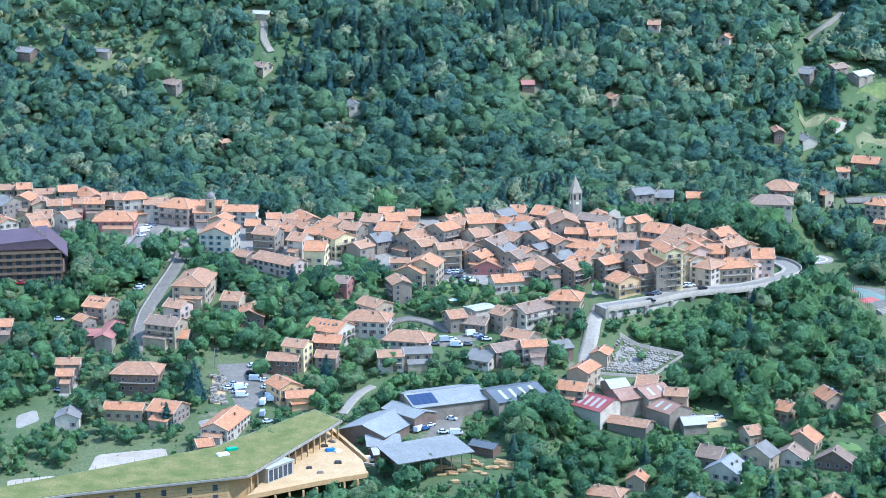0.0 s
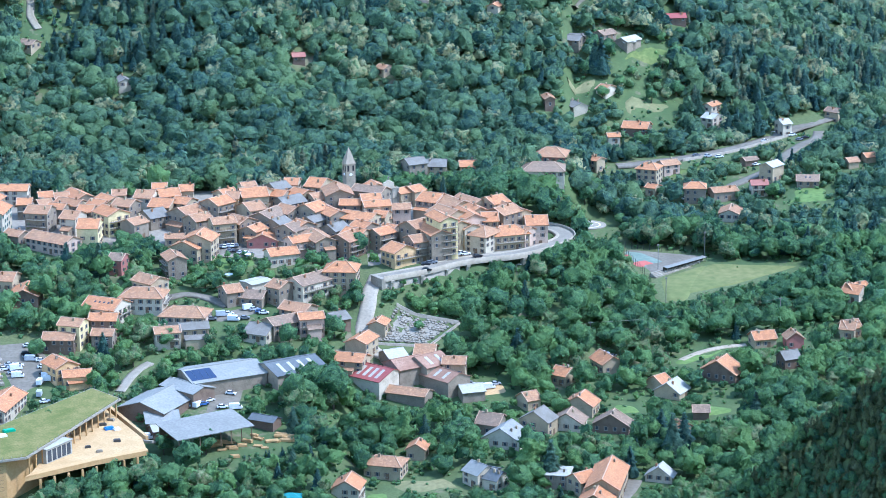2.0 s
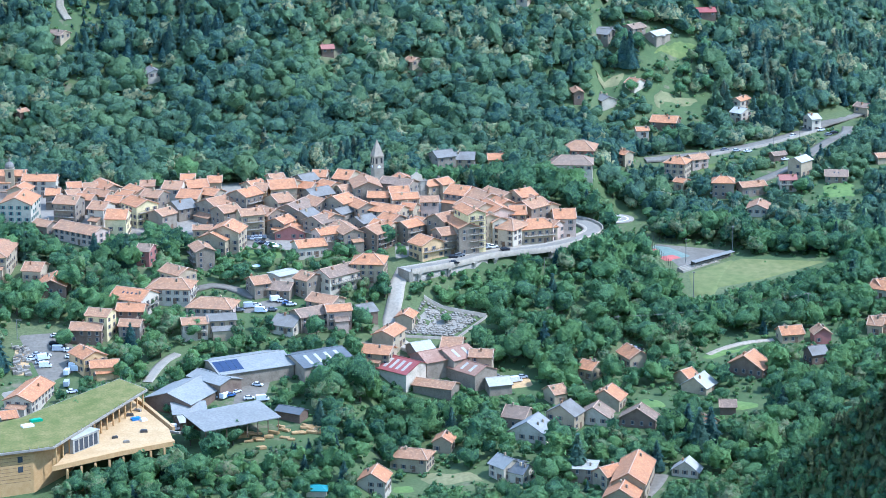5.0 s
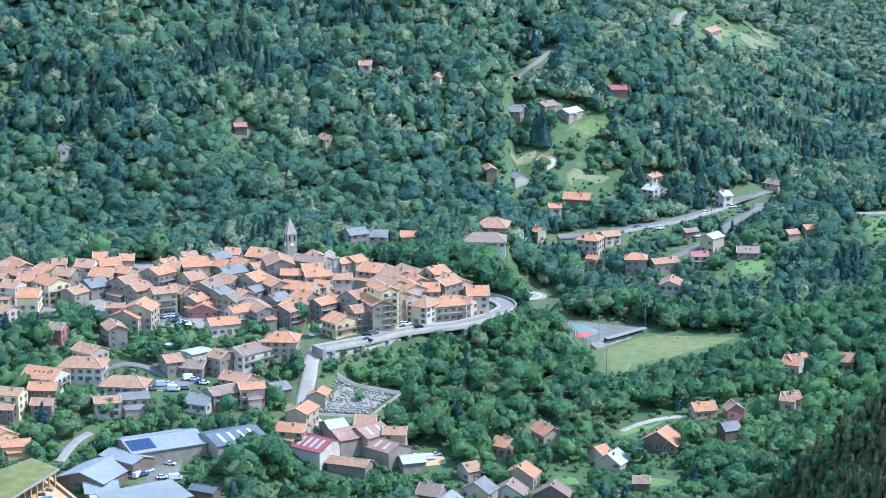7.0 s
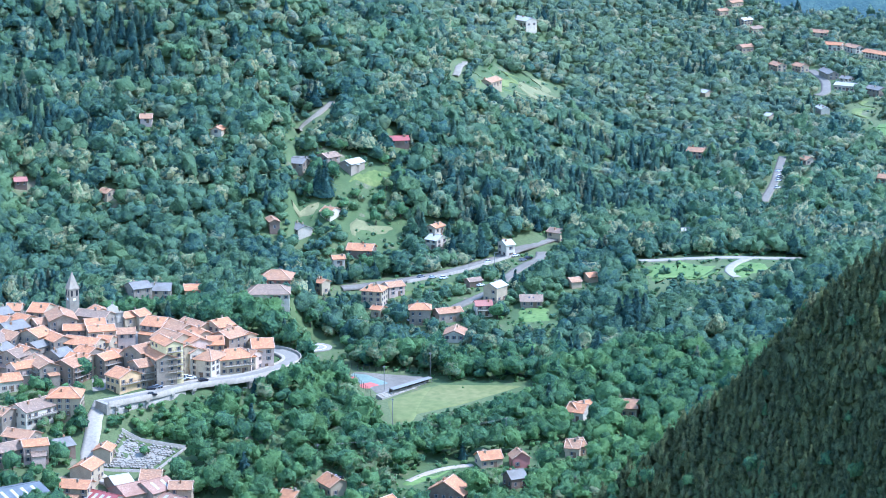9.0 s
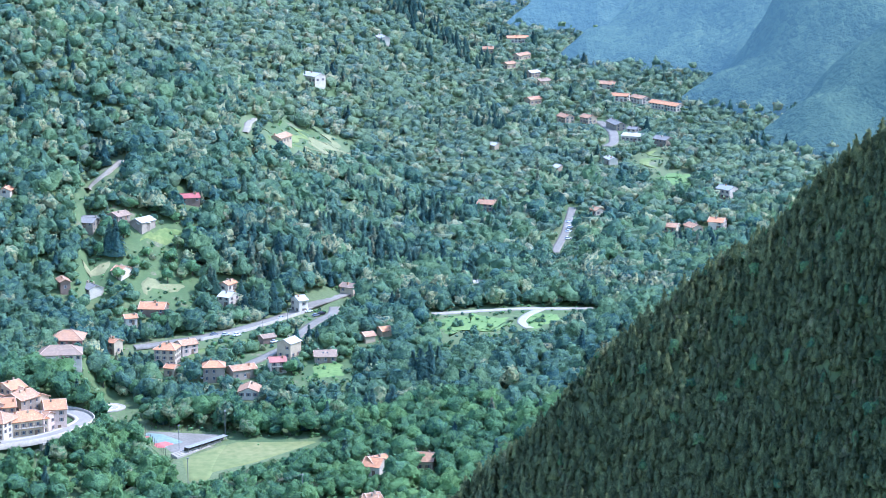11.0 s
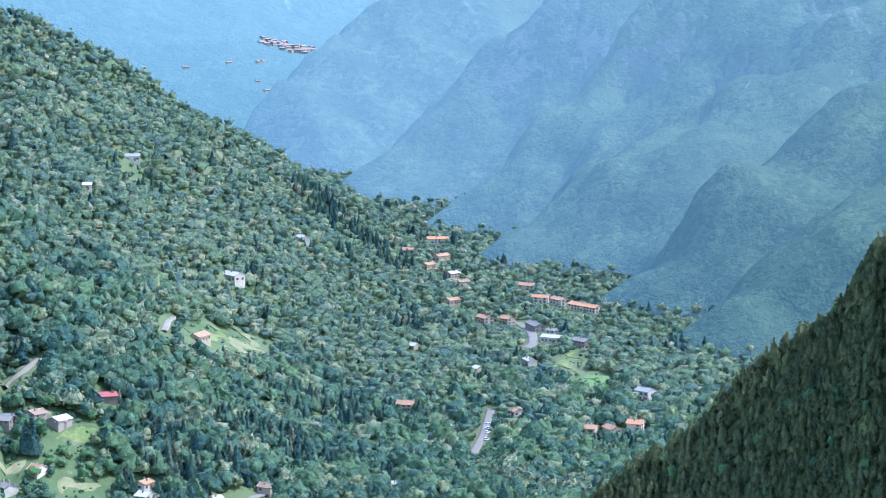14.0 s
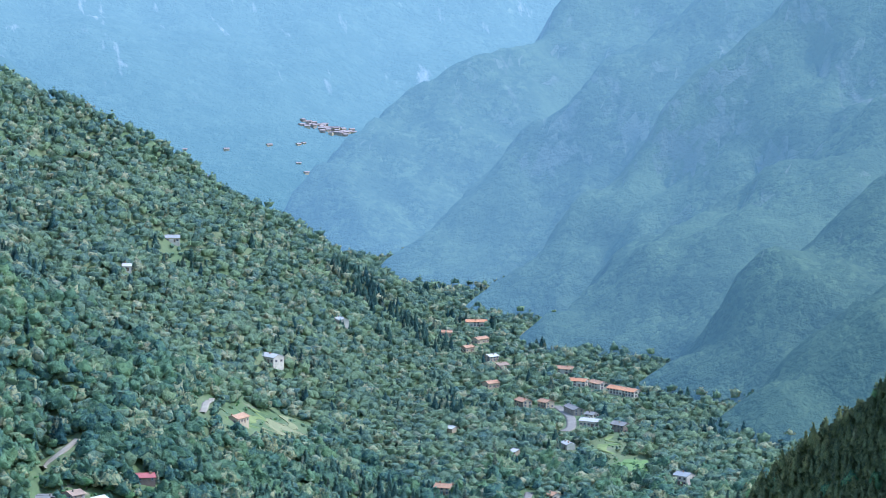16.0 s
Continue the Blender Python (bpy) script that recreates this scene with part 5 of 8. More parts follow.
patch("car_park", [(-93.5, 1087.7), (-73.2, 1089.3), (-59.8, 1060.2), (-79.5, 1039.1)], M["road"], label="asphalt car park full of cars", category="car park")
patch("yard", [(-6.7, 1039.9), (10.9, 1049.7), (7.8, 1029.0), (-8.7, 1018.0)], M["road"], label="grey gravel sawmill yard", category="yard")
patch("car_park", [(-4.6, 1109.3), (15.1, 1116.9), (20.8, 1109.1), (-3.4, 1098.3)], M["road"], label="small asphalt car park between houses", category="car park")
patch("terrace", [(-5.9, 1180.4), (16.1, 1181.4), (15.9, 1170.9), (-7.1, 1162.5)], M["road"], label="parking terrace under the village", category="car park")
patch("yard", [(-171.1, 1106.0), (-154.8, 1104.0), (-152.1, 1082.2), (-167.7, 1081.0)], M["concrete"], label="pale concrete yard under plane trees", category="yard", opened=False)
patch("yard", [(-166.6, 1040.9), (-156.7, 1048.1), (-152.6, 1036.4), (-164.2, 1023.6)], M["concrete"], label="pale concrete yard", category="yard")
patch("yard", [(-151.6, 1074.5), (-142.9, 1080.1), (-142.8, 1051.2), (-151.6, 1051.0)], M["concrete"], label="pale concrete forecourt", category="yard", opened=False)
patch("yard", [(-96.7, 1037.6), (-87.4, 1042.9), (-83.0, 1027.8), (-92.7, 1028.0)], M["concrete"], label="flat concrete roof terrace", category="yard")
patch("soil_bank", [(-134.2, 988.1), (-99.6, 1001.1), (-103.4, 1015.0), (-131.4, 1008.4)], M["soil"], label="bare sandy soil bank", category="soil")
patch("soil_bank", [(-161.6, 976.2), (-139.8, 982.9), (-140.8, 990.5), (-162.8, 984.9)], M["soil"], label="bare rubble and soil", category="soil")
patch("yard", [(90.8, 1060.0), (112.4, 1065.3), (113.5, 1054.1), (97.8, 1050.3)], M["sand"], label="gravel yard with parked cars", category="yard")
patch("garden", [(-5.9, 1165.7), (15.8, 1166.7), (18.0, 1151.7), (-2.2, 1146.4)], M["lawn"], label="terraced garden with clipped trees", category="garden", opened=False)
a0, a1 = radians(-10.6), radians(3.0)
patch("square", [(1240 * math.sin(a0), 1240 * math.cos(a0)), (1150 * math.sin(a1), 1150 * math.cos(a1)), (1270 * math.sin(a1), 1270 * math.cos(a1)), (1280 * math.sin(a0), 1290 * math.cos(a0))],
      M["stone"], 0.12, "grey paved lanes of the old village", "pavement", opened=False)
a0, a1 = radians(3.0), radians(6.9)
patch("square", [(1146 * math.sin(a0), 1146 * math.cos(a0)), (1174 * math.sin(a1), 1174 * math.cos(a1)), (1215 * math.sin(a1), 1215 * math.cos(a1)), (1270 * math.sin(a0), 1283 * math.cos(a0))],
      M["stone"], 0.12, "grey paved lanes of the old village", "pavement", opened=False)
# valley road and its branch
ribbon("road", [(194.1, 1326.9), (206.8, 1328.2), (227.4, 1334.4), (252.7, 1348.7), (273.4, 1366.6), (289.6, 1381.1), (303.5, 1390.9), (314.5, 1400.2)], 8, M["road"], label="pale asphalt valley road", category="road")
ribbon("road", [(307.4, 1391.0), (301.5, 1368.1), (291.3, 1354.6), (280.4, 1336.9), (268.2, 1314.9), (255.3, 1303.4), (244.0, 1294.7)], 5.5, M["road"], label="asphalt lane dropping from the valley road", category="road")
ribbon("retaining_wall", [(226.6, 1329.2), (251.4, 1341.6), (272.0, 1359.5), (288.1, 1374.1)], 0.7, M["stone"], lift=1.3, thick=4, label="stone retaining wall of the valley road", category="wall")
ribbon("road", [(510.0, 1629.7), (496.7, 1594.3), (479.4, 1546.6), (455.6, 1488.1)], 5, M["road"], label="straight pale road far up the valley", category="road")
ribbon("road", [(639.5, 1980.6), (634.3, 1933.4), (617.9, 1878.1), (605.2, 1856.8)], 7, M["road"], label="pale bend of a far road", category="road")
ribbon("path", [(349.2, 1352.5), (369.2, 1350.5), (403.7, 1347.1), (432.6, 1344.3)], 5, M["concrete"], label="pale valley path with a fence", category="path")
ribbon("path", [(404.8, 1345.7), (393.4, 1334.0), (387.6, 1321.7), (388.7, 1310.6)], 4.5, M["concrete"], label="winding pale path", category="path")
ribbon("path", [(216.1, 1509.8), (204.9, 1492.3), (198.4, 1489.4), (192.8, 1482.2)], 4, M["rock"], label="pale rocky track through the woods", category="path")
ribbon("path", [(321.2, 1677.1), (305.0, 1610.1), (300.1, 1596.3)], 4.5, M["rock"], label="short pale track", category="path")
ribbon("path", [(-93.3, 1443.9), (-91.0, 1434.1), (-91.2, 1426.3), (-86.7, 1416.4)], 4, M["rock"], label="pale track up the slope", category="path")
ribbon("path", [(184.8, 1081.0), (194.3, 1089.1), (204.5, 1093.8), (214.1, 1095.1)], 3, M["soil"], label="garden track", category="path")
ribbon("road", [(148.5, 969.3), (145.1, 961.0), (139.7, 951.8)], 7, M["road"], label="asphalt drive beside a long house", category="road")

# ---- sports ground ----
patch("playing_field", [(190.6, 1155.5), (223.3, 1170.1), (259.2, 1192.7), (216.5, 1202.3)], M["pitch"], 0.35, "worn grass playing field", "field")
patch("playing_field", [(191.7, 1182.0), (190.0, 1151.3), (198.9, 1150.8), (217.8, 1202.1)], M["pitch"], 0.40, "worn grass end of a playing field", "field")
patch("court_ground", [(188.8, 1187.8), (217.1, 1205.4), (216.7, 1211.8), (181.4, 1229.3)], M["road"], 0.3, "grey surfaced court ground", "court")
patch("tennis_court", [(185.2, 1196.9), (201.7, 1204.8), (190.1, 1220.5), (181.4, 1226.1)], M["green_court"], 0.45, "green painted tennis court", "court")
patch("tennis_court", [(185.0, 1199.0), (195.7, 1202.7), (189.8, 1209.9), (183.2, 1206.7)], M["red_court"], 0.55, "red painted tennis court", "court")
patch("tennis_court", [(181.8, 1211.2), (185.9, 1214.8), (182.9, 1218.4), (181.2, 1217.6)], M["red_court"], 0.55, "red painted practice court", "court")
stand = empty("grandstand", Matrix(), "low concrete grandstand with a thin flat roof", "grandstand")
pa, pb = Vector((190.5, 1182.5, 0)), Vector((216.9, 1204.4, 0))
sd = (pb - pa).normalized()
sn = Vector((-sd.y, sd.x, 0))
zs = float(ground(pa.x, pa.y))
ln = (pb - pa).length
frame_m = Matrix(((sd.x, sn.x, 0, pa.x), (sd.y, sn.y, 0, pa.y), (0, 0, 1, zs), (0, 0, 0, 1)))
for k in range(4):
    link("step", *box(0, k * 0.9, -2, ln, k * 0.9 + 0.9, 0.9 + k * 0.35), M["concrete"], stand, at=frame_m)
link("roof", *slab([(ln * 0.22, -0.2, 3.3), (ln, -0.2, 3.3), (ln, 2.4, 3.6), (ln * 0.22, 2.4, 3.6)], 0.14), M["metal_grey"], stand, at=frame_m)
link("back_wall", *box(ln * 0.22, 2.2, 0, ln, 2.35, 3.4), M["rail"], stand, at=frame_m)
for k in range(7):
    link("post", *box(ln * (0.23 + 0.126 * k), 0.1, 0.8, ln * (0.23 + 0.126 * k) + 0.14, 0.24, 3.2), M["concrete"], stand, at=frame_m)
for px, py in ((193.6, 1195.6), (189.8, 1150.2), (217.2, 1211.8)):
    pole = empty("floodlight_pole", pose(px, py, float(ground(px, py))), "thin grey floodlight pole beside the court", "pole", "floodlight poles")
    link("mast", *prism(ring(0, 0, 0.16, 8), -0.5, 11), M["metal_grey"], pole)
    link("lamp", *box(-0.5, -0.2, 10.8, 0.5, 0.2, 11.3), M["metal_grey"], pole)
fence = empty("fence", Matrix(), "dark green wire fence posts round the courts", "fence")
for (ax, ay), (bx, by) in (((181.4, 1229.3), (216.8, 1212.9)), ((181.1, 1227.2), (186.4, 1188.2))):
    for k in range(15):
        px, py = ax + (bx - ax) * k / 14, ay + (by - ay) * k / 14
        link("post", *box(-0.07, -0.07, -0.3, 0.07, 0.07, 3.2), M["rail"], fence, at=pose(px, py, float(ground(px, py))))
hx, hy = 171.1, 1260.6
hz = float(ground(hx, hy))
pad = empty("helipad", pose(hx, hy, hz + 0.3), "round pale concrete landing pad with a white ring", "landing pad")
link("slab", *prism(ring(0, 0, 8.5, 40), -2.5, 0.1), M["concrete"], pad)
rv, rf_ = [], []
for k in range(48):
    a = k * 2 * math.pi / 48
    rv += [(5.3 * math.cos(a), 5.3 * math.sin(a), 0.13), (6.0 * math.cos(a), 6.0 * math.sin(a), 0.13)]
    rf_.append((2 * k, 2 * k + 1, (2 * k + 3) % 96, (2 * k + 2) % 96))
link("ring", rv, rf_, M["white"], pad)
link("marking", *join(box(-2.2, -1.3, 0.11, -1.4, 1.3, 0.13), box(1.4, -1.3, 0.11, 2.2, 1.3, 0.13), box(-1.4, -0.3, 0.11, 1.4, 0.3, 0.13)), M["white"], pad)
for k in range(12):
    clear(hx + 9 * math.cos(k * 0.52), hy + 9 * math.sin(k * 0.52), 6, 0.2)

# ---- meadows and clearings ----
def meadow(x, y, a, b, g, mat="grass", lift=0.5):
    OPEN.append((x, y, a, b, g))


OPEN = []
for x, y, a, b, g in ((-189.6, 1414.2, 34, 26, 5), (-158.3, 1415.4, 26, 22, 0), (-151.9, 1407.0, 22, 9, 0), (-81.0, 1416.8, 16, 18, 0), (-125.0, 1389.4, 7, 18, 0), (-84.4, 1367.0, 10, 10, 10), (-219.4, 1445.6, 26, 24, 0),
                      (213.7, 1390.7, 18, 12, 5), (188.3, 1405.7, 12, 12, 0), (219.3, 1426.2, 18, 14, 20), (209.5, 1439.8, 26, 14, 10), (240.1, 1462.1, 22, 10, 0), (221.4, 1402.5, 8, 8, 0),
                      (361.7, 1322.6, 28, 22, 0), (388.7, 1325.7, 18, 22, 0), (280.4, 1277.5, 16, 20, 0), (235.2, 1314.7, 16, 14, 0), (252.4, 1317.0, 8, 10, 0), (242.4, 1264.4, 8, 10, 0), (144.2, 1336.3, 16, 8, 0),
                      (354.8, 1703.9, 26, 20, 0), (380.7, 1732.1, 14, 12, 0), (376.2, 2132.3, 18, 22, 0), (519.8, 2398.2, 8, 14, 0), (339.4, 2199.7, 10, 28, 15), (605.4, 1717.5, 24, 30, 0), (624.4, 1801.2, 12, 26, 0), (614.9, 1652.8, 18, 12, 0),
                      (189.4, 1033.0, 16, 14, 0), (193.4, 1083.9, 20, 10, 10), (74.5, 977.8, 18, 14, 0), (49.0, 966.6, 14, 12, 0), (90.0, 965.6, 14, 8, 0), (156.5, 1037.4, 14, 10, 0), (106.8, 996.8, 7, 12, 0),
                      (135.4, 1012.0, 16, 8, 0), (245.7, 1100.5, 16, 14, 0), (231.6, 1124.2, 20, 12, 0), (94.8, 1126.3, 22, 14, 0), (85.7, 1131.8, 16, 9, 0), (132.8, 1132.1, 16, 10, 0), (-108.8, 1076.3, 9, 10, 0), (-135.6, 1055.6, 7, 7, 0)):
    k_ = 0.72 if math.hypot(x, y) > 1340 and x > 0 else 1.0
    meadow(x, y, a * k_, b * k_, g)

patch("meadow", [(342.0, 1310.7), (374.5, 1304.0), (391.3, 1340.1), (350.0, 1349.1)], M["lawn"], 0.35, "bright green mown meadow", "meadow")
patch("meadow", [(385.0, 1312.8), (398.3, 1308.8), (410.3, 1337.4), (398.1, 1338.0)], M["lawn"], 0.35, "bright green meadow by the path", "meadow")
patch("meadow", [(265.8, 1266.4), (288.4, 1270.2), (289.3, 1286.4), (270.7, 1290.4)], M["lawn"], 0.35, "green garden meadow below a barn", "meadow")
patch("meadow", [(219.1, 1310.0), (251.4, 1311.7), (258.6, 1323.3), (225.3, 1321.9)], M["grass"], 0.35, "rough garden slope under the road", "meadow", opened=False)
patch("hay_meadow", [(202.4, 1382.7), (228.5, 1391.9), (232.7, 1399.9), (208.3, 1392.9)], M["hay"], 0.35, "dry yellow hay meadow on the slope", "meadow")
patch("hay_meadow", [(180.0, 1397.4), (191.9, 1399.7), (194.5, 1408.3), (179.1, 1401.4)], M["hay"], 0.35, "small dry hay meadow", "meadow")
patch("meadow", [(208.1, 1420.5), (235.1, 1431.8), (239.6, 1440.9), (215.5, 1430.5)], M["grass"], 0.35, "sloping green meadow", "meadow")
patch("meadow", [(181.7, 1026.7), (195.3, 1025.2), (195.8, 1034.0), (184.5, 1035.0)], M["lawn"], 0.35, "mown lawn with a glass shed", "lawn")
patch("meadow", [(182.5, 1073.8), (192.4, 1075.3), (205.2, 1091.4), (188.1, 1087.0)], M["lawn"], 0.35, "green sloping lawn by a chalet", "lawn")
patch("hay_meadow", [(59.5, 971.1), (84.8, 964.9), (85.1, 980.2), (62.3, 980.9)], M["hay"], 0.35, "pale dry meadow among gardens", "meadow")
patch("hay_meadow", [(48.7, 961.1), (60.9, 961.3), (59.4, 969.0), (51.1, 968.6)], M["lawn"], 0.35, "pale green garden lawn", "lawn")
patch("meadow", [(147.8, 1031.0), (160.0, 1031.3), (159.3, 1041.3), (150.4, 1041.6)], M["lawn"], 0.35, "bright garden lawn", "lawn")
patch("hay_meadow", [(341.4, 1623.4), (383.2, 1718.6), (397.2, 1769.4), (367.3, 1720.3)], M["hay"], 0.35, "dry clearing by a hill farm", "meadow")
patch("hay_meadow", [(316.1, 1598.3), (353.0, 1686.6), (367.9, 1740.2), (333.0, 1671.5)], M["grass"], 0.35, "green clearing by a hill farm", "meadow")
patch("meadow", [(591.2, 1704.4), (605.7, 1685.3), (625.1, 1732.0), (611.2, 1750.9)], M["lawn"], 0.35, "green valley meadow far off", "meadow")
patch("meadow", [(604.6, 1772.6), (612.2, 1765.6), (632.9, 1819.8), (628.7, 1825.6)], M["grass"], 0.35, "small sloping meadow far off", "meadow")
patch("hay_meadow", [(-166.8, 1399.7), (-141.5, 1402.6), (-137.8, 1409.9), (-166.4, 1410.0)], M["grass"], 0.35, "green terrace on the slope", "meadow", opened=False)
patch("hay_meadow", [(-194.4, 1405.5), (-152.5, 1413.8), (-152.6, 1416.1), (-194.7, 1408.9)], M["hay"], 0.35, "dry terrace strip on the slope", "meadow", opened=False)
patch("hay_meadow", [(-226.3, 1431.1), (-190.9, 1426.2), (-188.4, 1429.9), (-226.9, 1435.4)], M["hay"], 0.35, "dry terrace strip on the slope", "meadow", opened=False)
# ---- churches and the modern block ----
def bell_tower(x, y, w, h, spire):
    z = float(ground(x, y))
    t = empty("bell_tower", pose(x, y, z, 0, 0, 20), "slender grey stone bell tower with a pointed stone spire", "tower")
    b = w / 2
    link("shaft", *join(box(-b, -b, -2, b, b, h), box(-b - 0.25, -b - 0.25, h - 0.5, b + 0.25, b + 0.25, h), box(-b - 0.2, -b - 0.2, h * 0.62, b + 0.2, b + 0.2, h * 0.62 + 0.3)), M["tower_stone"], t)
    s = b + 0.1
    link("spire", [(-s, -s, h), (s, -s, h), (s, s, h), (-s, s, h), (0, 0, h + spire)], [(3, 2, 1, 0), (0, 1, 4), (1, 2, 4), (2, 3, 4), (3, 0, 4)], M["tower_stone"], t)
    for a in range(4):
        for u in (-0.27, 0.27):
            m = pose(0, 0, 0, 0, 0, 90 * a) @ Matrix.Translation((u * w, -b, h - 3.6))
            link("bell_opening", *prism([(-0.45, -0.06), (0.45, -0.06), (0.45, 0.1), (-0.45, 0.1)], 0, 2.6), M["dark"], t, at=m)
        cl = link("clock_face", *prism(ring(0, 0, 0.75, 20), 0, 0.08), M["white"], t)
        cl.matrix_basis = pose(0, 0, 0, 0, 0, 90 * a) @ Matrix.Translation((0, -b - 0.02, h - 5.2)) @ pose(0, 0, 0, 90)
    clear(x, y, w)
    return t


bell_tower(60.2, 1250.0, 4.5, 15.5, 7.4)
bx_, by_ = -105.3, 1249.0
bz_ = float(ground(bx_, by_))
dome_tower = empty("chapel_tower", pose(bx_, by_, bz_), "cream chapel tower with a small dark dome", "tower")
link("shaft", *join(box(-1.9, -1.9, -2, 1.9, 1.9, 13.2), box(-2.2, -2.2, 12.9, 2.2, 2.2, 13.3)), M["c"], dome_tower)
dv, df = [], []
prof = [(2.0, 13.3), (2.15, 14.2), (1.8, 15.2), (1.0, 16.0), (0.35, 16.4), (0.28, 17.6), (0.02, 18.3)]
for q, z in prof:
    dv += [(q * math.cos(k * 0.5236), q * math.sin(k * 0.5236), z) for k in range(12)]
for j in range(len(prof) - 1):
    df += [(j * 12 + k, j * 12 + (k + 1) % 12, j * 12 + 12 + (k + 1) % 12, j * 12 + 12 + k) for k in range(12)]
link("dome", dv, df, M["slate"], dome_tower)
for a in range(4):
    link("bell_opening", *box(-0.55, -1.97, 9.2, 0.55, -1.85, 11.8), M["dark"], dome_tower, at=pose(0, 0, 0, 0, 0, 90 * a))
fx, fy = 76.7, 1225.1
facade = empty("church_front", pose(fx, fy, float(ground(fx, fy)), 0, 0, 14), "white baroque church front with a curved gable", "church")
prof = [(-4.8, 0), (4.8, 0), (4.8, 9.2), (4.3, 10.3), (3.8, 9.5), (3.0, 9.9), (2.5, 11.0), (2.3, 12.3), (1.3, 12.6), (0.6, 13.4), (-0.6, 13.4), (-1.3, 12.6), (-2.3, 12.3), (-2.5, 11.0), (-3.0, 9.9), (-3.8, 9.5), (-4.3, 10.3), (-4.8, 9.2)]
nv = len(prof)
link("front_wall", [(x, 0, z) for x, z in prof] + [(x, 1.2, z) for x, z in prof], [tuple(range(nv)), tuple(range(2 * nv - 1, nv - 1, -1))] + [(i, i + nv, (i + 1) % nv + nv, (i + 1) % nv) for i in range(nv)], M["w"], facade)
link("cornice", *join(box(-4.9, -0.35, 9.3, 4.9, 0, 9.8), box(-4.9, -0.3, 5.0, 4.9, 0, 5.3)), M["marble"], facade)
for u in (-4.2, -1.6, 1.6, 4.2):
    link("pilaster", *box(u - 0.3, -0.25, 0, u + 0.3, 0, 9.3), M["marble"], facade)
link("door", *box(-0.9, -0.1, 0, 0.9, 0.05, 3.2), M["wood"], facade)
link("window", *prism(ring(0, 0, 0.9, 14), -0.08, 0.05), M["glass"], facade, at=Matrix.Translation((0, 0, 7.2)) @ pose(0, 0, 0, 90))
link("cross", *join(box(-0.12, 0.4, 13.4, 0.12, 0.7, 15.2), box(-0.5, 0.4, 14.4, 0.5, 0.7, 14.62)), M["metal_grey"], facade)
link("nave", *box(-4.4, 1.2, -2, 4.4, 14, 8.8), M["g"], facade)

# dark modern block with tiers of balconies
c0, c1, c2 = Vector((-162.4, 1168.9, 0)), Vector((-203.0, 1163.1, 0)), Vector((-156.2, 1193.0, 0))
ux = (c1 - c0).normalized()
vx = Vector((ux.y, -ux.x, 0)) if Vector((ux.y, -ux.x, 0)).dot(c2 - c0) > 0 else Vector((-ux.y, ux.x, 0))
block = empty("apartment_block", Matrix(((-ux.x, vx.x, 0, c0.x), (-ux.y, vx.y, 0, c0.y), (0, 0, 1, float(ground(c0.x, c0.y))), (0, 0, 0, 1))), "dark brown modern apartment block with tiers of balconies", "building")
LB, WB = 42.0, 22.0
link("wall", *join(box(-LB, 0, -4, 0, WB, 12.2), box(-LB, 0, 12.2, -5.0, WB, 15.6)), M["d"], block)
link("roof", *join(slab([(-LB - 1, -1.8, 15.8), (-6, -1.8, 18.6), (-6, WB + 1, 18.6), (-LB - 1, WB + 1, 15.8)], 0.5), slab([(-6, -1.8, 18.6), (2.4, -1.8, 10.6), (2.4, WB + 1, 10.6), (-6, WB + 1, 18.6)], 0.5)), M["violet"], block)
for yy in (-1.7, WB + 0.7):
    link("gable", [(-LB, yy, 15.3), (-LB, yy, 14.2), (-1.5, yy, 14.2), (-6, yy, 18.2), (-LB, yy + 0.2, 15.3), (-LB, yy + 0.2, 14.2), (-1.5, yy + 0.2, 14.2), (-6, yy + 0.2, 18.2)],
         [(0, 1, 2, 3), (7, 6, 5, 4), (0, 4, 5, 1), (1, 5, 6, 2), (2, 6, 7, 3), (3, 7, 4, 0)], M["violet"], block)
for s in range(5):
    z = 0.4 + s * 3.0
    link("balcony", *join(box(-LB, -1.7, z - 0.2, 0, 0, z), box(-LB, -1.7, z, 0, -1.6, z + 1.0)), M["wood"], block)
    if s > 3:
        continue
    link("balcony", *join(box(0, 0, z - 0.2, 1.6, WB, z), box(1.5, 0, z, 1.6, WB, z + 1.0)), M["d"], block)
    for k in range(10):
        link("window", *box(-LB + 2 + k * 4.1, -0.06, z + 0.2, -LB + 4.2 + k * 4.1, 0.05, z + 2.4), M["glass"], block)
    for k in range(4):
        link("window", *box(-0.05, 2 + k * 5.0, z + 0.2, 0.06, 4.4 + k * 5.0, z + 2.4), M["glass"], block)
for k in range(6):
    link("chimney", *chimney_piece(-7 - k * 1.2, 3 + k * 3.6, 18.4), M["g"], block)
for k in range(5):
    q = c0 + ux * (4 + k * 9) + vx * 8
    clear(q.x, q.y, 9)

# ---- long building with a planted roof, and its timber court ----
RZ = -20.0
hall = empty("community_hall", Matrix(), "new timber-clad hall with a planted green roof", "building")
roof_poly = [(-169.4, 916.4), (-129.1, 934.1), (-76.2, 950.5), (-69.3, 952.8), (-38.2, 1017.6), (-49.3, 1032.1), (-84.0, 986.7), (-152.2, 944.3), (-172.1, 932.4)]
link("roof", *prism(roof_poly, RZ - 0.9, RZ - 0.12), M["concrete"], hall)


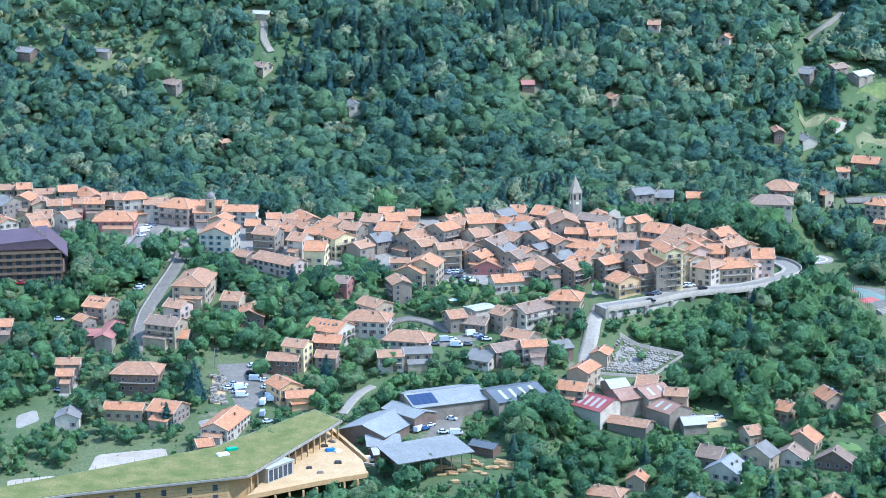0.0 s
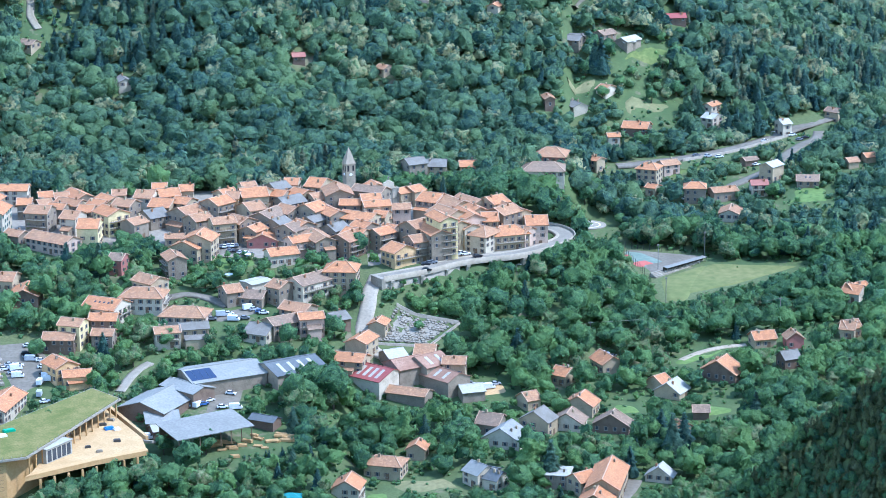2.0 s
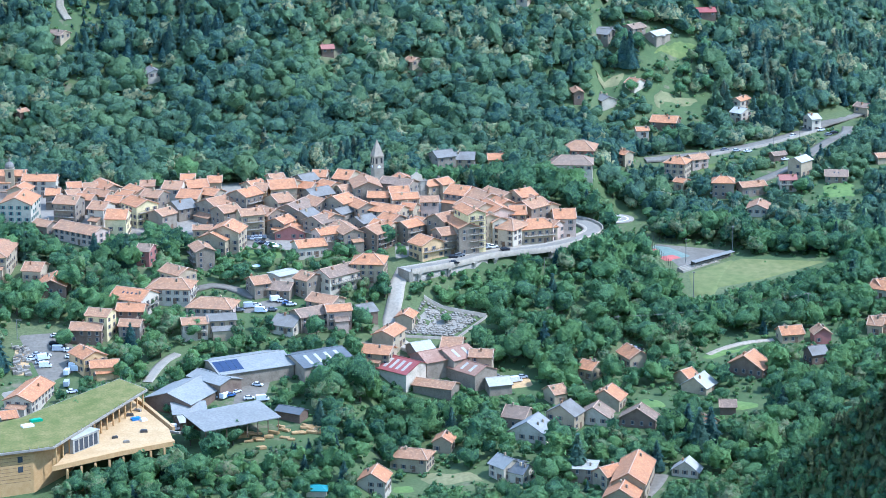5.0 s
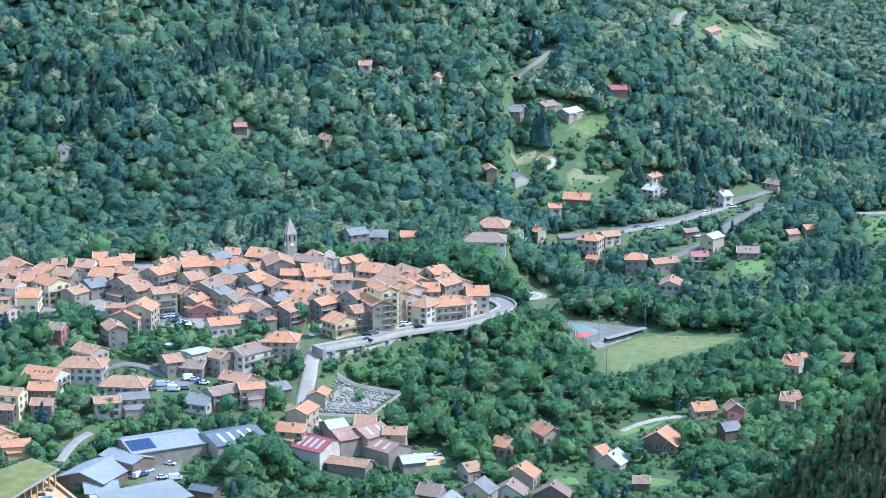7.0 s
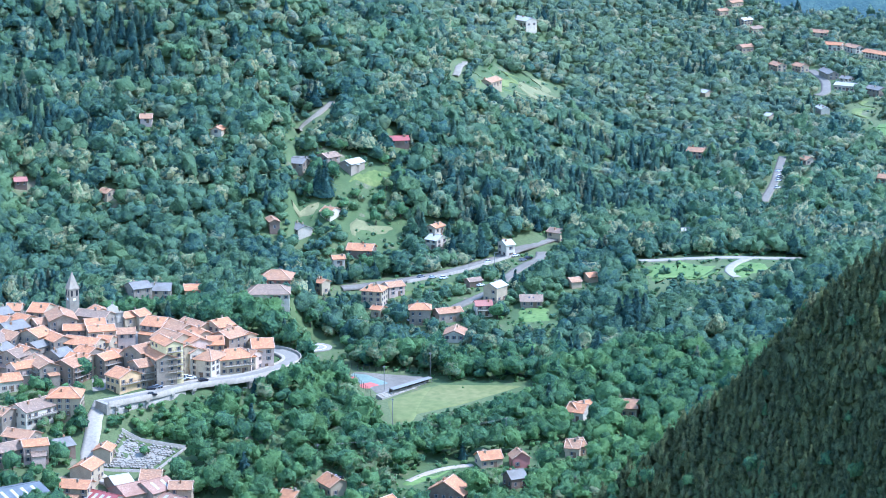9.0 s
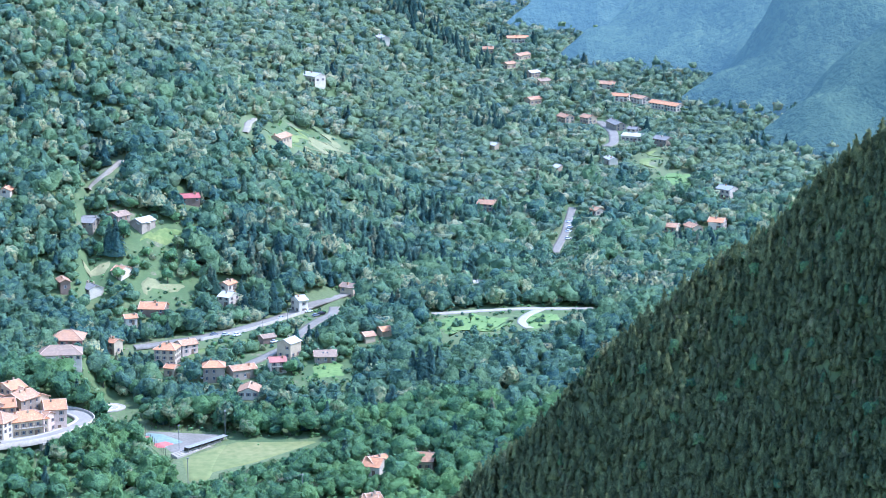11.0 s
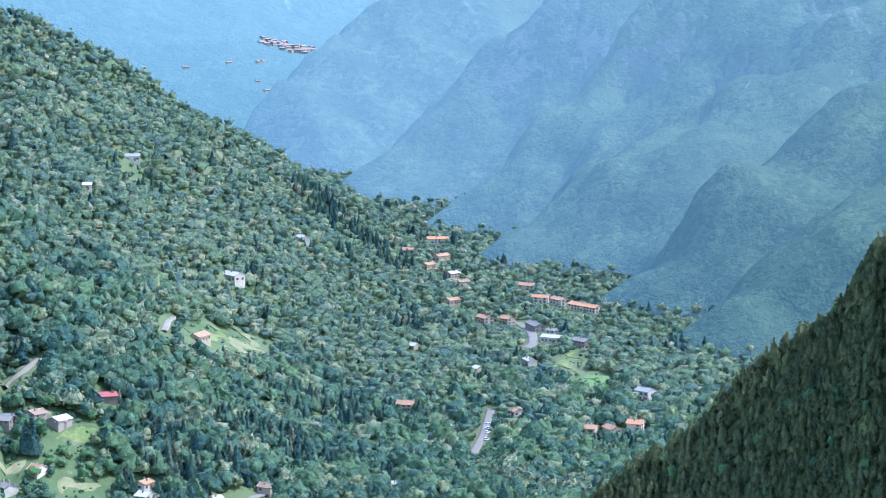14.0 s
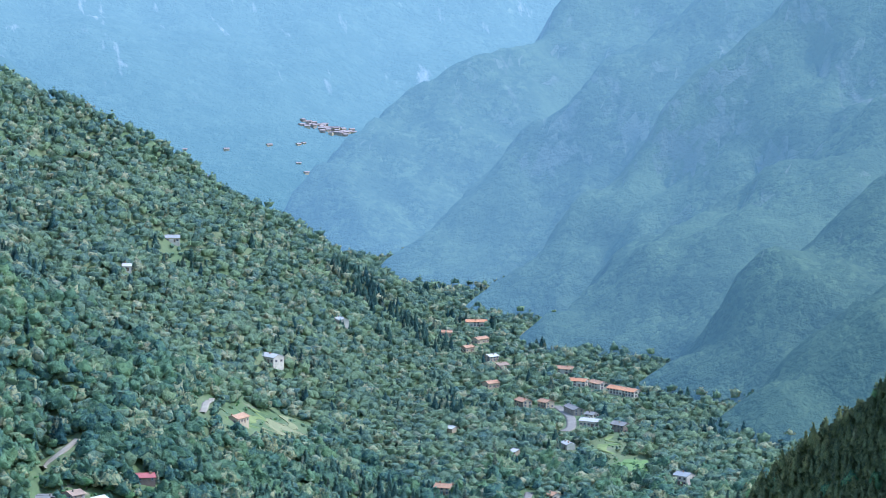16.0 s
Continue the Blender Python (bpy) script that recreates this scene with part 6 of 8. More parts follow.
def inset(poly, d):
    """The same outline drawn in by d, edge by edge."""
    out = []
    n = len(poly)
    for i in range(n):
        p, q, r_ = (Vector(poly[(i + k) % n]) for k in (-1, 0, 1))
        e1, e2 = (q - p).normalized(), (r_ - q).normalized()
        n1, n2 = Vector((-e1.y, e1.x)), Vector((-e2.y, e2.x))
        m = n1 + n2
        m = m / max(m.dot(n1), 0.3)
        out.append(tuple(q + m * d))
    return out


link("planting", *prism(inset(roof_poly, 0.6), RZ - 0.2, RZ + 0.08), M["green_roof"], hall)
body = inset(roof_poly, 1.8)
body[3], body[4] = (-65.2, 968.3), (-45.8, 1028.4)
link("wall", *prism(body, RZ - 17, RZ - 0.9), M["new_wood"], hall)
# cladding joints, glazing and columns along the front
def run(p, q, step):
    d = Vector(q) - Vector(p)
    k = max(1, int(d.length / step))
    return [(Vector(p) + d * (j + 0.5) / k, math.degrees(math.atan2(d.y, d.x))) for j in range(k)]


for i in (1,):
    for c, g in run(body[i], body[i + 1], 9.0):
        for z in (-7.5, -3.8):
            link("window", *join(box(-0.9, -0.08, z - 1.1, 0.9, 0.1, z + 1.1)), M["glass"], hall, at=pose(c.x, c.y, RZ, 0, 0, g))
    for z in (-1.6, -2.9, -4.2, -5.5, -6.8, -8.1, -9.4, -10.7, -12.0):
        for c, g in run(body[i], body[i + 1], 12.0):
            link("trim", *box(-6, -0.05, z - 0.05, 6, 0.02, z + 0.05), M["wood"], hall, at=pose(c.x, c.y, RZ, 0, 0, g))
for c, g in run(body[0], body[1], 5.0):
    link("window", *box(-2.3, -0.06, -6.5, 2.3, 0.1, -1.5), M["glass"], hall, at=pose(c.x, c.y, RZ, 0, 0, g))
for c, g in run(body[3], body[4], 3.2):
    link("sash", *box(-0.12, -0.12, -9.5, 0.12, 0.0, -0.9), M["new_wood"], hall, at=pose(c.x, c.y, RZ, 0, 0, g))
    link("window", *box(-1.2, -0.06, -9.5, 1.2, 0.06, -2.0), M["glass"], hall, at=pose(c.x, c.y, RZ, 0, 0, g))
for c, g in run(inset(roof_poly, 0.7)[3], inset(roof_poly, 0.7)[4], 4.5):
    link("column", *box(-0.22, -0.22, -8, 0.22, 0.22, -0.9), M["new_wood"], hall, at=pose(c.x, c.y, RZ, 0, 0, g))
for i in (0, 1, 2, 3, 4, 5, 6):
    for c, g in run(roof_poly[i], roof_poly[i + 1], 3.0):
        link("rail_post", *box(-0.05, -0.05, -0.2, 0.05, 0.05, 1.0), M["metal_grey"], hall, at=pose(c.x, c.y, RZ, 0, 0, g))
for k, (x, y) in enumerate(((-77.4, 982.0), (-80.1, 976.1))):
    link("roof_box", *join(box(-2.2, -1.2, 0, 2.2, 1.2, 0.7), box(-1.9, -1.0, 0.7, 1.9, 1.0, 0.9)), M["teal" if k == 0 else "white"], hall, at=pose(x, y, RZ + 0.05, 0, 0, 25))
CZ = -26.5
court_poly = [(-69.3, 949.6), (-45.9, 965.4), (-27.9, 974.1), (-29.9, 989.1), (-45.4, 1028.4), (-55.8, 999.5), (-64.5, 970.2)]
court = empty("timber_court", Matrix(), "sand-coloured raised court on timber columns", "court")
link("deck", *prism(court_poly, CZ - 1.0, CZ), M["sand"], court)
link("kerb", *prism([(-70.0, 948.4), (-45.9, 963.5), (-27.4, 972.8), (-27.9, 975.3), (-46.0, 966.7), (-68.2, 952.1)], CZ - 1.2, CZ + 0.6), M["new_wood"], court)
for c, g in run((-67.2, 948.4), (-28.8, 971.5), 5.5):
    link("column", *box(-0.35, -0.35, -12, 0.35, 0.35, -1.0), M["new_wood"], court, at=pose(c.x, c.y, CZ, 0, 0, g))
for k in range(6):
    link("step", *box(-0.35, -4.5, -0.9 - 0.3 * k, 0.35, 4.5, -0.05 - 0.25 * k), M["concrete"], court, at=pose(-30.1, 987.1, CZ, 0, 0, 65) @ Matrix.Translation((0.7 * k, 0, 0)))
link("low_wall", *prism([(-44.8, 1029.8), (-28.6, 988.4), (-27.6, 988.9), (-43.6, 1030.6)], CZ - 2, CZ + 0.7), M["sand"], court)
link("glass_entrance", *join(box(-7.0, -2.4, -4, 7.0, 2.4, 5.2), box(-7.3, -2.7, 5.2, 7.3, 2.7, 5.5)), M["metal_white"], court, at=pose(-60.8, 970.1, CZ, 0, 0, 52))
for k in range(5):
    link("window", *box(-6.2 + 2.6 * k, -2.48, 0.4, -4.3 + 2.6 * k, -2.38, 4.6), M["glass"], court, at=pose(-60.8, 970.1, CZ, 0, 0, 52))
for x, y, m, w, d, g in ((-42.2, 1000.6, "blue", 3.6, 2.4, 20), (-39.4, 999.2, "white", 2.4, 1.8, 30), (-44.7, 1005.4, "rail", 2.8, 1.4, 10), (-38.9, 985.9, "rail", 2.6, 1.8, 5), (-44.9, 974.3, "stone", 2.2, 1.0, 15), (-41.9, 1010.8, "stone", 3.0, 1.2, -30), (-49.2, 979.6, "rail", 2.2, 0.8, 15)):
    pile = empty("covered_pile", pose(x, y, CZ, 0, 0, g), "building materials stacked under a sheet on the court", "pile", "building materials")
    link("sheet", *join(box(-w / 2, -d / 2, 0, w / 2, d / 2, 0.7), box(-w / 2.6, -d / 2.6, 0.7, w / 2.6, d / 2.6, 0.95)), M[m], pile)
for k in range(7):
    q = Vector(roof_poly[0]).lerp(Vector(roof_poly[3]), k / 6)
    clear(q.x, q.y + 6, 13)
for q in court_poly:
    clear(q[0], q[1], 4, 3.5)
cm = np.mean(court_poly, 0)
for q in court_poly:
    clear(float(cm[0] + q[0]) / 2, float(cm[1] + q[1]) / 2, 8, 3.5)
clear(float(cm[0]), float(cm[1]), 10, 3.5)
for k in range(6):
    q = Vector(roof_poly[3]).lerp(Vector(roof_poly[4]), k / 5)
    clear(q.x, q.y, 8)

# ---- open timber shed of the sawmill ----
s0, s1 = Vector((-16.4, 979.3, 0)), Vector((10.9, 993.4, 0))
su = (s1 - s0).normalized()
sv = Vector((-su.y, su.x, 0))
LS = (s1 - s0).length
shed = empty("open_shed", Matrix(((su.x, sv.x, 0, s0.x), (su.y, sv.y, 0, s0.y), (0, 0, 1, -29.0), (0, 0, 0, 1))), "long open timber shed with a grey sheet roof", "shed")
link("roof", *slab([(-1, -1, 4.6), (LS, -1, 4.6), (LS, 17, 6.4), (-1, 17, 6.4)], 0.3), M["metal_grey"], shed)
for k in range(8):
    link("post", *box(k * LS / 7.2, 0, -1, k * LS / 7.2 + 0.3, 0.3, 4.5), M["wood"], shed)
    link("post", *box(k * LS / 7.2, 15.5, -1, k * LS / 7.2 + 0.3, 15.8, 6.1), M["wood"], shed)
link("back_wall", *box(0, 15.9, -1, LS, 16.1, 6), M["wood"], shed)
for k in range(6):
    for w_ in (4, 12):
        q = s0 + su * (k * LS / 5) + sv * w_
        clear(q.x, q.y, 8)
prng = random.Random(3)
for k in range(26):
    p = s1 + su * prng.uniform(-16, 16) + sv * prng.uniform(-6, 9)
    stack = empty("timber_stack", pose(p.x, p.y, float(ground(p.x, p.y)) + 0.1, 0, 0, prng.uniform(-40, 20)), "pale sawn timber stacked in the sawmill yard", "timber", "timber stacks")
    w, h2 = prng.uniform(2.5, 5), prng.uniform(0.5, 1.2)
    for j in range(4):
        link("board", *box(-w / 2, -0.8 + 0.4 * j, 0, w / 2 + prng.uniform(-0.4, 0.4), -0.45 + 0.4 * j, h2 * prng.uniform(0.7, 1)), M["new_wood"], stack)
for k in range(5):
    q = s1 + su * (k * 4 - 6) + sv * -2
    clear(q.x, q.y, 4)

# ---- cemetery ----
patch("cemetery_ground", [(61.7, 1093.2), (83.0, 1091.4), (96.9, 1109.1), (71.8, 1114.9)], M["stone"], 0.3, "pale paved cemetery ground", "cemetery")
crng = random.Random(4)
tomb_meshes = []
for k in range(5):
    w, l, hh = crng.uniform(1.0, 1.5), crng.uniform(1.9, 2.5), crng.uniform(0.25, 0.5)
    v, f = join(box(-w / 2, -l / 2, -0.3, w / 2, l / 2, hh), box(-w / 2 + 0.1, -l / 2 + 0.1, hh, w / 2 - 0.1, l / 2 - 0.1, hh + 0.12), box(-w / 2.4, l / 2 - 0.25, hh, w / 2.4, l / 2, hh + 0.5 + 0.12 * k))
    me = bpy.data.meshes.new("tomb")
    me.from_pydata(v, [], f)
    me.materials.append(M[("marble", "stone", "stone", "concrete", "marble")[k]])
    tomb_meshes.append(me)
ca, cb, cc_, cd = Vector((62.7, 1094.3)), Vector((82.6, 1092.6)), Vector((95.7, 1108.3)), Vector((72.3, 1114.7))
for i in range(17):
    for j in range(12):
        if crng.random() < 0.42 or i == 8 or j == 6:
            continue
        u, v = (i + 0.5 + crng.uniform(-0.12, 0.12)) / 17, (j + 0.5 + crng.uniform(-0.1, 0.1)) / 12
        p = (ca * (1 - u) + cb * u) * (1 - v) + (cd * (1 - u) + cc_ * u) * v
        ob = new("tomb", crng.choice(tomb_meshes))
        ob.matrix_basis = pose(p.x, p.y, float(ground(p.x, p.y)) + 0.3, 0, 0, 20 + crng.uniform(-2, 2)) @ Matrix.Diagonal((crng.uniform(0.7, 0.95), crng.uniform(0.7, 0.95), crng.uniform(0.4, 0.8), 1))
        tagged(ob, "pale stone tomb in the walled cemetery", "tomb", "tombs")
for k, (p, q) in enumerate((((61.6, 1092.2), (83.4, 1090.3)), ((83.4, 1090.3), (97.5, 1108.1)), ((97.5, 1108.1), (72.4, 1116.0)))):
    ribbon("cemetery_wall", [p, q], 0.6, M["stone"], lift=1.4 if k == 2 else 0.9, thick=5, label="grey stone cemetery wall", category="wall")
# stone yard by the car park
patch("stone_yard", [(-91.6, 1050.2), (-84.1, 1049.7), (-85.4, 1078.5), (-92.8, 1077.9)], M["sand"], 0.3, "gravel yard with stone blocks", "yard")
for k in range(34):
    u, v = crng.random(), crng.random()
    p = (Vector((-91.3, 1051.3)) * (1 - u) + Vector((-84.6, 1050.9)) * u) * (1 - v) + (Vector((-92.3, 1076.8)) * (1 - u) + Vector((-86.0, 1077.3)) * u) * v
    ob = new("stone_block", crng.choice(tomb_meshes))
    ob.matrix_basis = pose(p.x, p.y, float(ground(p.x, p.y)) + 0.3, 0, 0, crng.choice((10, 100)) + crng.uniform(-8, 8)) @ Matrix.Scale(crng.uniform(0.9, 1.5), 4)
    tagged(ob, "pale cut stone block standing in the yard", "stone block", "stone blocks")
link("shed_roof", *prism([(-93.4, 1080.0), (-85.6, 1080.7), (-85.9, 1086.2), (-93.8, 1085.5)], -20.5, -20.2), M["teal"])
tagged(bpy.data.objects["shed_roof"], "pale green flat roof over the stone yard", "roof")

# ---- cars and vans ----
PAINT = {k: simple("car_paint_" + k, c, tuple(min(0.85, v * 1.1) for v in c), 0.3, 0.3) for k, c in
         {"white": (0.72, 0.72, 0.72), "silver": (0.42, 0.44, 0.46), "grey": (0.15, 0.16, 0.17), "black": (0.02, 0.02, 0.025), "blue": (0.06, 0.13, 0.30), "red": (0.45, 0.03, 0.03)}.items()}


def loft(sections):
    """A skin through cross-sections (x, half width, z low, z high)."""
    v, f = [], []
    for x, w, lo, hi in sections:
        v += [(x, -w, lo), (x, w, lo), (x, w * 0.94, hi), (x, -w * 0.94, hi)]
    n = len(sections)
    for i in range(n - 1):
        for k in range(4):
            f.append((i * 4 + k, (i + 1) * 4 + k, (i + 1) * 4 + (k + 1) % 4, i * 4 + (k + 1) % 4))
    f += [(0, 1, 2, 3), (n * 4 - 1, n * 4 - 2, n * 4 - 3, n * 4 - 4)]
    return v, f


def car_meshes(paint, van):
    if van:
        bodyp = loft([(-2.5, 0.9, 0.4, 1.1), (-2.45, 0.98, 0.3, 2.2), (1.2, 0.98, 0.3, 2.25), (1.9, 0.95, 0.3, 1.25), (2.5, 0.85, 0.35, 0.95)])
        glass = loft([(1.15, 0.90, 1.35, 2.05), (1.3, 0.985, 1.3, 2.0), (1.95, 0.9, 1.28, 1.35)])
    else:
        bodyp = loft([(-2.1, 0.75, 0.4, 0.85), (-1.95, 0.86, 0.28, 0.98), (0.9, 0.88, 0.25, 0.95), (1.9, 0.82, 0.28, 0.78), (2.1, 0.7, 0.35, 0.65)])
        glass = loft([(-1.75, 0.72, 0.9, 1.0), (-1.1, 0.74, 0.9, 1.44), (0.2, 0.74, 0.9, 1.46), (1.05, 0.70, 0.85, 0.95)])
    out = []
    for nm, (v, f), m in (("body", bodyp, PAINT[paint]), ("glazing", glass, M["glass"]), ("wheel", prism(ring(0, 0, 0.32, 12), -0.11, 0.11), M["tyre"])):
        me = bpy.data.meshes.new(nm)
        me.from_pydata(v, [], f)
        me.materials.append(m)
        out.append(me)
    v, f = (box(-2.3, -0.92, 2.2, 1.1, 0.92, 2.27) if van else box(-1.1, -0.69, 1.44, 0.2, 0.69, 1.48))
    me = bpy.data.meshes.new("roof")
    me.from_pydata(v, [], f)
    me.materials.append(PAINT[paint])
    out.append(me)
    return out


CARS = {(p, v): car_meshes(p, v) for p in PAINT for v in (False, True)}


def car(x, y, yaw, paint="white", van=False, z=None, where="on the car park"):
    zz = float(ground(x, y)) + 0.3 if z is None else z
    c = empty("van" if van else "car", pose(x, y, zz, 0, 0, yaw), "%s %s parked %s" % (paint, "delivery van" if van else "hatchback car", where), "van" if van else "car", "parked cars")
    b, g, w, t = CARS[(paint, van)]
    shared("body", b, c, Matrix())
    shared("glazing", g, c, Matrix())
    shared("roof", t, c, Matrix())
    for px in (-1.35, 1.35):
        for py in (-0.84, 0.84):
            shared("wheel", w, c, Matrix.Translation((px, py, 0.32)) @ pose(0, 0, 0, 90))
    clear(x, y, 2.5)


car(-76.1, 1083.5, 10, "white", where="on the car park")
car(-76.6, 1076.9, 10, "black", where="on the car park")
car(-75.9, 1073.7, 5, "grey", where="on the car park")
car(-74.5, 1071.6, -5, "silver", van=True, where="on the car park")
car(-70.4, 1070.7, 0, "white", where="on the car park")
car(-69.6, 1065.3, 5, "white", where="on the car park")
car(-82.5, 1067.7, 15, "silver", where="on the car park")
car(-81.2, 1065.5, 15, "white", where="on the car park")
car(-80.0, 1064.4, 15, "white", van=True, where="on the car park")
car(-79.1, 1066.7, 10, "white", where="on the car park")
car(-78.9, 1057.9, 5, "white", van=True, where="on the car park")
car(-67.4, 1056.5, 0, "white", van=True, where="on the car park")
car(-66.4, 1054.3, 0, "white", van=True, where="on the car park")
car(-70.2, 1051.9, 80, "white", van=True, where="on the car park")
car(-69.9, 1041.9, 85, "silver", van=True, where="on the car park")
car(-68.7, 1059.8, 0, "black", where="on the car park")
car(-67.5, 1035.5, 20, "white", where="on the car park")
car(-80.9, 1061.0, 10, "silver", where="on the car park")
car(-84.4, 1064.2, 15, "white", where="on the car park")
car(0.7, 1106.1, 10, "silver", van=True, where="between the houses")
car(3.5, 1107.1, 15, "white", where="between the houses")
car(11.6, 1111.4, 20, "white", van=True, where="between the houses")
car(13.9, 1110.3, 20, "silver", where="between the houses")
car(17.7, 1106.9, 0, "white", where="between the houses")
car(5.3, 1101.6, -10, "white", van=True, where="between the houses")
car(9.9, 1102.7, 0, "grey", where="between the houses")
car(-3.4, 1102.8, 0, "grey", where="between the houses")
car(16.2, 1108.1, 0, "blue", where="between the houses")
car(-3.9, 1176.2, 80, "white", where="under the village")
car(-2.2, 1176.2, 80, "silver", where="under the village")
car(-0.5, 1176.3, 80, "white", where="under the village")
car(1.2, 1176.3, 80, "grey", where="under the village")
car(2.9, 1176.3, 80, "white", where="under the village")
car(4.6, 1177.3, 80, "silver", where="under the village")
car(6.3, 1177.3, 80, "white", where="under the village")
car(8.0, 1177.3, 80, "grey", where="under the village")
car(5.0, 1171.0, 60, "grey", where="under the village")
car(7.2, 1169.9, 60, "black", where="under the village")
car(9.3, 1167.8, 60, "silver", where="under the village")
car(11.5, 1166.7, 60, "white", where="under the village")
car(13.6, 1164.6, 60, "grey", where="under the village")
car(86.6, 1144.2, 12, "black", z=-5.95, where="on the viaduct road")
car(88.6, 1146.0, 12, "grey", z=-5.95, where="on the viaduct road")
car(89.8, 1146.9, 12, "grey", z=-5.95, where="on the viaduct road")
car(86.4, 1135.1, 12, "black", z=-5.95, where="on the viaduct road")
car(103.4, 1160.6, 12, "white", z=-5.95, where="on the viaduct road")
car(104.9, 1159.6, 12, "white", z=-5.95, where="on the viaduct road")
car(101.5, 1158.7, 12, "silver", z=-5.95, where="on the viaduct road")
car(109.6, 1154.8, 14, "black", z=-5.95, where="on the viaduct road")
car(-2.3, 1039.9, -20, "white", van=True, where="in the sawmill yard")
car(3.1, 1037.7, -20, "white", where="in the sawmill yard")
car(-13.1, 1027.9, 10, "silver", where="in the sawmill yard")
car(-9.6, 1027.9, 60, "white", van=True, where="in the sawmill yard")
car(-7.3, 1029.0, 30, "blue", where="in the sawmill yard")
car(-5.1, 1032.2, 30, "white", where="in the sawmill yard")
car(-0.2, 1025.8, 5, "white", where="in the sawmill yard")
car(4.8, 1024.5, 5, "white", van=True, where="in the sawmill yard")
car(-28.6, 1001.1, 10, "white", van=True, where="in the sawmill yard")
car(99.3, 1060.1, 10, "white", where="in a gravel yard")
car(104.7, 1058.5, 15, "white", van=True, where="in a gravel yard")
car(107.6, 1061.5, 15, "silver", where="in a gravel yard")
car(100.1, 1052.3, 0, "white", where="in a gravel yard")
car(96.6, 1062.7, 0, "grey", where="in a gravel yard")
car(-132.0, 1138.9, 30, "white", where="under the trees")
car(-131.4, 1142.2, 30, "grey", where="under the trees")
car(-130.7, 1145.5, 30, "silver", where="under the trees")
car(-130.1, 1148.8, 30, "white", where="under the trees")
car(-129.5, 1152.1, 30, "grey", where="under the trees")
car(-128.9, 1155.3, 30, "silver", where="under the trees")
car(-128.3, 1158.6, 30, "white", where="under the trees")
car(-147.7, 1063.9, 10, "white", where="by the village street")
car(-150.5, 1060.2, -10, "silver", where="by the village street")
car(-158.2, 1122.3, 0, "white", where="by the village street")
car(-179.2, 1161.5, 0, "red", where="by the village street")
car(-134.9, 1239.9, 30, "white", van=True, where="by the village street")
car(-135.5, 1232.5, 20, "white", where="by the village street")
car(-133.8, 1246.3, 30, "white", where="by the village street")
car(-132.0, 1249.6, 30, "grey", where="by the village street")
car(274.2, 1363.3, 22, "white", where="along the valley road")
car(290.3, 1374.7, 22, "white", where="along the valley road")
car(291.8, 1363.9, 22, "grey", where="along the valley road")
car(295.5, 1367.3, 22, "black", where="along the valley road")
car(235.0, 1337.2, 20, "grey", where="along the valley road")
car(240.3, 1335.2, 20, "silver", where="along the valley road")
car(245.6, 1333.2, 20, "white", where="along the valley road")
car(220.6, 1281.5, 10, "white", where="along the valley road")
car(261.1, 1318.6, 30, "white", where="along the valley road")
car(153.5, 1092.4, 0, "red", where="by a garden")
car(155.2, 1091.1, 0, "white", where="by a garden")
car(158.1, 1087.4, 60, "grey", where="by a garden")
car(493.7, 1584.6, 20, "white", where="on the far road")
car(488.4, 1565.0, 20, "white", where="on the far road")
car(483.6, 1551.7, 20, "white", where="on the far road")
car(475.0, 1525.8, 20, "white", where="on the far road")


# ---- trees that stand out ----
SINGLE_TREES = []


def single_tree(x, y, h, kind):
    SINGLE_TREES.append((x, y, h, kind))


single_tree(39.4, 1149.0, 8, "broad")
single_tree(43.3, 1152.0, 7, "broad")
single_tree(60.2, 1160.9, 9, "broad")
single_tree(57.2, 1164.3, 7, "broad")
single_tree(84.7, 1230.8, 6, "broad")
single_tree(82.0, 1228.9, 6, "broad")
single_tree(-41.4, 1185.0, 8, "broad")
single_tree(-35.2, 1182.1, 7, "broad")
single_tree(-80.5, 1205.0, 6, "broad")
single_tree(-91.9, 1155.7, 13, "fir")
single_tree(-63.7, 1155.5, 12, "fir")
single_tree(-49.7, 1146.5, 15, "fir")
single_tree(-53.4, 1149.5, 12, "fir")
single_tree(-97.0, 1054.1, 17, "fir")
single_tree(-46.4, 1073.2, 11, "fir")
single_tree(-123.2, 1085.8, 12, "fir")
single_tree(56.3, 1115.2, 8, "broad")
single_tree(55.8, 1118.8, 7, "broad")
single_tree(52.3, 1118.4, 5, "broad")
single_tree(-143.3, 1188.7, 11, "broad")
single_tree(-133.9, 1181.3, 12, "broad")
single_tree(-125.8, 1185.3, 13, "broad")
single_tree(-119.9, 1200.7, 10, "broad")
single_tree(-111.8, 1193.1, 9, "broad")
single_tree(-144.0, 1162.1, 11, "broad")
single_tree(-136.0, 1154.6, 11, "broad")
single_tree(-169.9, 1080.7, 9, "broad")
single_tree(-160.6, 1086.5, 10, "broad")
single_tree(-153.6, 1094.2, 9, "broad")
single_tree(-146.7, 1094.1, 9, "broad")
single_tree(-130.8, 1104.9, 9, "broad")
single_tree(-125.7, 1087.8, 9, "broad")
single_tree(-105.8, 1030.1, 11, "fir")
single_tree(-126.5, 1063.3, 9, "broad")
single_tree(-134.3, 1063.4, 9, "broad")
single_tree(-57.3, 1129.8, 8, "broad")
single_tree(-72.1, 1122.3, 12, "broad")
single_tree(-78.8, 1098.8, 11, "broad")
single_tree(-92.8, 1103.3, 12, "broad")
single_tree(-86.7, 1113.7, 12, "broad")
single_tree(-72.4, 1075.0, 9, "broad")
single_tree(-40.2, 1106.5, 8, "broad")
single_tree(-30.5, 1084.7, 9, "broad")
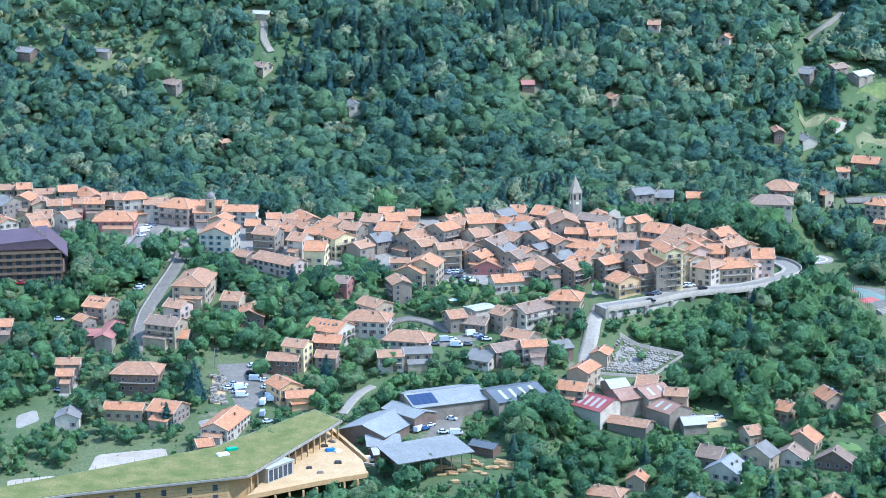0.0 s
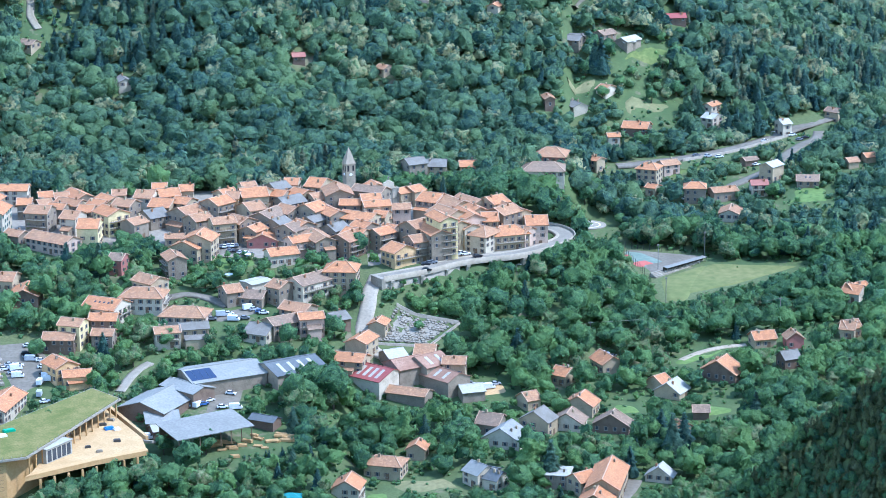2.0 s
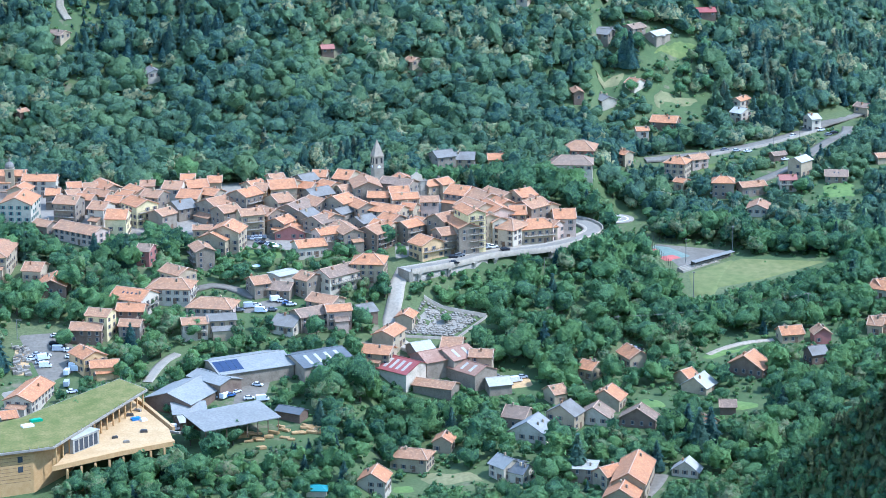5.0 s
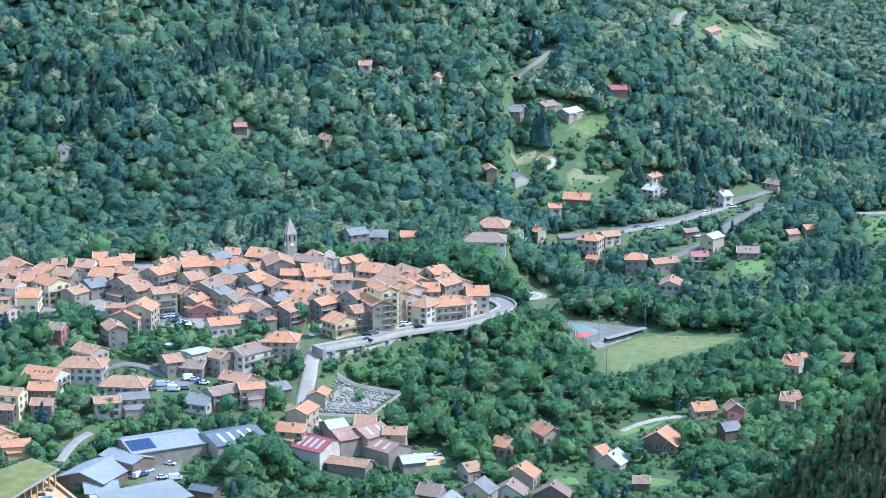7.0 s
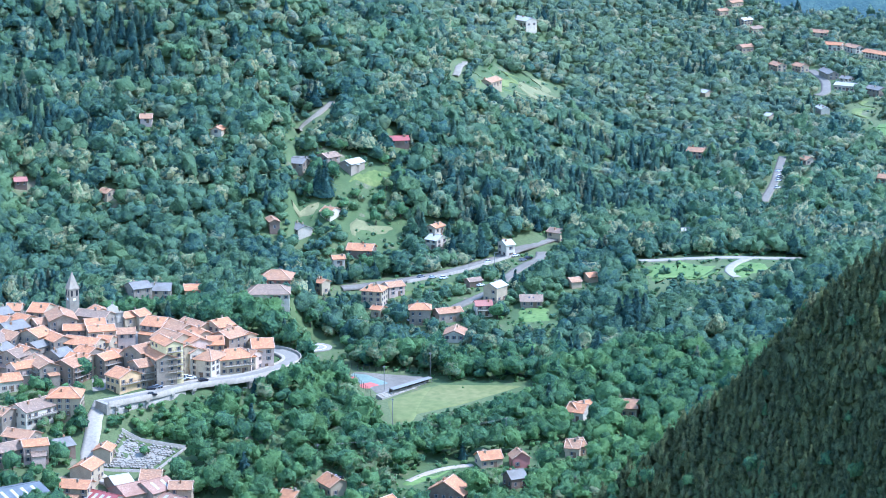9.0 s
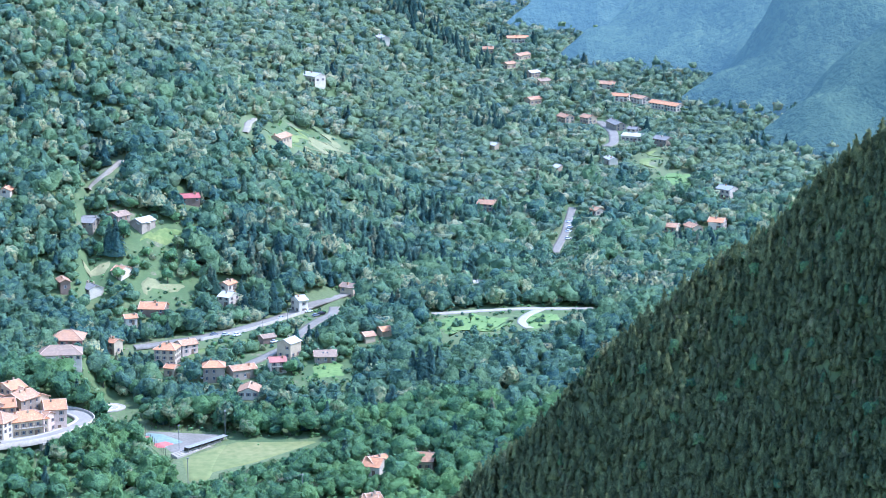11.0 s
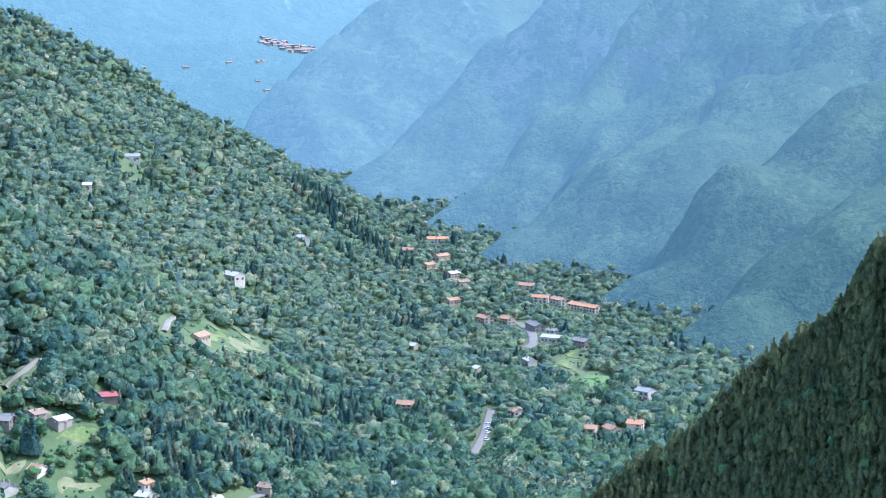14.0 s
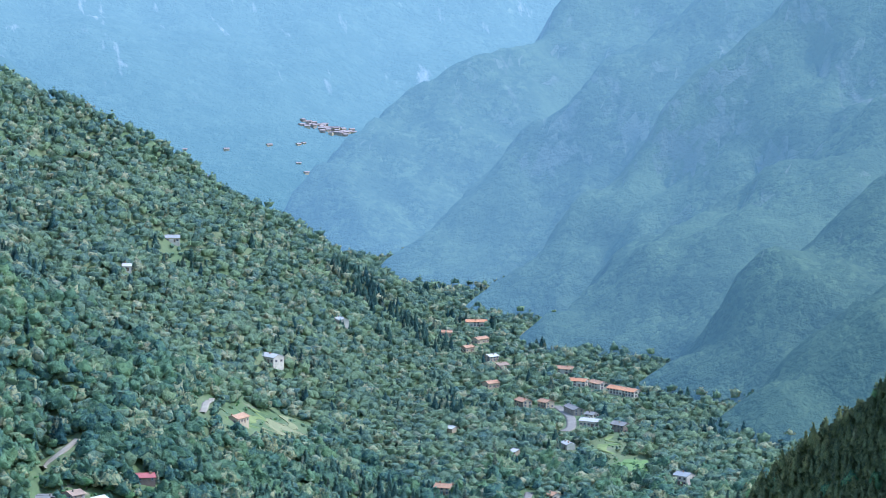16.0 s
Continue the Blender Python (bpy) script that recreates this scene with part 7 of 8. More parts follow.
single_tree(-21.4, 1079.4, 8, "broad")
single_tree(-49.9, 1059.7, 9, "broad")
single_tree(25.5, 1064.9, 9, "broad")
single_tree(45.3, 1087.9, 10, "broad")
single_tree(40.8, 1089.7, 9, "broad")
single_tree(26.9, 1076.0, 9, "broad")
single_tree(80.4, 1103.0, 5, "broad")
single_tree(92.6, 1083.5, 9, "broad")
single_tree(166.4, 989.7, 17, "fir")
single_tree(171.4, 994.3, 15, "fir")
single_tree(164.0, 1001.0, 14, "fir")
single_tree(118.4, 970.2, 17, "fir")
single_tree(147.9, 972.7, 12, "fir")
single_tree(174.1, 1198.5, 12, "broad")
single_tree(173.8, 1170.9, 13, "broad")
single_tree(177.0, 1158.8, 14, "broad")
single_tree(91.5, 1003.8, 9, "broad")
single_tree(114.1, 996.0, 11, "broad")
single_tree(35.7, 1031.7, 17, "broad")
single_tree(41.9, 1028.2, 16, "broad")
single_tree(28.8, 1022.1, 15, "broad")
single_tree(197.7, 1410.0, 20, "fir")
single_tree(194.8, 1410.5, 18, "fir")
single_tree(271.9, 1316.4, 9, "fir")
single_tree(277.4, 1313.0, 10, "fir")
single_tree(280.9, 1312.3, 9, "fir")
single_tree(272.4, 1376.3, 17, "fir")
single_tree(266.4, 1375.5, 16, "fir")
single_tree(261.6, 1373.1, 16, "fir")
single_tree(256.6, 1369.8, 15, "fir")
single_tree(317.8, 1249.8, 18, "fir")
single_tree(322.4, 1252.0, 20, "fir")
single_tree(327.1, 1254.2, 17, "fir")
single_tree(314.7, 1253.9, 16, "fir")
single_tree(202.7, 1301.8, 11, "fir")
single_tree(261.4, 1278.1, 9, "broad")
single_tree(208.7, 1358.2, 10, "broad")
single_tree(213.2, 1351.3, 11, "broad")

single_tree(-39.0, 957.8, 11, "broad")
single_tree(-47.8, 950.8, 10, "broad")
single_tree(-29.0, 959.3, 12, "broad")
single_tree(-13.9, 968.4, 12, "broad")
single_tree(-20.0, 958.5, 12, "broad")
single_tree(-55.5, 947.2, 9, "broad")
single_tree(-6.7, 987.2, 9, "broad")
single_tree(-22.2, 988.1, 8, "broad")

single_tree(-121.8, 1221.4, 7, "broad")
single_tree(-116.9, 1217.7, 7, "broad")
single_tree(-112.4, 1224.5, 7, "broad")
single_tree(-108.1, 1214.4, 7, "broad")
single_tree(-150.3, 1206.8, 8, "broad")
single_tree(-143.6, 1213.9, 8, "broad")
single_tree(-124.1, 1206.6, 7, "broad")
single_tree(-155.6, 1189.2, 8, "broad")

single_tree(-122.5, 1188.9, 9, "broad")
single_tree(-125.5, 1162.1, 10, "broad")
single_tree(-124.3, 1175.0, 9, "broad")
single_tree(-128.1, 1136.1, 9, "broad")
single_tree(-129.9, 1120.5, 9, "broad")
single_tree(-103.0, 1088.0, 8, "broad")
single_tree(-97.9, 1080.8, 7, "broad")
single_tree(-107.0, 1081.0, 8, "broad")
single_tree(-100.0, 1063.9, 9, "broad")
single_tree(-60.1, 1089.0, 7, "broad")
single_tree(-54.4, 1089.3, 8, "broad")
single_tree(-42.0, 1089.8, 8, "broad")
single_tree(-34.5, 1064.8, 8, "broad")
single_tree(-9.3, 1137.8, 6, "broad")
single_tree(-22.2, 1129.9, 6, "broad")
single_tree(-5.8, 1130.1, 6, "broad")
single_tree(-13.0, 1152.8, 6, "broad")
single_tree(-31.2, 1114.4, 6, "broad")
single_tree(52.8, 1128.9, 6, "broad")
single_tree(47.8, 1122.1, 6, "broad")
single_tree(40.5, 1114.0, 6, "broad")
single_tree(-3.0, 1160.4, 3, "broad")
single_tree(0.4, 1161.4, 3, "broad")
single_tree(3.8, 1163.6, 3, "broad")
single_tree(7.4, 1161.5, 3, "broad")
single_tree(11.0, 1163.6, 3, "broad")
single_tree(13.8, 1160.3, 3, "broad")
single_tree(-1.1, 1152.9, 3, "broad")
single_tree(6.1, 1153.9, 3.5, "broad")
single_tree(11.3, 1151.8, 3, "broad")
single_tree(93.2, 1121.0, 4, "broad")
single_tree(89.8, 1129.6, 4, "broad")
single_tree(85.7, 1131.8, 3, "broad")
single_tree(81.1, 1132.4, 3, "broad")
single_tree(76.1, 1128.6, 3, "broad")
single_tree(99.8, 1130.4, 4, "broad")
for x, y, h in ((-30.8, 1016.5, 4.5), (-28.0, 1011.1, 4), (-13.9, 1014.7, 4), (-38.9, 1034.9, 3.5), (-42.0, 1045.7, 4), (-46.5, 1055.5, 6), (-36.1, 1020.6, 3), (-32.7, 1007.7, 3.5), (-39.9, 1048.0, 3), (13.2, 1038.8, 4), (-44.0, 1060.5, 6), (-34.5, 1027.5, 3)):
    single_tree(x, y, h, "broad")
# young trees under the front of the timber court
for k in range(11):
    single_tree(-66 + 3.9 * k, 944.0 + 2.3 * k + (2 if k % 2 else 0), (7.5, 9.0, 8.2)[k % 3], "broad")
# trees between the terraces of the hillside gardens
for x, y, h in ((206, 1402, 7), (196, 1392, 8), (226, 1412, 8), (232, 1424, 7), (214, 1414, 6), (204, 1424, 9), (224, 1450, 8), (234, 1446, 7), (196, 1428, 8), (246, 1452, 7), (190, 1410, 8), (222, 1396, 7), (236, 1404, 9), (212, 1448, 8), (240, 1434, 8),
                (172, 1278, 8), (180, 1286, 9), (186, 1272, 8), (178, 1296, 9), (166, 1286, 7), (192, 1284, 8), (160, 1262, 5), (186, 1258, 7)):
    single_tree(x, y, h, "broad")
# ---- poles and wires ----
def pole(x, y, h, label="grey wooden power pole with a crossarm", arm=True):
    p = empty("power_pole", pose(x, y, float(ground(x, y))), label, "pole", "poles")
    link("mast", *prism(ring(0, 0, 0.15, 8), -0.6, h), M["metal_grey"], p)
    if arm:
        link("crossarm", *box(-1.1, -0.08, h - 0.7, 1.1, 0.08, h - 0.5), M["metal_grey"], p)
    return Vector((x, y, float(ground(x, y)) + h - 0.5))


def wire(a, b, sag):
    cv = bpy.data.curves.new("wire", "CURVE")
    cv.dimensions, cv.bevel_depth = "3D", 0.02
    sp = cv.splines.new("POLY")
    sp.points.add(24)
    for k in range(25):
        t = k / 24
        q = a.lerp(b, t)
        sp.points[k].co = (q.x, q.y, q.z - sag * 4 * t * (1 - t), 1)
    ob = new("power_line", cv)
    cv.materials.append(M["metal_white"])
    tagged(ob, "thin pale power line strung between poles", "cable", "power lines")


w0, w1, w2 = pole(234.3, 1125.8, 9), pole(151.5, 1106.6, 9), pole(110.0, 1078.1, 8)
for dx in (-1.0, 1.0):
    wire(w0 + Vector((dx, 0, 0)), w1 + Vector((dx, 0, 0)), 2.0)
    wire(w1 + Vector((dx, 0, 0)), w2 + Vector((dx, 0, 0)), 1.5)
pole(88.8, 1008.4, 9)
pole(-7.1, 995.0, 8)
for x, y in ((-91.3, 1082.4), (-46.4, 1073.2), (124.8, 1141.0), (202.2, 1334.3), (259.4, 1339.0), (232.0, 1296.9), (274.8, 1351.7)):
    lamp = empty("street_lamp", pose(x, y, float(ground(x, y))), "tall grey street lamp with a curved arm", "street lamp", "street lamps")
    link("mast", *prism(ring(0, 0, 0.12, 8), -0.4, 8.0), M["metal_grey"], lamp)
    link("arm", *box(0, -0.06, 7.9, 1.6, 0.06, 8.02), M["metal_grey"], lamp)
    link("lamp_head", *box(1.2, -0.18, 7.8, 2.0, 0.18, 7.95), M["metal_white"], lamp)


# stands of conifers: place and half sizes
FIR_ZONES = [(283.1, 1415.7, 38, 26), (340.9, 1484.0, 45, 30), (408.5, 1599.6, 50, 40), (355.5, 1477.8, 40, 24), (604.4, 2361.8, 30, 70), (625.1, 2325.2, 24, 60), (582.4, 2375.1, 24, 60),
             (-46.5, 1411.1, 40, 30), (52.2, 1449.3, 40, 30), (111.2, 1531.1, 40, 30), (85.0, 1549.4, 40, 30), (249.0, 1391.8, 14, 12), (278.6, 1217.4, 20, 14)]

# ---- garden parasols and awnings ----
for x, y, m in ((4.1, 1140.0, "white"), (12.9, 1161.4, "white"), (-163.9, 1086.1, "white")):
    shade_ = empty("parasol", pose(x, y, float(ground(x, y))), "open white garden parasol on a pole", "parasol", "parasols")
    link("pole", *prism(ring(0, 0, 0.06, 6), -0.3, 2.5), M["metal_grey"], shade_)
    rim = ring(0, 0, 1.9, 8)
    link("canopy", [(px, py, 2.1) for px, py in rim] + [(0, 0, 2.75)] + [(px, py, 2.0) for px, py in rim] + [(0, 0, 2.6)],
         [(k, (k + 1) % 8, 8) for k in range(8)] + [(9 + (k + 1) % 8, 9 + k, 17) for k in range(8)] + [(k, 9 + k, 9 + (k + 1) % 8, (k + 1) % 8) for k in range(8)], M[m], shade_)

# ---- trees ----
trs = np.random.RandomState(11)


def icosphere(sub):
    bm = bmesh.new()
    bmesh.ops.create_icosphere(bm, subdivisions=sub, radius=1)
    v = np.array([q.co[:] for q in bm.verts])
    f = np.array([[w.index for w in q.verts] for q in bm.faces])
    bm.free()
    return v, f


def sprays(centers, radii, n, size, low=-0.35, spread=0.6):
    """n leaf sprays (single triangles) over the open surface of overlapping lobes."""
    out = []
    weights = radii ** 2 / (radii ** 2).sum()
    while len(out) < n:
        k = trs.choice(len(radii), p=weights)
        d = trs.normal(size=3)
        d /= np.linalg.norm(d)
        if d[2] < low:
            continue
        p = centers[k] + d * radii[k] * trs.uniform(0.96, 1.10)
        if any(np.linalg.norm(p - centers[j]) < 0.9 * radii[j] for j in range(len(radii)) if j != k):
            continue
        nrm = d + trs.normal(size=3) * spread
        nrm /= np.linalg.norm(nrm)
        a = np.cross(nrm, trs.normal(size=3))
        a /= np.linalg.norm(a)
        b = np.cross(nrm, a)
        s = size * trs.uniform(0.7, 1.3)
        out.append([p + s * (a * math.cos(g) + b * math.sin(g)) * trs.uniform(0.75, 1.2) for g in (0.0, 2.1, 4.2)])
    return np.array(out).reshape(-1, 3, 3)


def billow(centers, radii, heart, sub, rough=0.025):
    """The outer skin of a cluster of lobes: triangles and their corner normals."""
    v, f = icosphere(sub)
    reach = np.zeros(len(v))
    for c, r in zip(centers, radii):
        o = heart - c
        b = v @ o
        q = b * b - (o @ o - r * r)
        reach = np.maximum(reach, np.where(q > 0, -b + np.sqrt(np.maximum(q, 0)), 0.0))
    reach = np.maximum(reach, 0.3) * (1 + rough * trs.normal(size=len(v)))
    p = heart + v * reach[:, None]
    fn = np.cross(p[f[:, 1]] - p[f[:, 0]], p[f[:, 2]] - p[f[:, 0]])
    vn = np.zeros_like(p)
    for k in range(3):
        np.add.at(vn, f[:, k], fn)
    vn /= np.linalg.norm(vn, axis=1)[:, None] + 1e-9
    up = fn[:, 2] / (np.linalg.norm(fn, axis=1) + 1e-9) > -0.55
    return p[f][up], vn[f][up]


def crown(leaves, skin, z):
    """Template of a crown: triangles, corner normals, 1 where it is skin and not a loose spray."""
    tris, norms = skin
    if len(leaves):
        d = leaves.mean(1) - (0, 0, z * 0.75)
        d /= np.linalg.norm(d, axis=1)[:, None] + 1e-9
        tris, norms = np.concatenate([leaves, tris]), np.concatenate([np.repeat(d[:, None, :], 3, 1), norms])
    whole = np.ones(len(tris))
    whole[:len(leaves)] = 0
    return tris, norms, whole


def broad(n, size, lobes=9, sub=2):
    """Billowing crown of unit radius standing on the ground."""
    tall = trs.uniform(0.8, 1.3)
    c, r = [np.array([trs.uniform(-0.15, 0.15), trs.uniform(-0.15, 0.15), 1.0 * tall])], [0.54]
    for i in range(lobes):
        a, e = i * 2.4 + trs.uniform(0, 0.7), trs.uniform(-0.55, 0.95)
        q = trs.uniform(0.45, 0.82) * math.sqrt(1 - e * e)
        c.append(np.array([q * math.cos(a), q * math.sin(a), (1.1 + 0.66 * e) * tall]))
        r.append(trs.uniform(0.18, 0.42))
    c, r = np.array(c), np.array(r)
    return crown(sprays(c, r, n, size), billow(c, r, np.array([0, 0, 1.05 * tall]), sub), 1.05)


def conifer(n, size, slim=0.34):
    """Pointed crown of height 2, as drooping tiers of sprays."""
    out = []
    for i in range(n):
        h = trs.uniform(0, 1) ** 0.75
        z = 0.15 + 1.85 * (1 - (1 - h))
        rad = slim * 2 * (1.02 - h) * (0.75 + 0.25 * math.sin(h * 43)) + 0.02
        a = trs.uniform(0, 6.283)
        p = np.array([rad * math.cos(a), rad * math.sin(a), z])
        o = np.array([math.cos(a), math.sin(a), -0.35])
        t = np.array([-math.sin(a), math.cos(a), trs.uniform(-0.3, 0.3)])
        s = size * trs.uniform(0.7, 1.3) * (0.55 + 0.6 * (1 - h))
        out.append([p + o * s, p - o * s * 0.8 + t * s * 0.8, p - o * s * 0.8 - t * s * 0.8])
    k = 7
    ring_ = [(slim * 1.75 * math.cos(j * 6.283 / k), slim * 1.75 * math.sin(j * 6.283 / k), 0.12) for j in range(k)]
    core = [[ring_[j], ring_[(j + 1) % k], (0, 0, 1.9)] for j in range(k)]
    tris = np.concatenate([np.array(out), np.array(core)])
    d = tris - (0, 0, 0.5) - np.array((0, 0, 0.75)) * (tris[..., 2:] - 0.5)
    d /= np.linalg.norm(d, axis=2)[..., None] + 1e-9
    whole = np.ones(len(tris))
    whole[:len(out)] = 0
    return tris, d, whole


def pine(n, size):
    """Narrow uneven crown of a mountain pine."""
    c, r = [], []
    for i in range(9):
        h, a = i / 8, i * 2.4 + trs.uniform(0, 0.8)
        q = 0.42 * (1 - h) ** 0.8 * trs.uniform(0.6, 1.2)
        c.append((q * math.cos(a), q * math.sin(a), 0.45 + 1.35 * h))
        r.append((0.42 - 0.26 * h) * trs.uniform(0.8, 1.2))
    c, r = np.array(c), np.array(r)
    return crown(sprays(c, r, n, size, low=-0.5, spread=1.0), billow(c, r * 0.85, np.array([0, 0, 0.9]), 1, 0.1), 0.9)


def tri_mesh(name, tris, tints, normals, mat):
    me = bpy.data.meshes.new(name)
    n = len(tris)
    me.vertices.add(n * 3)
    me.vertices.foreach_set("co", tris.reshape(-1).astype(np.float32))
    me.loops.add(n * 3)
    me.loops.foreach_set("vertex_index", np.arange(n * 3, dtype=np.int32))
    me.polygons.add(n)
    me.polygons.foreach_set("loop_start", np.arange(0, n * 3, 3, dtype=np.int32))
    me.update(calc_edges=True)
    at = me.attributes.new("tint", "FLOAT_COLOR", "FACE")
    at.data.foreach_set("color", tints.astype(np.float32).ravel())
    out = me.attributes.new("outward", "FLOAT_VECTOR", "CORNER")
    out.data.foreach_set("vector", normals.astype(np.float32).ravel())
    corner = me.attributes.new("spray", "FLOAT_VECTOR", "CORNER")
    corner.data.foreach_set("vector", np.tile(np.eye(3, dtype=np.float32).ravel(), n))
    me.materials.append(mat)
    return me


TEMPLATES = {
    "near": [broad(110, 0.20, 15, 2) for i in range(8)],
    "mid": [broad(80, 0.20, 14, 2) for i in range(8)],
    "upper": [broad(44, 0.23, 13, 2) for i in range(7)],
    "far": [broad(12, 0.32, 7, 1) for i in range(7)],
    "bush": [broad(10, 0.36, 5, 1) for i in range(5)],
    "fir": [conifer(150, 0.28) for i in range(4)],
    "pine": [pine(46, 0.24) for i in range(7)],
}


def plant(kind, X, Y, Z, S, TI, FL, stretch=None):
    """Triangles, tints and normals of many trees of one kind."""
    tris, tint, norm = [], [], []
    which = trs.randint(0, len(TEMPLATES[kind]), len(X))
    for k, (T, N, whole) in enumerate(TEMPLATES[kind]):
        m = which == k
        n = int(m.sum())
        if not n:
            continue
        a = trs.uniform(0, 6.283, n)
        ca, sa_ = np.cos(a)[:, None, None], np.sin(a)[:, None, None]
        s = S[m][:, None, None]
        x = (T[None, :, :, 0] * ca - T[None, :, :, 1] * sa_) * s + X[m][:, None, None]
        y = (T[None, :, :, 0] * sa_ + T[None, :, :, 1] * ca) * s + Y[m][:, None, None]
        z = T[None, :, :, 2] * s * (1.0 if stretch is None else stretch[m][:, None, None]) + Z[m][:, None, None]
        tris.append(np.stack([x, y, z], -1).reshape(-1, 3, 3))
        c = np.repeat(np.stack([TI[m], FL[m], np.zeros(n), np.ones(n)], -1), len(T), 0).reshape(n, len(T), 4)
        c[:, :, 2] = whole
        tint.append(c.reshape(-1, 4))
        norm.append(np.stack([N[None, :, :, 0] * ca - N[None, :, :, 1] * sa_, N[None, :, :, 0] * sa_ + N[None, :, :, 1] * ca, np.repeat(N[None, :, :, 2], n, 0)], -1).reshape(-1, 3))
    return np.concatenate(tris), np.concatenate(tint), np.concatenate(norm)


# where trees may stand, and how tall, so that what lies behind stays open
def scatter(a0, a1, r0, r1, step):
    """Jittered plan positions in a sector."""
    pts = []
    for r in np.arange(r0, r1, step * 0.9):
        n = int(radians(a1 - a0) * r / step)
        a = np.radians(a0 + (np.arange(n) + 0.5 + trs.uniform(-0.45, 0.45, n)) / n * (a1 - a0))
        q = r + trs.uniform(-0.45, 0.45, n) * step
        pts.append(np.stack([q * np.sin(a), q * np.cos(a)], 1))
    return np.concatenate(pts)


def height_limit(P, tall):
    """Heights cut down in front of open things; 0 on top of them."""
    cl = np.array(KEEP_CLEAR)
    cells = {}
    for i, (x, y, q, up) in enumerate(cl):
        reach = q + 42
        for cx in range(int((x - reach) // 20), int((x + reach) // 20) + 1):
            for cy in range(int((y - reach) // 20), int((y + reach) // 20) + 1):
                cells.setdefault((cx, cy), []).append(i)
    key = np.floor(P / 20).astype(int)
    order = {}
    for i, k in enumerate(map(tuple, key)):
        order.setdefault(k, []).append(i)
    tall = tall.copy()
    for k, idx in order.items():
        if k not in cells:
            continue
        c = cl[cells[k]]
        p = P[idx]
        d = p[:, None, :] - c[None, :, :2]
        dist = np.hypot(d[..., 0], d[..., 1])
        t = tall[idx]
        rad = t[:, None] * 0.28
        t = np.where((dist < c[None, :, 2] + rad).any(1), 0, t)
        far = np.hypot(c[:, 0], c[:, 1])
        ux, uy = c[:, 0] / far, c[:, 1] / far
        s = -(d[..., 0] * ux + d[..., 1] * uy)
        lat = np.abs(d[..., 0] * uy - d[..., 1] * ux)
        hit = (s > 0) & (lat < c[None, :, 2] * 0.75 + 0.3 * t[:, None])
        lim = np.where(hit, np.maximum(s - c[None, :, 2] * 0.5, 0) * (H / far)[None, :] + c[None, :, 3], 99).min(1)
        tall[idx] = np.minimum(t, lim)
    return tall




def meadow_mask(P):
    m = np.zeros(len(P), bool)
    for x, y, a, b, g in OPEN:
        c, s = math.cos(radians(g)), math.sin(radians(g))
        u, v = (P[:, 0] - x) * c + (P[:, 1] - y) * s, -(P[:, 0] - x) * s + (P[:, 1] - y) * c
        m |= (u / a) ** 2 + (v / b) ** 2 < 1 + 0.35 * wave(P[:, 0], P[:, 1], 30, 0.7)
    return m


def crest_elevation(az):
    return np.radians(-20.0 + (np.clip(az, -20, 24.6) - 10) * 0.868)


def forest():
    allP, allT = [], []
    for a0, a1, r0, r1, step, tall in ((-11, 27, 900, 1160, 6.5, 9.6), (-11, 27, 1160, 1560, 5.6, 9.8), (-11, 27, 1560, 2000, 6.6, 9.8), (1, 27, 2000, 3300, 8.0, 9.8)):
        P = scatter(a0, a1, r0, r1, step)
        allP.append(P)
        allT.append(tall * trs.uniform(0.55, 1.3, len(P)))
    P, T = np.concatenate(allP), np.concatenate(allT)
    r, az = np.hypot(P[:, 0], P[:, 1]), np.degrees(np.arctan2(P[:, 0], P[:, 1]))
    Z = ground(P[:, 0], P[:, 1])
    el = np.arctan2(Z + T - H, r)
    keep = (el > crest_elevation(az) - 0.01) | (trs.uniform(size=len(P)) < 0.12) | (az < 10)
    first = np.interp(az, [-10, -6, -4, -2.5, -0.5, 3, 7], [1238, 1232, 1200, 1182, 1166, 1150, 1170])
    last = np.interp(az, [-11, 3, 7], [1262, 1258, 1215])
    keep &= ~((r > first) & (r < last) & (az < 6.75))      # the old village itself
    foot = np.where(r > 1700, mountain_right(P[:, 0], P[:, 1]), -99)
    keep &= foot < Z + trs.uniform(2, 9, len(P))
    Z = np.maximum(Z, foot)
    # above the reach of the view the woods thin out
    reach = np.interp(az, [-11, 1.5, 4.3, 6.6, 7.0], [-8.0, -6.5, -5.3, -3.3, 4.0])
    keep &= (np.degrees(el) < reach) | (trs.uniform(size=len(P)) < 0.3)
    keep &= (az > -9.6) | (trs.uniform(size=len(P)) < 0.3)
    open_ground = meadow_mask(P)
    keep &= ~(open_ground & (trs.uniform(size=len(P)) < 0.3))
    T = np.where(open_ground, T * trs.uniform(0.35, 0.85, len(P)), T)
    P, T, Z, r, az = P[keep], T[keep], Z[keep], r[keep], az[keep]
    garden = (r < 1150) & (az < 3)
    T = np.where(garden, T * 0.8, T)
    T = height_limit(P, T)
    keep = T > 1.1
    return P[keep], T[keep], Z[keep], r[keep]


P, T, Z, R_ = forest()

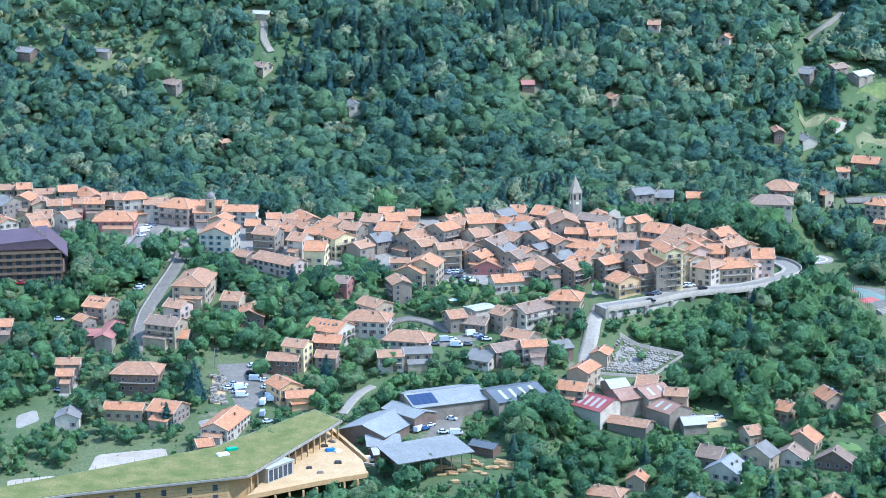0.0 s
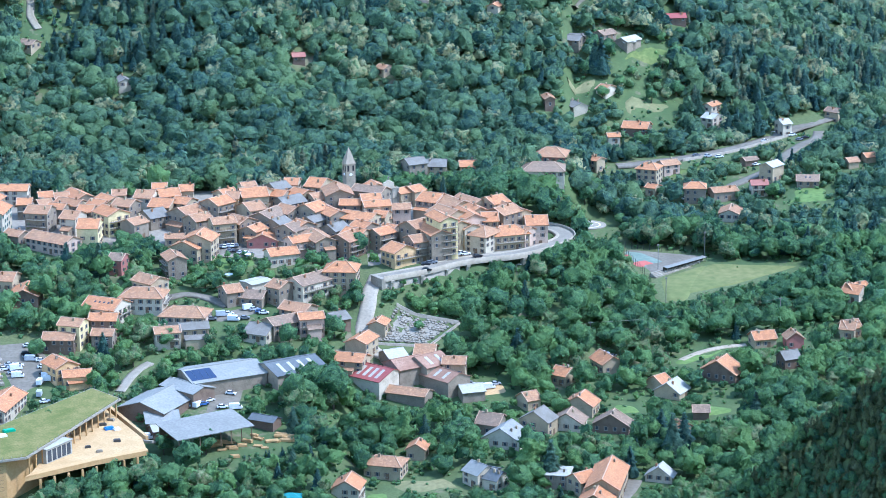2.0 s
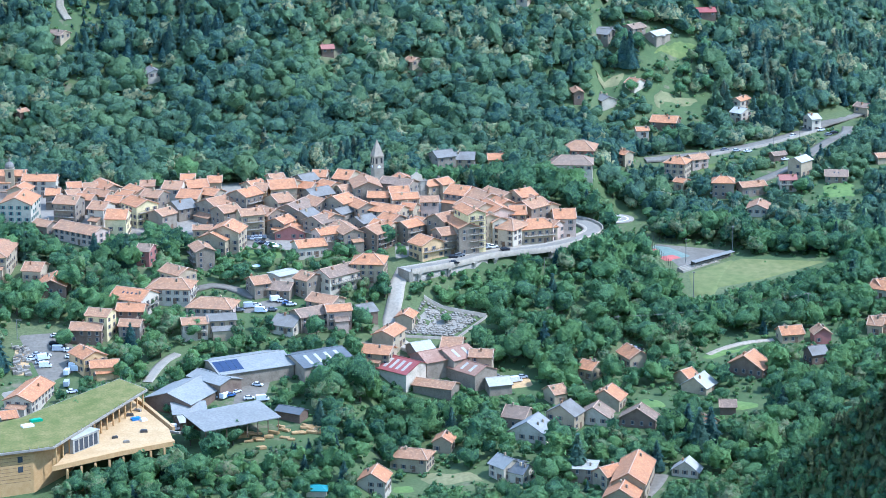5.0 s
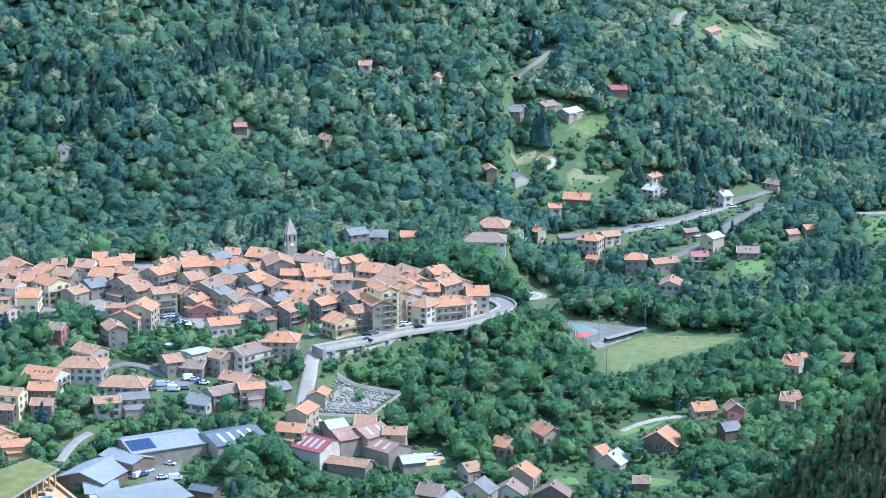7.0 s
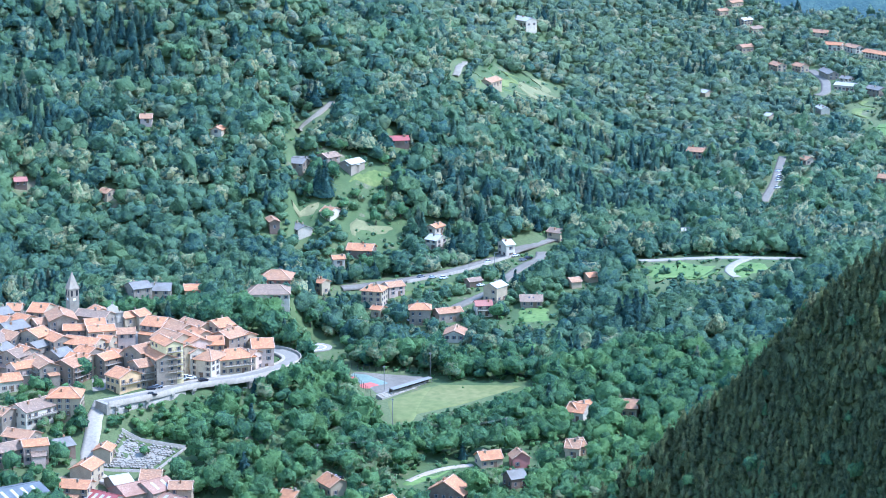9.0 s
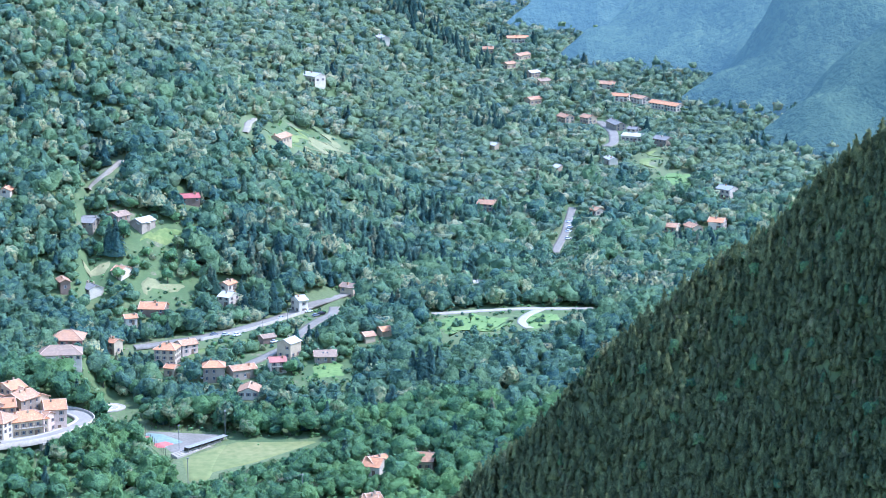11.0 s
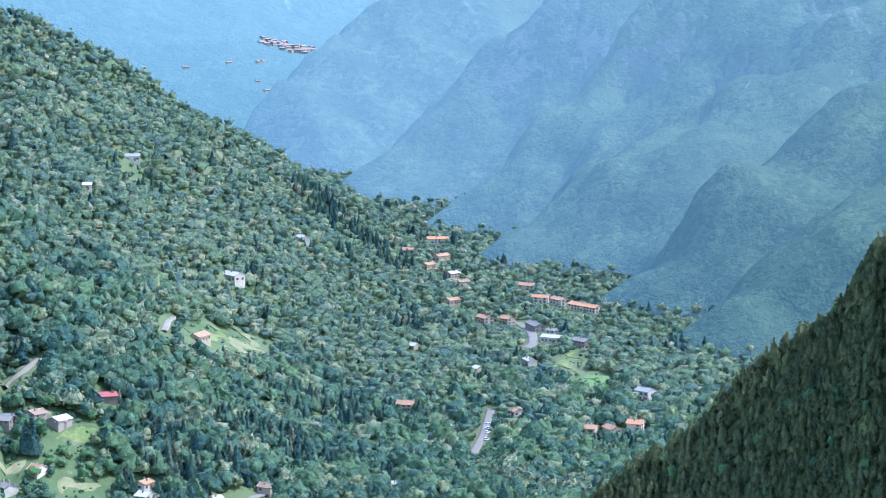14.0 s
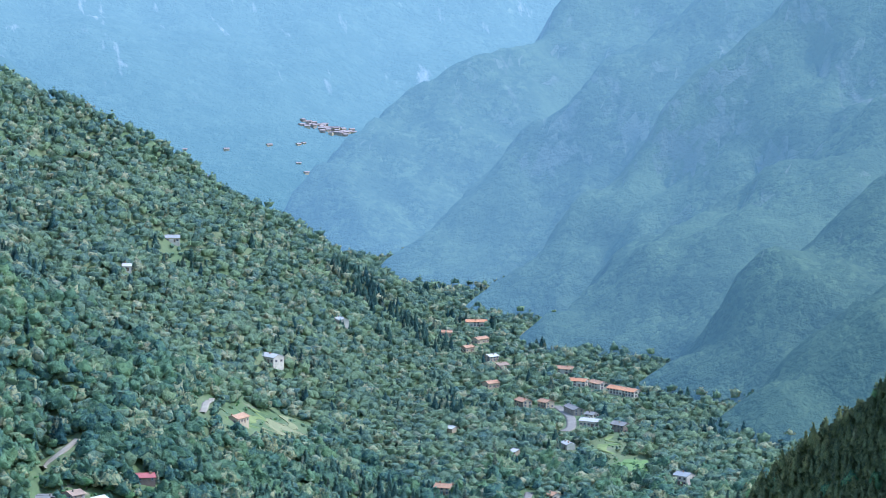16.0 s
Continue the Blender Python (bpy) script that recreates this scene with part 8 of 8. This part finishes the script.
n = len(P)
patchy = wave(P[:, 0], P[:, 1], 140, 0.3) * 0.5 + 0.5
TI = np.clip(0.05 + 0.85 * trs.uniform(size=n) ** 1.3 + 0.45 * (patchy - 0.5) + 0.15 * (R_ < 1150), 0, 1)
FL = np.where(trs.uniform(size=n) < 0.06 + 0.09 * (wave(P[:, 0], P[:, 1], 180, 2.6) > 0.1) + 0.06 * (R_ > 1400), trs.uniform(0.5, 1, n), 0.0)
firs = trs.uniform(size=n) < np.where((wave(P[:, 0], P[:, 1], 210, 1.7) > 0.78), 0.45, 0.02)
for x, y, a, b in FIR_ZONES:
    firs |= (((P[:, 0] - x) / a) ** 2 + ((P[:, 1] - y) / b) ** 2 < 1 + 0.4 * wave(P[:, 0], P[:, 1], 40, 0.2)) & (trs.uniform(size=n) < 0.5)
near = (R_ < 1400)
# trees far enough to take the haze-tinted leaf colour
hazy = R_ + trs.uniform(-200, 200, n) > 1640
S = T / 2.05 * np.where(firs, 1.15, 1.0)
# trees that stand nearest, each a thing of its own
single = np.zeros(n, bool)
cand = np.nonzero((R_ < 1150) & ~firs & (T > 5))[0]
single[cand[np.argsort(R_[cand])[:130]]] = True
sf = np.nonzero((R_ < 1200) & firs & (T > 5))[0][:20]
single[sf] = True


def trunk_mesh(limbs=5):
    v, f = [], []
    for z, q in ((-0.3, 0.09), (0.35, 0.065), (0.8, 0.045), (1.3, 0.02)):
        v += [(q * math.cos(k * 1.2566), q * math.sin(k * 1.2566), z) for k in range(5)]
    for lv in range(3):
        f += [(lv * 5 + k, lv * 5 + (k + 1) % 5, lv * 5 + 5 + (k + 1) % 5, lv * 5 + 5 + k) for k in range(5)]
    for k in range(limbs):
        a = k * 1.26
        b = len(v)
        z = 0.45 + 0.08 * k
        v += [(0.03 * math.cos(a + g), 0.03 * math.sin(a + g), z) for g in (0, 2.1, 4.2)] + [(0.55 * math.cos(a), 0.55 * math.sin(a), z + 0.5)]
        f += [(b, b + 1, b + 3), (b + 1, b + 2, b + 3), (b + 2, b, b + 3)]
    me = bpy.data.meshes.new("trunk")
    me.from_pydata(v, [], f)
    me.materials.append(M["bark"])
    return me


TRUNK, STEM = trunk_mesh(), trunk_mesh(0)
CROWNS = []
for k in range(14):
    kind = "near" if k < 10 else "fir"
    tr_, ti_, no_ = plant(kind, np.zeros(1), np.zeros(1), np.zeros(1), np.ones(1), np.array([trs.uniform(0.15, 0.8)]), np.array([0.7 if k in (3,) else 0.0]))
    CROWNS.append((kind, tri_mesh("crown", tr_, ti_, no_, M["leaf" if kind == "near" else "fir_needle"])))
for i in np.nonzero(single)[0]:
    kinds = range(10, 14) if firs[i] else range(10)
    me = CROWNS[kinds[trs.randint(len(kinds))]][1]
    tree = empty("tree", Matrix.Translation((P[i, 0], P[i, 1], Z[i] - 0.2)) @ Matrix.Rotation(trs.uniform(0, 6.28), 4, "Z") @ Matrix.Scale(S[i], 4),
                 "dark green pointed conifer in the valley" if firs[i] else "leafy green broad-leaved tree in the valley", "tree", "valley trees")
    shared("trunk", STEM if firs[i] else TRUNK, tree, Matrix())
    shared("crown", me, tree, Matrix())
for x, y, h, kind in SINGLE_TREES:
    kinds = range(10, 14) if kind == "fir" else range(10)
    tree = empty("tree", Matrix.Translation((x, y, float(ground(x, y)) - 0.2)) @ Matrix.Rotation(trs.uniform(0, 6.28), 4, "Z") @ Matrix.Scale(h / 2.05, 4),
                 "tall dark green conifer between the houses" if kind == "fir" else "full round green tree between the houses", "tree", "village trees")
    shared("trunk", STEM if kind == "fir" else TRUNK, tree, Matrix())
    shared("crown", CROWNS[kinds[trs.randint(len(kinds))]][1], tree, Matrix())
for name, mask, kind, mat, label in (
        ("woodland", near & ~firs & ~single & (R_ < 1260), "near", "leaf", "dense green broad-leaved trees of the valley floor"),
        ("woodland", near & ~firs & ~single & (R_ >= 1260), "mid", "slope_hazed_leaf", "dense green broad-leaved woods on the lower slope"),
        ("woodland", ~near & ~firs & ~hazy, "upper", "slope_hazed_leaf", "green woods on the mountain slope"),
        ("woodland", ~near & ~firs & hazy, "far", "far_hazed_leaf", "far green woods up the valley"),
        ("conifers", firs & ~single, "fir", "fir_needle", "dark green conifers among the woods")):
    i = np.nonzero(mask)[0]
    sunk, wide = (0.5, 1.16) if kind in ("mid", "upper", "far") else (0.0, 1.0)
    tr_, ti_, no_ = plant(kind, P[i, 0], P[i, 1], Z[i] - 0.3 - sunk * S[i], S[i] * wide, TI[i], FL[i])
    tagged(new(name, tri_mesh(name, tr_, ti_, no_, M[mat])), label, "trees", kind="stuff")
# bushes and rough growth of the gardens and terraces
B = scatter(-11, 15, 930, 1300, 4.0)
B = B[trs.uniform(size=len(B)) < 0.66]
B2 = scatter(-10, 20, 1300, 1900, 4.6)
B2 = B2[trs.uniform(size=len(B2)) < np.where(meadow_mask(B2), 0.85, np.where(np.hypot(B2[:, 0], B2[:, 1]) < 1480, 0.45, 0.0))]
B = np.concatenate([B, B2])
br, ba = np.hypot(B[:, 0], B[:, 1]), np.degrees(np.arctan2(B[:, 0], B[:, 1]))
tall = height_limit(B, trs.uniform(0.7, 3.4, len(B)))
first = np.interp(ba, [-10, -6, -4, -2.5, -0.5, 3, 6.9, 7.1], [1238, 1232, 1200, 1182, 1166, 1120, 1160, 1300])
ok = (tall > 0.5) & ((br < first) | (ba > 7.1) | (br > 1300))
B, tall = B[ok], tall[ok]
k = len(B)
tr_, ti_, no_ = plant("bush", B[:, 0], B[:, 1], ground(B[:, 0], B[:, 1]) - 0.4 * tall, tall / 1.7, np.clip(trs.uniform(0.2, 1.2, k), 0, 1), np.where(trs.uniform(size=k) < 0.06, 0.6, 0))
tagged(new("bushes", tri_mesh("bushes", tr_, ti_, no_, M["leaf"])), "low green bushes and rough growth on the terraces", "bushes", kind="stuff")
# growth on the bank, up to the deck of the viaduct
bank = []
for off in np.arange(6.2, 30, 2.6):
    line_ = beside(off)
    for j, (x, y, z) in enumerate(line_[::1]):
        x, y = x + trs.uniform(-1.3, 1.3), y + trs.uniform(-1.3, 1.3)
        g = float(ground(x, y))
        share = j / len(line_)
        roof_ = z - 3.0 - (3.5 if share > 0.52 else 0.0) * (1 if off < 16 else 0.4) - 0.10 * off
        q = min(roof_ - g, trs.uniform(3.0, 9.0))
        if off > 8:
            q = max(q, trs.uniform(0.9, 2.6))
        inside = min((b_ - a_).cross(Vector((x, y)) - a_) for a_, b_ in ((ca, cb), (cb, cc_), (cc_, cd), (cd, ca))) > -90
        if not inside and q > 0.8 and trs.uniform() < 0.62 and share > 0.015:
            bank.append((x, y, g, q))
bank = np.array(bank)
k = len(bank)
tr_, ti_, no_ = plant("mid", bank[:, 0], bank[:, 1], bank[:, 2] - 0.2 * bank[:, 3], bank[:, 3] / 1.75, np.clip(trs.uniform(0.3, 1.3, k), 0, 1), np.where(trs.uniform(size=k) < 0.05, 0.6, 0))
tagged(new("bank_growth", tri_mesh("bank_growth", tr_, ti_, no_, M["leaf"])), "dense green trees and shrubs on the bank under the viaduct", "trees", kind="stuff")
# pines of the near ridge
Q = scatter(9, 26.5, 640, 835, 2.15)
qr, qa = np.hypot(Q[:, 0], Q[:, 1]), np.degrees(np.arctan2(Q[:, 0], Q[:, 1]))
QZ = ground(Q[:, 0], Q[:, 1])
foot_ = np.interp(qa, [10, 14, 22, 23.5, 26], [-21.0, -20.4, -17.8, -15.6, -15.2])
ok = np.degrees(np.arctan2(QZ + 6 - H, qr)) > foot_
Q, QZ, qr, qa = Q[ok], QZ[ok], qr[ok], qa[ok]
m = len(Q)
scrub = trs.uniform(size=m) > 0.25 + 0.72 * smooth(11, 16, qa)
for name, kind, mask, mat, size, label in (("pine_wood", "pine", ~scrub, "needle", (1.7, 3.1), "dark pine wood on the near ridge"), ("scrub_wood", "upper", scrub, "leaf", (1.2, 2.6), "green scrub wood on the near ridge")):
    i = np.nonzero(mask)[0]
    k = len(i)
    sz = trs.uniform(*size, k)
    tr_, ti_, no_ = plant(kind, Q[i, 0], Q[i, 1], QZ[i] - 0.35 * sz, sz, 0.15 + 0.55 * trs.uniform(size=k), np.where(trs.uniform(size=k) < 0.04, 0.5, 0), trs.uniform(0.95, 1.5, k))
    tagged(new(name, tri_mesh(name, tr_, ti_, no_, M[mat])), label, "trees", kind="stuff")
